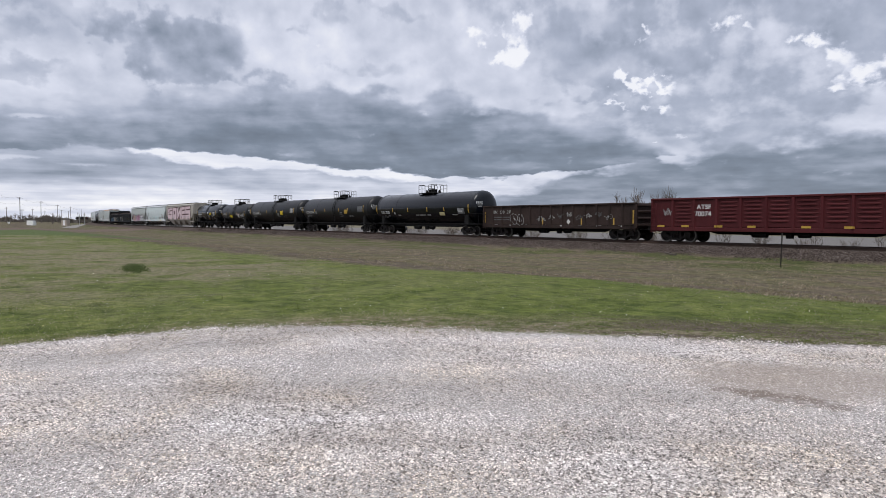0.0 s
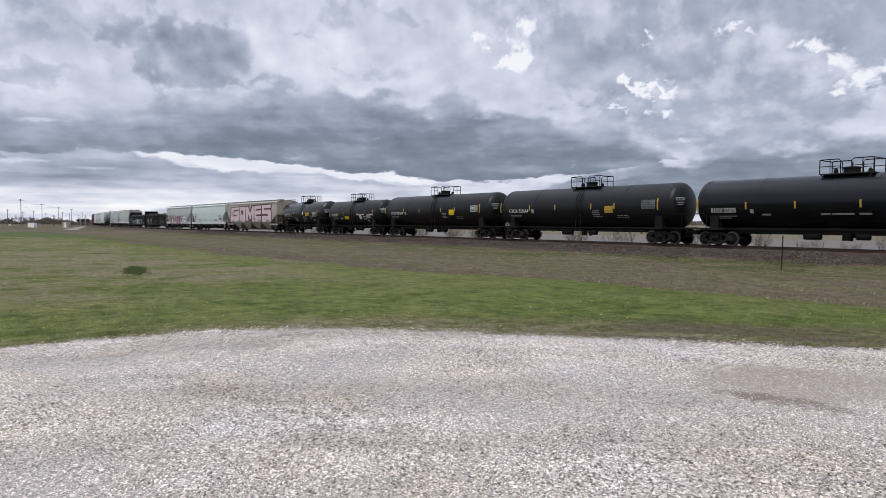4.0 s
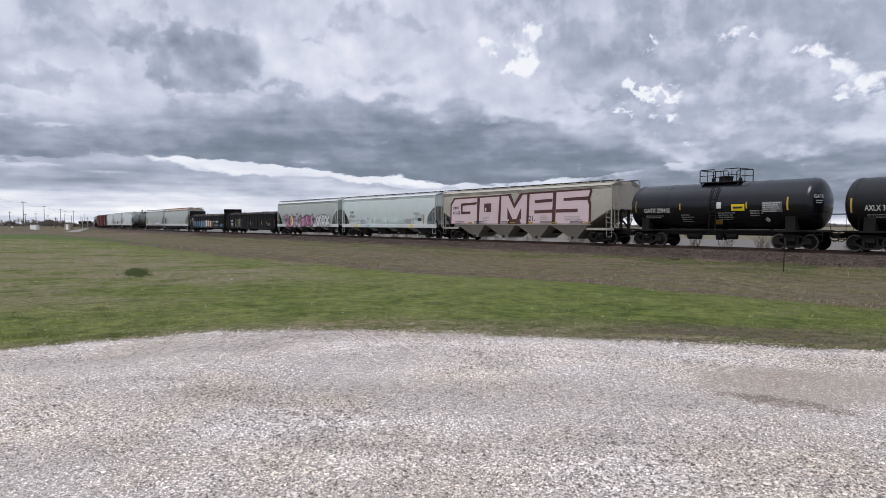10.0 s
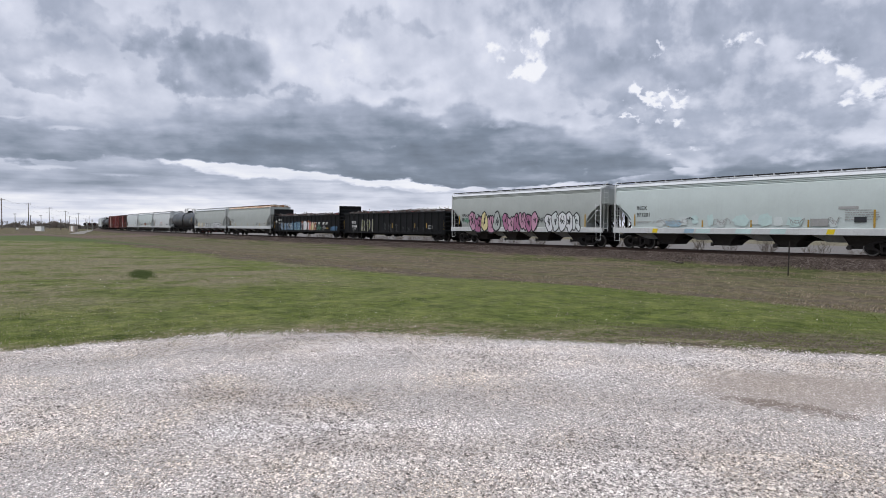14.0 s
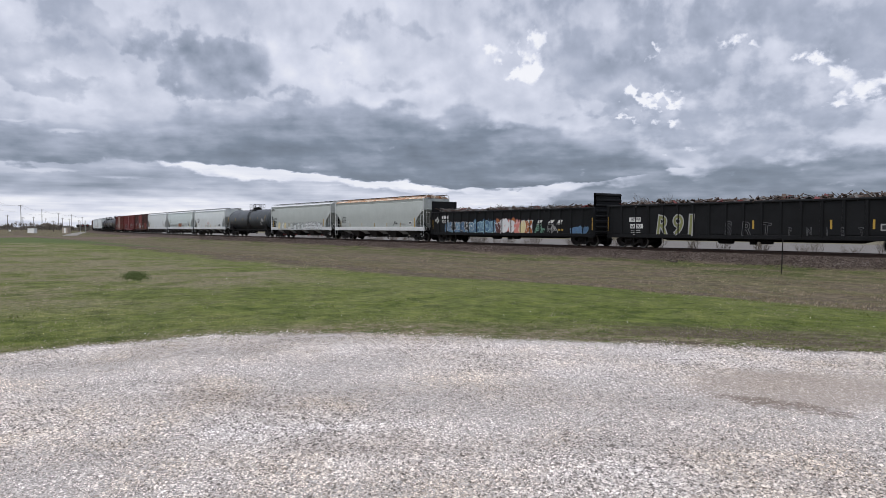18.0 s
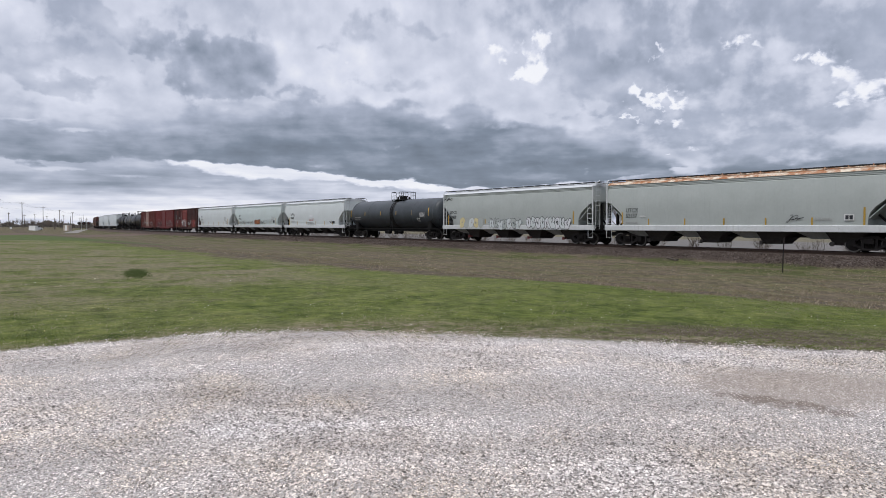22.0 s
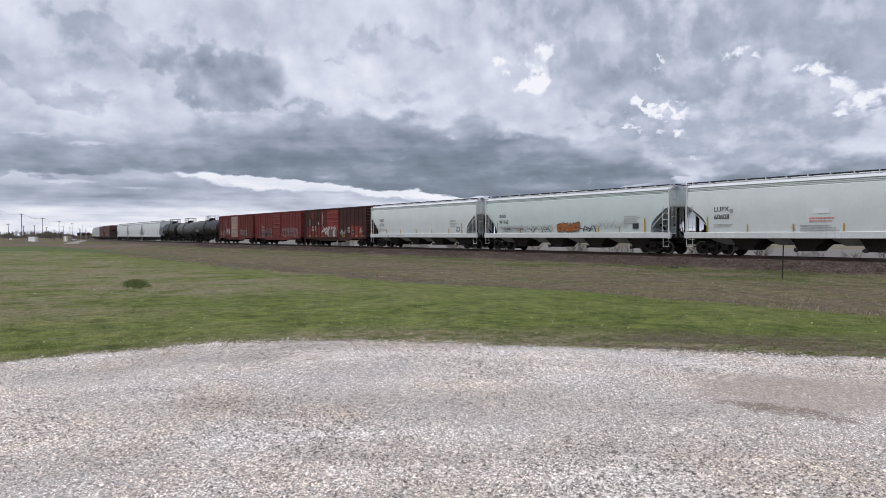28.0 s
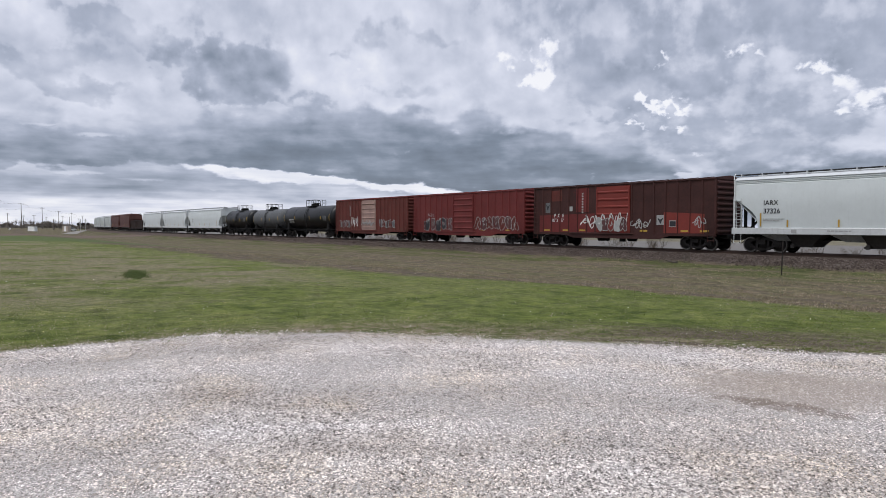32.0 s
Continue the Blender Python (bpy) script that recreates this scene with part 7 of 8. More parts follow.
    for k in (28, 29):
        car, side, half = couple(k, hopper_car("dull brown covered hopper with bare sides", size(k), "hopper_brown", "hopper_brown", "hopper_brown", "bay_dark"))
        hopper_marks(side, (-5.5, -2.5, 0.5, 3.5), 1.72)
    for k in (30, 31, 32, 33):
        car, side, half = couple(k, hopper_car("pale grey covered hopper far back in the train", size(k), "hopper_grey", "sill_white", "roof_white", "bay_dark"))
        hopper_marks(side, (-5.5, -2.5, 0.5, 3.5), 1.72)


build_train()


# ---- loose stones, grass and litter ----
def scatter_mesh(name, verts, faces, mat, label, category, kind="stuff"):
    me = bpy.data.meshes.new(name)
    nv, nf, k = len(verts), len(faces), faces.shape[1]
    me.vertices.add(nv)
    me.vertices.foreach_set("co", verts.astype(np.float32).ravel())
    me.loops.add(nf * k)
    me.loops.foreach_set("vertex_index", faces.astype(np.int32).ravel())
    me.polygons.add(nf)
    me.polygons.foreach_set("loop_start", np.arange(0, nf * k, k, dtype=np.int32))
    me.update(calc_edges=True)
    me.materials.append(mat)
    return tagged(new(name, me), label, category, kind=kind)


def island_material(name, stops, rough=0.9, spec=0.2, passes=0.0):
    """Each loose piece takes its own tone from the ramp."""
    m = bpy.data.materials.new(name)
    m.use_nodes = True
    g = Nodes(m.node_tree)
    geo = g.n("ShaderNodeNewGeometry")
    tc = g.n("ShaderNodeTexCoord")
    n = g.noise(tc.outputs["Object"], 60.0, 3, 0.6)
    patch = g.noise(tc.outputs["Object"], 0.7, 4, 0.6)
    v = g.math("ADD", geo.outputs["Random Per Island"], g.math("MULTIPLY", g.math("SUBTRACT", n, 0.5), 0.35))
    v = g.math("ADD", v, g.math("MULTIPLY", g.math("SUBTRACT", patch, 0.5), 0.8))
    b = g.n("ShaderNodeBsdfPrincipled")
    g.put(b.inputs["Base Color"], g.ramp(v, stops))
    b.inputs["Roughness"].default_value = rough
    b.inputs["Specular IOR Level"].default_value = spec
    out = g.n("ShaderNodeOutputMaterial")
    if passes:
        # light passes through thin blades
        leaf = g.n("ShaderNodeBsdfTranslucent")
        g.t.links.new(b.inputs["Base Color"].links[0].from_socket, leaf.inputs["Color"])
        both = g.n("ShaderNodeMixShader")
        both.inputs[0].default_value = passes
        g.t.links.new(b.outputs[0], both.inputs[1])
        g.t.links.new(leaf.outputs[0], both.inputs[2])
        g.t.links.new(both.outputs[0], out.inputs[0])
    else:
        g.t.links.new(b.outputs[0], out.inputs[0])
    return m


OCTA = np.array([(1, 0, 0), (-1, 0, 0), (0, 1, 0), (0, -1, 0), (0, 0, 1), (0, 0, -1)], float)
OCTA_F = np.array([(0, 2, 4), (2, 1, 4), (1, 3, 4), (3, 0, 4), (2, 0, 5), (1, 2, 5), (3, 1, 5), (0, 3, 5)])


def stones(pos, size, rng, flat=0.6):
    """Angular stones: skewed octahedra, every one its own shape."""
    n = len(pos)
    shape = OCTA[None] * rng.uniform(0.55, 1.25, (n, 6, 1)) + rng.uniform(-0.28, 0.28, (n, 6, 3))
    shape *= size[:, None, None] * np.stack([rng.uniform(0.75, 1.4, n), rng.uniform(0.6, 1.0, n), rng.uniform(0.35, 0.8, n) * flat / 0.6], 1)[:, None, :]
    a = rng.uniform(0, 2 * np.pi, n)
    c, s = np.cos(a)[:, None], np.sin(a)[:, None]
    tilt = rng.uniform(-0.5, 0.5, n)[:, None]
    x, y, z = shape[:, :, 0], shape[:, :, 1], shape[:, :, 2]
    x, z = x * np.cos(tilt) - z * np.sin(tilt), x * np.sin(tilt) + z * np.cos(tilt)
    v = np.stack([x * c - y * s, x * s + y * c, z], 2) + pos[:, None, :]
    f = OCTA_F[None] + (np.arange(n) * 6)[:, None, None]
    return v.reshape(-1, 3), f.reshape(-1, 3)


def view_to_plan(lat, depth):
    return 0.6 * lat - 0.8 * depth, 0.8 * lat + 0.6 * depth


def lot_rim(lat):
    l1 = lat + 1.2
    return 9.75 - 0.085 * np.minimum(l1, 0.0) ** 2 - 0.25 * np.maximum(l1, 0.0)


def gravel_material():
    """Limestone chips: every stone its own tone, with drifts of warmer and cooler stone."""
    m = bpy.data.materials.new("crushed_limestone")
    m.use_nodes = True
    g = Nodes(m.node_tree)
    geo = g.n("ShaderNodeNewGeometry")
    p = g.n("ShaderNodeTexCoord").outputs["Object"]
    grain = g.math("SUBTRACT", g.noise(p, 160.0, 3, 0.6), 0.5)
    patch = g.math("SUBTRACT", g.noise(p, 1.1, 5, 0.6), 0.5)
    v = g.math("ADD", geo.outputs["Random Per Island"], g.math("ADD", g.math("MULTIPLY", grain, 0.3), g.math("MULTIPLY", patch, 0.55)))
    col = g.ramp(v, [(0.0, (0.1, 0.092, 0.086)), (0.25, (0.27, 0.25, 0.236)), (0.5, (0.5, 0.468, 0.446)), (0.8, (0.7, 0.668, 0.644)), (1.0, (0.9, 0.875, 0.85))])
    hue = g.noise(p, 0.8, 4, 0.6)
    tint = g.ramp(hue, [(0.32, (1.0, 0.985, 0.985)), (0.5, (1.03, 0.985, 0.955)), (0.66, (1.07, 0.985, 0.88))])
    col = g.mix(1.0, col, tint, "MULTIPLY")
    x, y, z = g.sep(p)
    lat = g.math("ADD", g.math("MULTIPLY", x, 0.6), g.math("MULTIPLY", y, 0.8))
    depth = g.math("ADD", g.math("MULTIPLY", x, -0.8), g.math("MULTIPLY", y, 0.6))
    e1 = g.math("DIVIDE", g.math("SUBTRACT", lat, 3.4), 1.2)
    e2 = g.math("DIVIDE", g.math("SUBTRACT", depth, 6.4), 0.85)
    # wheel tracks and drifts: broad bands of paler and dirtier stone
    wheel = g.noise(g.vec("MULTIPLY", g.comb(lat, g.math("ADD", depth, g.math("MULTIPLY", g.math("MULTIPLY", lat, lat), 0.05)), 0.0), (0.22, 1.0, 1.0)), 0.9, 5, 0.55)
    col = g.mix(1.0, col, g.ramp(wheel, [(0.36, (0.76, 0.74, 0.72)), (0.48, (0.98, 0.97, 0.955)), (0.6, (1.12, 1.12, 1.13))]), "MULTIPLY")
    muddy = g.step(g.math("ADD", g.math("ADD", g.math("MULTIPLY", e1, e1), g.math("MULTIPLY", e2, e2)), g.math("MULTIPLY", patch, 2.5)), 1.5, 0.2)
    col = g.mix(g.math("MULTIPLY", muddy, 0.6), col, (0.34, 0.285, 0.24, 1))
    b = g.n("ShaderNodeBsdfPrincipled")
    g.put(b.inputs["Base Color"], col)
    b.inputs["Roughness"].default_value = 0.9
    b.inputs["Specular IOR Level"].default_value = 0.25
    out = g.n("ShaderNodeOutputMaterial")
    g.t.links.new(b.outputs[0], out.inputs[0])
    return m


def hollow(lat, depth):
    """The muddy slit (below 1 inside) and the worn brown patch round it."""
    u, v = lat - 2.95, depth - 5.82
    along, across = 0.8 * u - 0.6 * v, 0.6 * u + 0.8 * v
    slit = (along / 0.62) ** 2 + (across / 0.17) ** 2
    worn = ((lat - 3.4) / 1.05) ** 2 + ((depth - 6.4) / 0.75) ** 2
    return slit, worn


def build_gravel():
    rng = np.random.default_rng(11)
    # a fan ahead of the viewer, thicker and finer close by
    n = 440000
    u = rng.random(n)
    depth = (3.0 ** 1.3 + u * (10.3 ** 1.3 - 3.0 ** 1.3)) ** (1 / 1.3)
    lat = rng.uniform(-0.74, 0.74, n) * (depth + 0.4)
    wob = 0.1 * np.sin(lat * 1.9 + 1) + 0.07 * np.sin(lat * 5.1) + 0.05 * np.sin(lat * 13.0) + rng.normal(0, 0.16, n)
    wob += np.abs(rng.normal(0, 1, n)) ** 4 * 0.01 * (rng.random(n) < 0.3)
    keep = depth < lot_rim(lat) + wob
    slit, worn = hollow(lat, depth)
    keep &= (slit > 0.8 + rng.normal(0, 0.6, n)) | (rng.random(n) < 0.45)
    keep &= (worn > 1.0 + rng.normal(0, 0.5, n)) | (rng.random(n) < 0.5)
    # compacted patches between drifts of loose stone
    band = np.sin(depth * 1.7 + 0.8 * np.sin(lat * 0.9) + 0.4 * lat) + 0.7 * np.sin(lat * 2.3 + 0.9 * depth + 1.1 * np.sin(depth * 2.1))
    keep &= rng.random(n) < 0.86 + 0.16 * band
    lat, depth, band = lat[keep], depth[keep], band[keep]
    # looser cover over the rest of the lot, beside and behind
    m = 60000
    far = 11.0 * rng.random(m) ** 0.5
    turn = rng.uniform(0, 2 * np.pi, m)
    lat2, depth2 = far * np.sin(turn), far * np.cos(turn)
    out = (depth2 < 3.0) | (np.abs(lat2) > 0.72 * (depth2 + 0.4))
    out &= depth2 < lot_rim(lat2)
    lat, depth, band = np.concatenate([lat, lat2[out]]), np.concatenate([depth, depth2[out]]), np.concatenate([band, np.full(out.sum(), 5.0)])
    n = len(lat)
    x, y = view_to_plan(lat, depth)
    z = np.array([ground_z(a, b) for a, b in zip(x, y)])
    size = np.minimum((rng.gamma(3.0, 0.0011, n) + 0.0031) * (1.0 + 0.004 * np.abs(depth)) * (1 + 0.12 * band), 0.022)
    # low chips with four faces and a skewed peak
    ring = np.array([(1, 0), (0, 1), (-1, 0), (0, -1)], float)[None] * rng.uniform(0.6, 1.3, (n, 4, 1)) + rng.uniform(-0.3, 0.3, (n, 4, 2))
    ring *= size[:, None, None] * np.array([1.25, 0.9])
    a = rng.uniform(0, 2 * np.pi, n)
    c, s = np.cos(a)[:, None], np.sin(a)[:, None]
    rx, ry = ring[:, :, 0] * c - ring[:, :, 1] * s, ring[:, :, 0] * s + ring[:, :, 1] * c
    rz = rng.uniform(-0.1, 0.75, (n, 4)) * size[:, None]
    foot = np.stack([rx + x[:, None], ry + y[:, None], rz + z[:, None]], 2)
    peak = np.stack([x + rng.uniform(-0.5, 0.5, n) * size, y + rng.uniform(-0.5, 0.5, n) * size, z + size * rng.uniform(0.7, 1.35, n)], 1)
    v = np.concatenate([foot, peak[:, None, :]], 1).reshape(-1, 3)
    f = (np.array([(0, 1, 4), (1, 2, 4), (2, 3, 4), (3, 0, 4)])[None] + (np.arange(n) * 5)[:, None, None]).reshape(-1, 3)
    scatter_mesh("gravel", v, f, gravel_material(), "loose pale crushed limestone gravel covering the lot", "gravel")


def build_ballast():
    rng = np.random.default_rng(5)
    n = 48000
    s = -14 - 110 * rng.random(n) ** 1.7
    x = s + rng.uniform(-2, 2, n)
    q = rng.uniform(35.2, 39.3, n)
    keep = q > 35.9 + rng.normal(0, 0.4, n)
    x, q = x[keep], q[keep]
    y = q + np.array([bend(a) for a in x])
    z = np.array([ground_z(a, b) for a, b in zip(x, y)])
    size = rng.uniform(0.02, 0.055, len(x))
    v, f = stones(np.stack([x, y, z + size * 0.3], 1), size, rng, 0.8)
    mat = island_material("ballast_stone", [(0.0, (0.0273, 0.0209, 0.0173)), (0.4, (0.0681, 0.0522, 0.0437)), (0.75, (0.104, 0.0821, 0.0701)), (1.0, (0.196, 0.17, 0.151))], 0.95, 0.05)
    scatter_mesh("ballast", v, f, mat, "grey-brown crushed stone ballast on the track shoulder", "ballast")


def blades(x, y, rng, height, width, lean=0.5):
    n = len(x)
    z = np.array([ground_z(a, b) for a, b in zip(x, y)])
    a = rng.uniform(0, 2 * np.pi, n)
    w = width * rng.uniform(0.6, 1.4, n)
    h = height * rng.uniform(0.5, 1.5, n)
    d = rng.uniform(0, 2 * np.pi, n)
    lx, ly = np.cos(d) * h * lean * rng.random(n), np.sin(d) * h * lean * rng.random(n)
    p0 = np.stack([x - np.cos(a) * w, y - np.sin(a) * w, z - 0.01], 1)
    p1 = np.stack([x + np.cos(a) * w, y + np.sin(a) * w, z - 0.01], 1)
    p2 = np.stack([x + lx, y + ly, z + h], 1)
    v = np.stack([p0, p1, p2], 1).reshape(-1, 3)
    f = np.arange(n * 3).reshape(-1, 3)
    return v, f


def build_grass():
    rng = np.random.default_rng(21)
    n = 260000
    depth = 8.3 + 42 * rng.random(n) ** 1.6
    lat = rng.uniform(-0.72, 0.72, n) * depth
    x, y = view_to_plan(lat, depth)
    q = y
    clump = np.array([noise.noise((a * 0.8, b * 0.8, 2.0)) + 0.5 * noise.noise((a * 2.6, b * 2.6, 7.0)) for a, b in zip(x, y)])
    rim = lot_rim(lat) + 0.25 * np.sin(lat * 2.3) + rng.normal(0, 0.25, n)
    dry = np.array([noise.noise((a * 0.16, b * 0.16, 5.0)) for a, b in zip(x, y)]) * 1.5
    ok = (depth > rim) & (q < 36.0 + rng.normal(0, 0.4, n)) & (clump > -0.35 + rng.normal(0, 0.2, n))
    right = np.clip((x + 22) / 14, 0, 1)
    lawn = ok & (q < 11.6 + 5.2 * right + dry + rng.normal(0, 0.7, n))
    bank = ok & ~lawn
    green = island_material("grass_green", [(0.0, (0.0891, 0.114, 0.026)), (0.4, (0.144, 0.174, 0.0433)), (0.75, (0.198, 0.213, 0.0723)), (1.0, (0.396, 0.339, 0.289))], 0.8, 0.05, 0.5)
    straw = island_material("grass_dead", [(0.0, (0.134, 0.103, 0.0746)), (0.3, (0.26, 0.208, 0.144)), (0.5, (0.208, 0.208, 0.08)), (0.72, (0.343, 0.279, 0.196)), (1.0, (0.573, 0.475, 0.362))], 0.85, 0.05, 0.5)
    lawn &= rng.random(n) < 0.5
    v, f = blades(x[lawn], y[lawn], rng, 0.016, 0.009, 3.0)
    scatter_mesh("lawn_grass", v, f, green, "short green spring grass with straw-coloured blades", "grass")
    bank &= (clump > 0.12 + rng.normal(0, 0.2, n)) & (rng.random(n) < 0.95)
    v, f = blades(x[bank], y[bank], rng, 0.05, 0.009, 1.9)
    m = 2600
    td = 21.5 + rng.normal(0, 0.85, m)
    tx, ty = view_to_plan(-0.458 * td + rng.normal(0, 0.17, m), td)
    tv, tf = blades(tx, ty, rng, 0.032, 0.02, 3.2)
    dark = island_material("grass_tuft", [(0.0, (0.06, 0.0863, 0.0264)), (0.6, (0.0938, 0.124, 0.042)), (1.0, (0.143, 0.165, 0.072))], 0.85, 0.15, 0.5)
    scatter_mesh("grass_tuft", tv, tf, dark, "darker clump of taller grass in the lawn", "grass")
    scatter_mesh("bank_grass", v, f, straw, "dead brown grass and weeds on the bank", "grass")


def build_flowers():
    """White specks of clover and bits of stone in the lawn."""
    rng = np.random.default_rng(9)
    n = 130
    depth = 9.5 + 14 * rng.random(n) ** 1.5
    lat = rng.uniform(-0.68, 0.68, n) * depth
    keep = depth > lot_rim(lat) + 0.2
    x, y = view_to_plan(lat[keep], depth[keep])
    z = np.array([ground_z(a, b) for a, b in zip(x, y)]) + 0.04
    size = rng.uniform(0.007, 0.016, len(x))
    v, f = stones(np.stack([x, y, z], 1), size, rng)
    mat = island_material("petals", [(0.0, (0.5, 0.48, 0.4)), (0.6, (0.75, 0.75, 0.7)), (1.0, (0.7, 0.62, 0.2))], 0.7)
    scatter_mesh("clover_flowers", v, f, mat, "tiny white and yellow flowers dotted over the lawn", "flowers")


build_gravel()
build_ballast()
build_grass()
build_flowers()


# ---- things beside and beyond the line ----
def plan(px, depth):
    """Plan position from the sideways slope of the sight line and the depth ahead."""
    return view_to_plan(px * depth, depth)


def grow(rnd, b, start, direction, length, radius, level, twigs):
    """One limb and its forks, bare of leaves."""
    p = Vector(start)
    d = Vector(direction).normalized()
    pts = [p.copy()]
    n = 3
    for k in range(n):
        d = (d + Vector((rnd.uniform(-0.22, 0.22), rnd.uniform(-0.22, 0.22), rnd.uniform(-0.05, 0.16)))).normalized()
        p = p + d * length / n
        pts.append(p.copy())
    (b if level < 2 else twigs).tube(pts, radius, 5 if level < 2 else 3, radius * 0.55)
    if level >= 4:
        return
    forks = rnd.randint(3, 4) if level else rnd.randint(4, 6)
    for k in range(forks):
        base = pts[rnd.randint(1, n)] if level else pts[rnd.choice((2, 3, 3))]
        a = rnd.uniform(0, 6.28)
        out = rnd.uniform(0.5, 1.0)
        nd = (d + Vector((math.cos(a) * out, math.sin(a) * out, rnd.uniform(-0.1, 0.5)))).normalized()
        grow(rnd, b, base, nd, length * rnd.uniform(0.55, 0.8), radius * 0.55, level + 1, twigs)


def make_tree(name, height, seed, label, category, trunk=0.3, levels=0):
    ob = thing(name, label, category)
    rnd = random.Random(seed)
    b, t = Build(), Build()
    if trunk:
        grow(rnd, b, (0, 0, -0.1), (rnd.uniform(-0.1, 0.1), rnd.uniform(-0.1, 0.1), 1), height * 0.42, height * 0.028, 0, t)
    else:
        for k in range(5):
            a = k * 1.26 + rnd.uniform(-0.4, 0.4)
            grow(rnd, b, (0.1 * math.cos(a), 0.1 * math.sin(a), -0.1), (math.cos(a) * 0.6, math.sin(a) * 0.6, 1), height * 0.5, height * 0.014, 1, t)
    part("trunk", b, "bark", ob)
    part("crown", t, "twig", ob, "bare twigs")
    return ob


def build_plants():
    tall = [make_tree("bare_tree", 7.5, s, "bare grey-brown tree beyond the railway line", "tree") for s in (3, 14)]
    low = [make_tree("bare_shrub", 1.9, s, "leafless brown shrub behind the track", "shrub", 0) for s in (5, 6, 9)]
    far = [make_tree("far_tree", 5.0, s, "dark bare tree along the horizon", "tree") for s in (21, 22)]
    rnd = random.Random(8)
    first = {}

    def put(src, x, y, s, group):
        m = Matrix.Translation((x, y, ground_z(x, y) - 0.05)) @ Matrix.Rotation(rnd.uniform(0, 6.28), 4, "Z")
        if src not in first:
            first[src] = True
            ob = src
            ob.matrix_basis = m @ Matrix.Diagonal((s, s, s, 1))
        else:
            ob = copy_thing(src, m)
            ob.scale = (s, s, s)
        ob["group"] = group

    for px, depth, s in ((0.165, 150, 0.75), (0.262, 118, 0.95), (0.28, 121, 0.9), (0.297, 124, 1.15), (0.31, 119, 1.0), (0.325, 118, 1.1), (0.345, 128, 0.95), (0.36, 120, 0.65), (0.40, 130, 0.6), (0.43, 122, 0.62), (0.235, 160, 0.6), (0.5, 140, 0.7)):
        x, y = plan(px, depth)
        put(rnd.choice(tall), x, y, s, "bare trees beyond the line")
    for k in range(52):
        x = -11 - k * 1.8 + rnd.uniform(-1.2, 1.2)
        y = 49.5 + rnd.uniform(-1.5, 3.5)
        put(rnd.choice(low), x, y, rnd.uniform(0.55, 1.05), "leafless shrubs behind the track")
    for k in range(46):
        px = -0.67 + 0.145 * k / 45 + rnd.uniform(-0.004, 0.004)
        depth = rnd.uniform(330, 430)
        x, y = plan(px, depth)
        put(rnd.choice(far), x, y, rnd.uniform(0.5, 0.95), "dark trees on the horizon")


def build_far_hedge():
    """Brush and woods along the horizon, too far to tell apart."""
    rng = np.random.default_rng(3)
    n = 26000
    px = np.where(rng.random(n) < 0.5, rng.uniform(-0.75, -0.48, n), rng.uniform(-0.5, 0.8, n))
    depth = rng.uniform(420, 520, n)
    crown = 2.7 + 0.7 * np.sin(px * 40) + 0.8 * np.sin(px * 97 + 2) + 0.5 * np.sin(px * 211)
    near = px < -0.5
    h = rng.random(n) ** 1.3 * np.maximum(crown, 1.5) * np.where(near, 1.0, 0.75)
    lat = px * depth
    x, y = view_to_plan(lat, depth)
    z = -0.7 + h
    size = rng.uniform(0.3, 0.8, n)
    v, f = stones(np.stack([x, y, z], 1), size, rng, 0.9)
    # distance haze is put into the colour: twig tones lifted and evened
    mat = island_material("hazy_brush", [(0.0, (0.125, 0.112, 0.1)), (0.5, (0.145, 0.13, 0.115)), (1.0, (0.165, 0.15, 0.132))], 0.95, 0.0)
    scatter_mesh("far_woods", v, f, mat, "low dark brushwood along the horizon", "woods")


def build_pole(x, y, height, arms, turn=0.0):
    ob = thing("utility_pole", "weathered wooden utility pole with a crossarm", "utility pole", "utility poles along the road")
    b = Build()
    b.lathe([(0.17, -0.5), (0.15, height * 0.5), (0.11, height)], "z", 8)
    part("shaft", b, "pole_wood", ob)
    for k in range(arms):
        z = height - 0.5 - k * 1.1
        arm = part("crossarm", Build().box(-0.05, 0.05, -1.0, 1.0, z, z + 0.11, 0.02), "pole_wood", ob)
        for yy in (-0.9, -0.35, 0.35, 0.9):
            part("insulator", Build().lathe([(0.05, z + 0.14), (0.07, z + 0.22), (0.04, z + 0.32)], "z", 6, (0, yy, 0)), "letter_grey", arm)
    ob.matrix_basis = pose(x, y, ground_z(x, y), 0, 0, turn)
    return ob


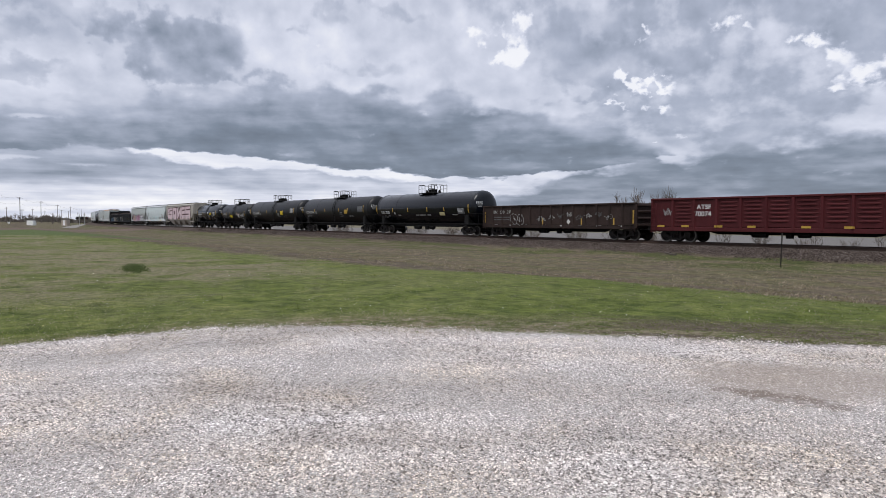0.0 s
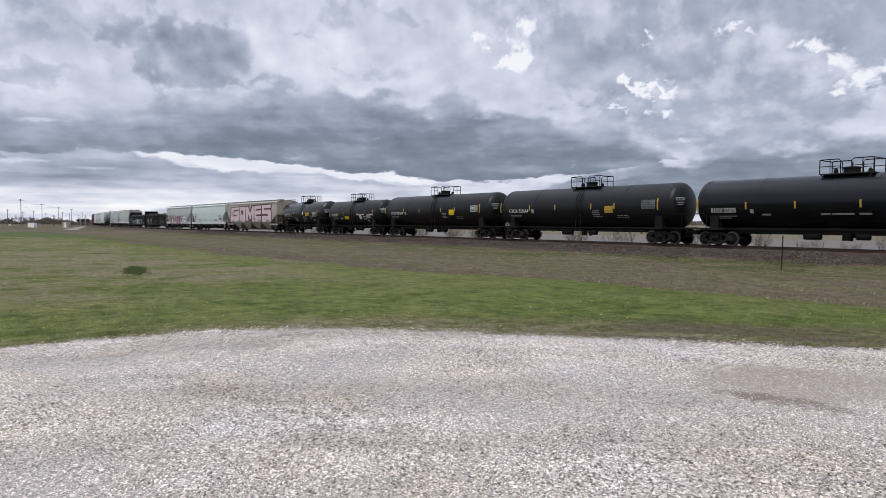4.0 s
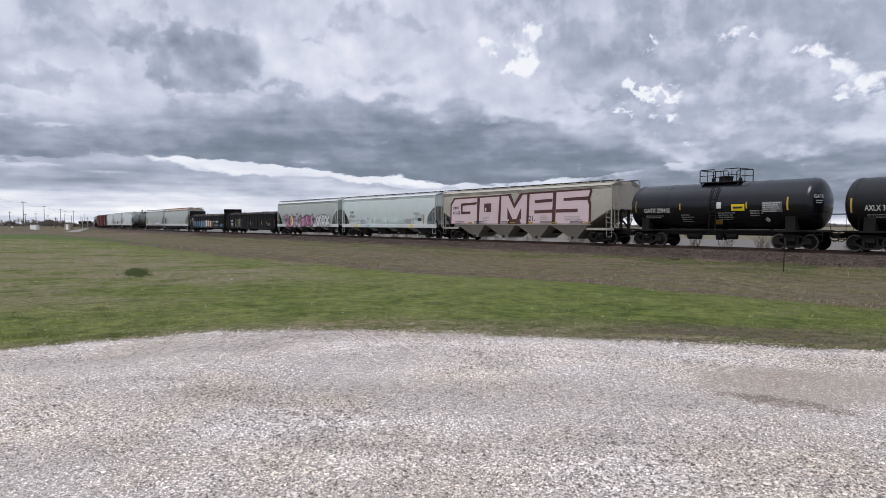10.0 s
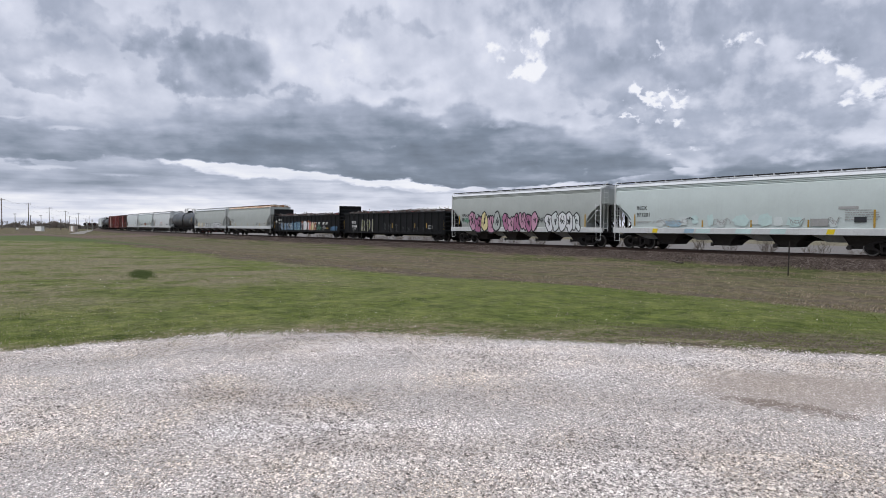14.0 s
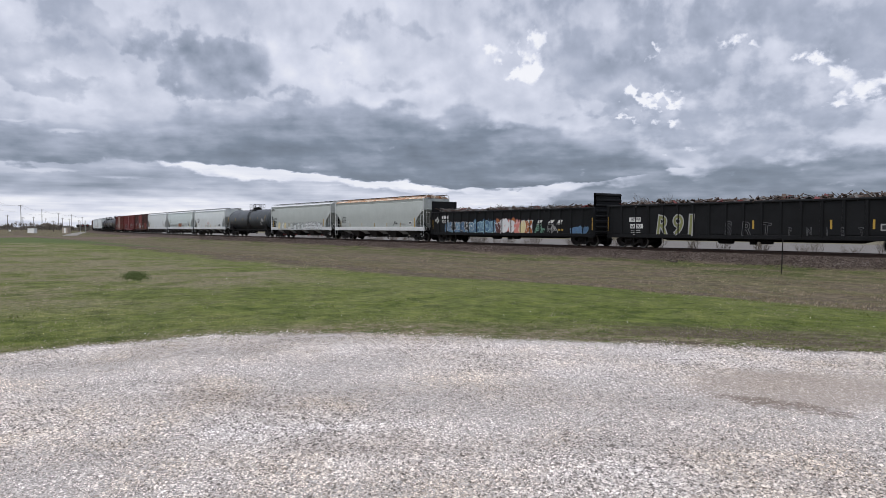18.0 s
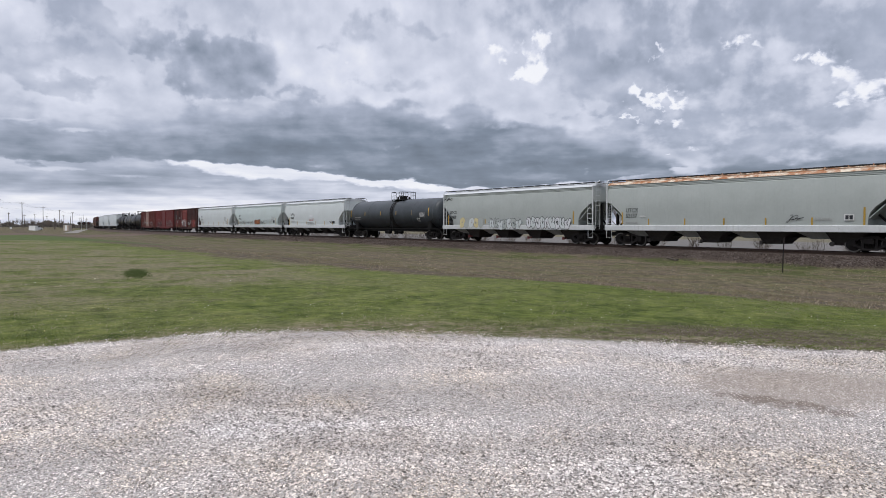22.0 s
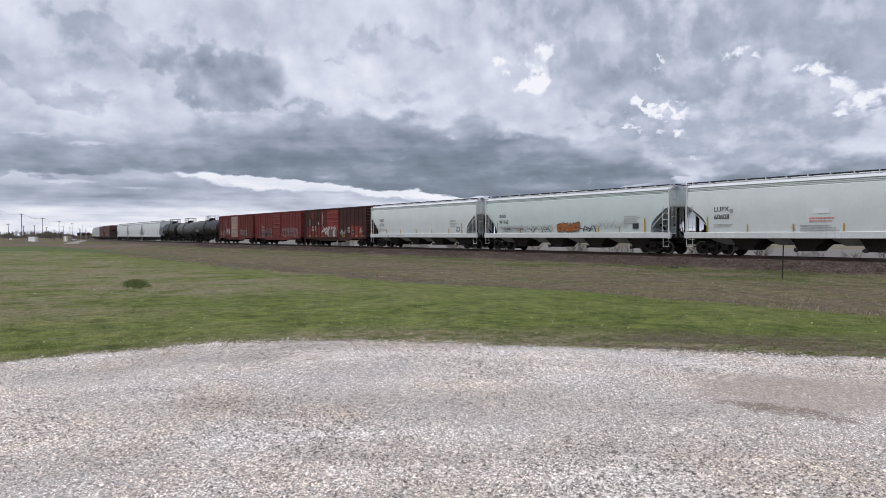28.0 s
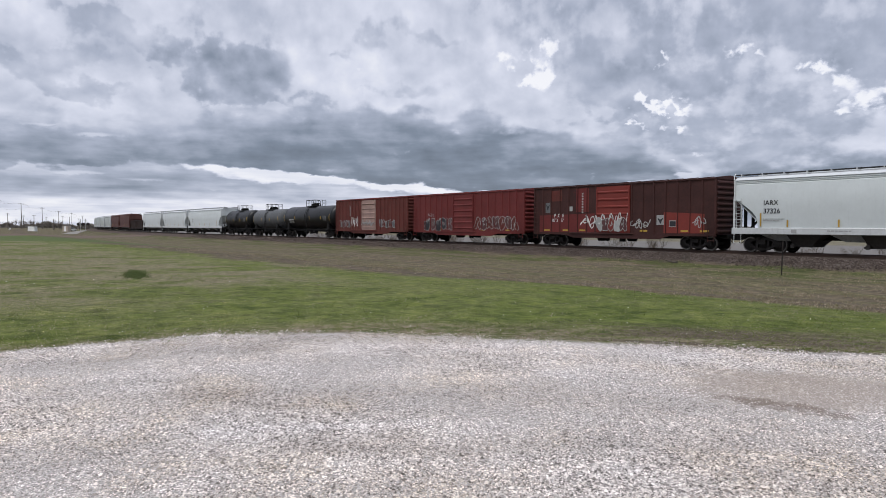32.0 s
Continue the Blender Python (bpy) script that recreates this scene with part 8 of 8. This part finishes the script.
def build_wayside():
    row = []
    for px, depth, h, arms in ((-0.667, 245, 11.4, 1), (-0.6268, 284, 11.0, 1), (-0.5956, 344, 11.0, 1), (-0.5712, 421, 11.0, 1), (-0.5518, 502, 11.0, 1), (-0.5358, 640, 11.0, 1)):
        x, y = plan(px, depth)
        row.append((x, y, h))
        build_pole(x, y, h, arms, 15)
    for px, depth, h in ((-0.647, 330, 7.5), (-0.624, 330, 6.5), (-0.608, 380, 7.5), (-0.59, 420, 7.0), (-0.579, 300, 5.0), (-0.565, 450, 8.0), (-0.555, 480, 7.5), (-0.541, 520, 7.0)):
        x, y = plan(px, depth)
        build_pole(x, y, h, 1, 40)
    # wires between the main poles
    spans = [(plan(-0.72, 215) + (11.0,))] + row
    for (ax, ay, ah), (bx, by, bh) in zip(spans[:-1], spans[1:]):
        for off, drop in ((-1.1, 0.25), (0.4, 0.25), (1.1, 0.25), (0.0, 2.6)):
            pts = []
            for k in range(9):
                u = k / 8
                sag = 1.1 * 4 * u * (1 - u)
                pts.append((ax + (bx - ax) * u, ay + (by - ay) * u + off, ground_z(ax, ay) + ah - drop - sag))
            w = new("power_line", Build().tube(pts, 0.014, 3).mesh("power_line", "wire"))
            tagged(w, "thin dark overhead wire between utility poles", "power line", "overhead wires")
    # crossing signal
    ob = thing("crossing_signal", "railroad crossing signal with round black lamp boards", "crossing signal")
    part("mast", Build().lathe([(0.11, 0), (0.1, 4.8)], "z", 8), "letter_grey", ob)
    part("base", Build().box(-0.25, 0.25, -0.25, 0.25, -0.3, 0.35, 0.04), "letter_grey", ob)
    part("lamp_arm", Build().box(-0.05, 0.12, -0.9, 0.9, 2.7, 2.78), "lamp_black", ob)
    for s in (-1, 1):
        d = part("lamp_board", Build().lathe([(0.05, -0.06), (0.58, -0.05), (0.58, 0.0), (0.05, 0.02)], "x", 16, (0.16, s * 0.85, 2.75)), "lamp_black", ob)
        part("lens", Build().lathe([(0.02, 0.03), (0.14, 0.03), (0.14, 0.07), (0.02, 0.09)], "x", 12, (0.16, s * 0.85, 2.75)), "lens_red", d)
        part("crossbuck_board", Build().prism([(-0.62, -0.1), (0.62, -0.1), (0.62, 0.1), (-0.62, 0.1)], "x", 0.08 + 0.02 * s, 0.1 + 0.02 * s), "paint_white", ob, at=pose(0, 0, 3.9, 45 * s))
    x, y = plan(-0.5314, 262)
    ob.matrix_basis = pose(x, y, ground_z(x, y), 0, 0, -12)
    ob = thing("crossing_signal", "second crossing signal mast with black lamp boards", "crossing signal")
    part("mast", Build().lathe([(0.11, 0), (0.1, 4.8)], "z", 8), "letter_grey", ob)
    for s in (-1, 1):
        part("lamp_board", Build().lathe([(0.05, -0.06), (0.58, -0.05), (0.58, 0.0), (0.05, 0.02)], "x", 16, (0.16, s * 0.85, 2.75)), "lamp_black", ob)
    x, y = plan(-0.539, 276)
    ob.matrix_basis = pose(x, y, ground_z(x, y), 0, 0, -12)
    # white hut, beige equipment cabin, small white cabinets
    ob = thing("white_shelter", "small white-painted shelter with upright walls", "shelter")
    part("wall", Build().loft([[(-1.15, -0.8, 0), (1.15, -0.8, 0), (1.15, 0.8, 0), (-1.15, 0.8, 0)], [(-1.08, -0.74, 1.5), (1.08, -0.74, 1.5), (1.08, 0.74, 1.5), (-1.08, 0.74, 1.5)]]), "paint_white", ob)
    part("roof", Build().box(-1.14, 1.14, -0.8, 0.8, 1.5, 1.58, 0.03), "paint_white", ob)
    x, y = plan(-0.6103, 222)
    ob.matrix_basis = pose(x, y, ground_z(x, y), 0, 0, 50)
    ob = thing("equipment_cabin", "beige metal signal equipment cabin beside the crossing", "cabin")
    part("wall", Build().box(-1.0, 1.0, -0.9, 0.9, 0, 2.15, 0.03), "wall_beige", ob)
    part("roof", Build().prism([(-1.05, 2.15), (1.05, 2.15), (1.1, 2.22), (0, 2.45), (-1.1, 2.22)], "y", -1.0, 1.0), "roof_dark", ob)
    part("door", Build().box(-0.35, 0.35, -0.94, -0.9, 0.1, 1.95), "paint_white", ob)
    x, y = plan(-0.5594, 240)
    ob.matrix_basis = pose(x, y, ground_z(x, y), 0, 0, 45)
    for px, depth, s in ((-0.644, 250, 0.5),):
        ob = thing("utility_cabinet", "small white roadside utility cabinet", "cabinet", "roadside cabinets")
        part("case", Build().box(-0.6 * s, 0.6 * s, -0.4 * s, 0.4 * s, 0, 1.1 * s, 0.03), "paint_white", ob)
        part("lid", Build().box(-0.65 * s, 0.65 * s, -0.45 * s, 0.45 * s, 1.1 * s, 1.18 * s), "paint_white", ob)
        x, y = plan(px, depth)
        ob.matrix_basis = pose(x, y, ground_z(x, y), 0, 0, 50)
    # gravel road up to the crossing
    b = Build()
    left, right = [], []
    for k in range(13):
        u = k / 12
        px, depth = -0.555 + 0.02 * u, 170 + 115 * u
        x, y = plan(px, depth)
        hw = 2.4
        left.append((x - hw * 0.6, y + hw * 0.8))
        right.append((x + hw * 0.6, y - hw * 0.8))
    v = [(x, y, ground_z(x, y) + 0.05) for x, y in left + right]
    b.add(v, [(k, k + 1, 13 + k + 1, 13 + k) for k in range(12)])
    road = new("road", b.mesh("road", surface("pale_gravel_road", (0.22, 0.205, 0.19), 0.95, vary=0.15)))
    tagged(road, "pale gravel road running up to the crossing", "road", kind="structure")
    # marker post on the bank
    ob = thing("marker_post", "thin rusty steel post standing on the bank", "post")
    b = Build()
    b.box(-0.028, 0.028, -0.006, 0.006, -0.3, 1.62)
    b.box(-0.006, 0.006, -0.03, 0.0, -0.3, 1.62)
    part("shaft", b, "post_steel", ob)
    x, y = plan(0.5072, 31.6)
    ob.matrix_basis = pose(x, y, ground_z(x, y), 1, 1, 50)
    # bits of dark debris on the ballast
    rnd = random.Random(2)
    for px, depth, l in ((0.342, 40.5, 0.7), (0.35, 40.2, 0.45), (0.36, 41, 0.3)):
        x, y = plan(px, depth)
        ob = new("scrap_timber", Build().box(-l / 2, l / 2, -0.06, 0.06, 0, 0.09, 0.02).mesh("scrap_timber", "tie_wood"))
        tagged(ob, "short dark piece of broken tie on the ballast", "timber", "broken tie pieces")
        ob.matrix_basis = pose(x, y, ground_z(x, y) + 0.02, rnd.uniform(-5, 5), rnd.uniform(-12, 12), rnd.uniform(0, 180))


build_plants()
build_far_hedge()
build_wayside()


def build_road_car():
    """A white car, nose along +x."""
    ob = thing("car", "white passenger car driving up to the railroad crossing", "car")
    sill, belt, roof = 0.28, 0.95, 1.62
    body = Build().prism([(-2.25, sill), (2.2, sill), (2.28, 0.6), (2.1, 0.82), (1.05, belt), (-2.2, belt), (-2.3, 0.6)], "y", -0.88, 0.88)
    part("body", body, "paint_white", ob)
    cabin = Build().loft([[(-2.15, -0.84, belt), (1.05, -0.84, belt), (1.05, 0.84, belt), (-2.15, 0.84, belt)], [(-1.85, -0.68, roof), (0.25, -0.68, roof), (0.25, 0.68, roof), (-1.85, 0.68, roof)]])
    part("cabin", cabin, "paint_white", ob)
    part("rear_window", Build().loft([[(-2.17, -0.7, 1.02), (-2.15, 0.7, 1.02), (-2.1, 0.7, 1.02), (-2.1, -0.7, 1.02)], [(-1.95, -0.6, 1.5), (-1.94, 0.6, 1.5), (-1.88, 0.6, 1.5), (-1.88, -0.6, 1.5)]]), "pane_dark", ob)
    for s in (-1, 1):
        part("side_window", Build().prism([(-1.85, 1.02), (0.75, 1.02), (0.2, 1.5), (-1.7, 1.5)], "y", min(s * 0.68, s * 0.85), max(s * 0.68, s * 0.85)), "pane_dark", ob)
        part("tail_lamp", Build().box(-2.32, -2.2, s * 0.75 - 0.11, s * 0.75 + 0.11, 0.7, 0.95, 0.02), "lens_red", ob)
        for x in (-1.4, 1.4):
            part("wheel", Build().lathe([(0.1, -0.1), (0.33, -0.1), (0.33, 0.1), (0.1, 0.1)], "y", 14, (x, s * 0.8, 0.33)), "lamp_black", ob)
    part("bumper", Build().box(-2.38, -2.25, -0.86, 0.86, 0.3, 0.55, 0.03), "letter_grey", ob)
    return ob


road_car = build_road_car()


# ---- everything that moves ----
def motions():
    for car, start in TRAIN:
        walk(car, [(t, on_track(travelled(t) - start)) for t in range(0, 33)])
    # wheels roll while their car is abreast of the lot
    starts = dict(TRAIN)
    for w, car, a in WHEELS:
        ticks = [k for k in range(0, 961) if -75 < travelled(k / FPS) - starts[car] < -2]
        if not ticks:
            continue
        rows = [(k / FPS, pose(a, 0, 0.46) @ Matrix.Rotation(travelled(k / FPS) / 0.457, 4, "Y")) for k in ticks]
        if ticks[0] > 0:
            rows.insert(0, (0, rows[0][1]))
        if ticks[-1] < 960:
            rows.append((32, rows[-1][1]))
        walk(w, rows)
    # the clouds slide away towards the right-hand distance
    a, e = radians(35), radians(-5)
    way = Vector((-0.8 * math.cos(a) + 0.6 * math.sin(a), 0.6 * math.cos(a) + 0.8 * math.sin(a), math.sin(e)))
    rows = []
    for t in (0, 16, 32):
        p = way * (0.078 * (t - 9) / 32)
        rows.append((t, pose(p.x, p.y, p.z, 0, 0, 53.13)))
    walk(drift, rows)
    # the white car drives up to the crossing and waits
    rows = []
    for t, depth in ((0.0, 82.0), (6.0, 124.0), (12.0, 166.0), (18.0, 208.0), (20.0, 222.0), (22.0, 236.0), (24.0, 249.5), (26.0, 257.0), (28.0, 258.5), (32.0, 258.5)):
        x, y = view_to_plan(-143.0, depth)
        rows.append((t, pose(x, y, ground_z(x, y), 0, 0, 143.13)))
    walk(road_car, rows)


motions()
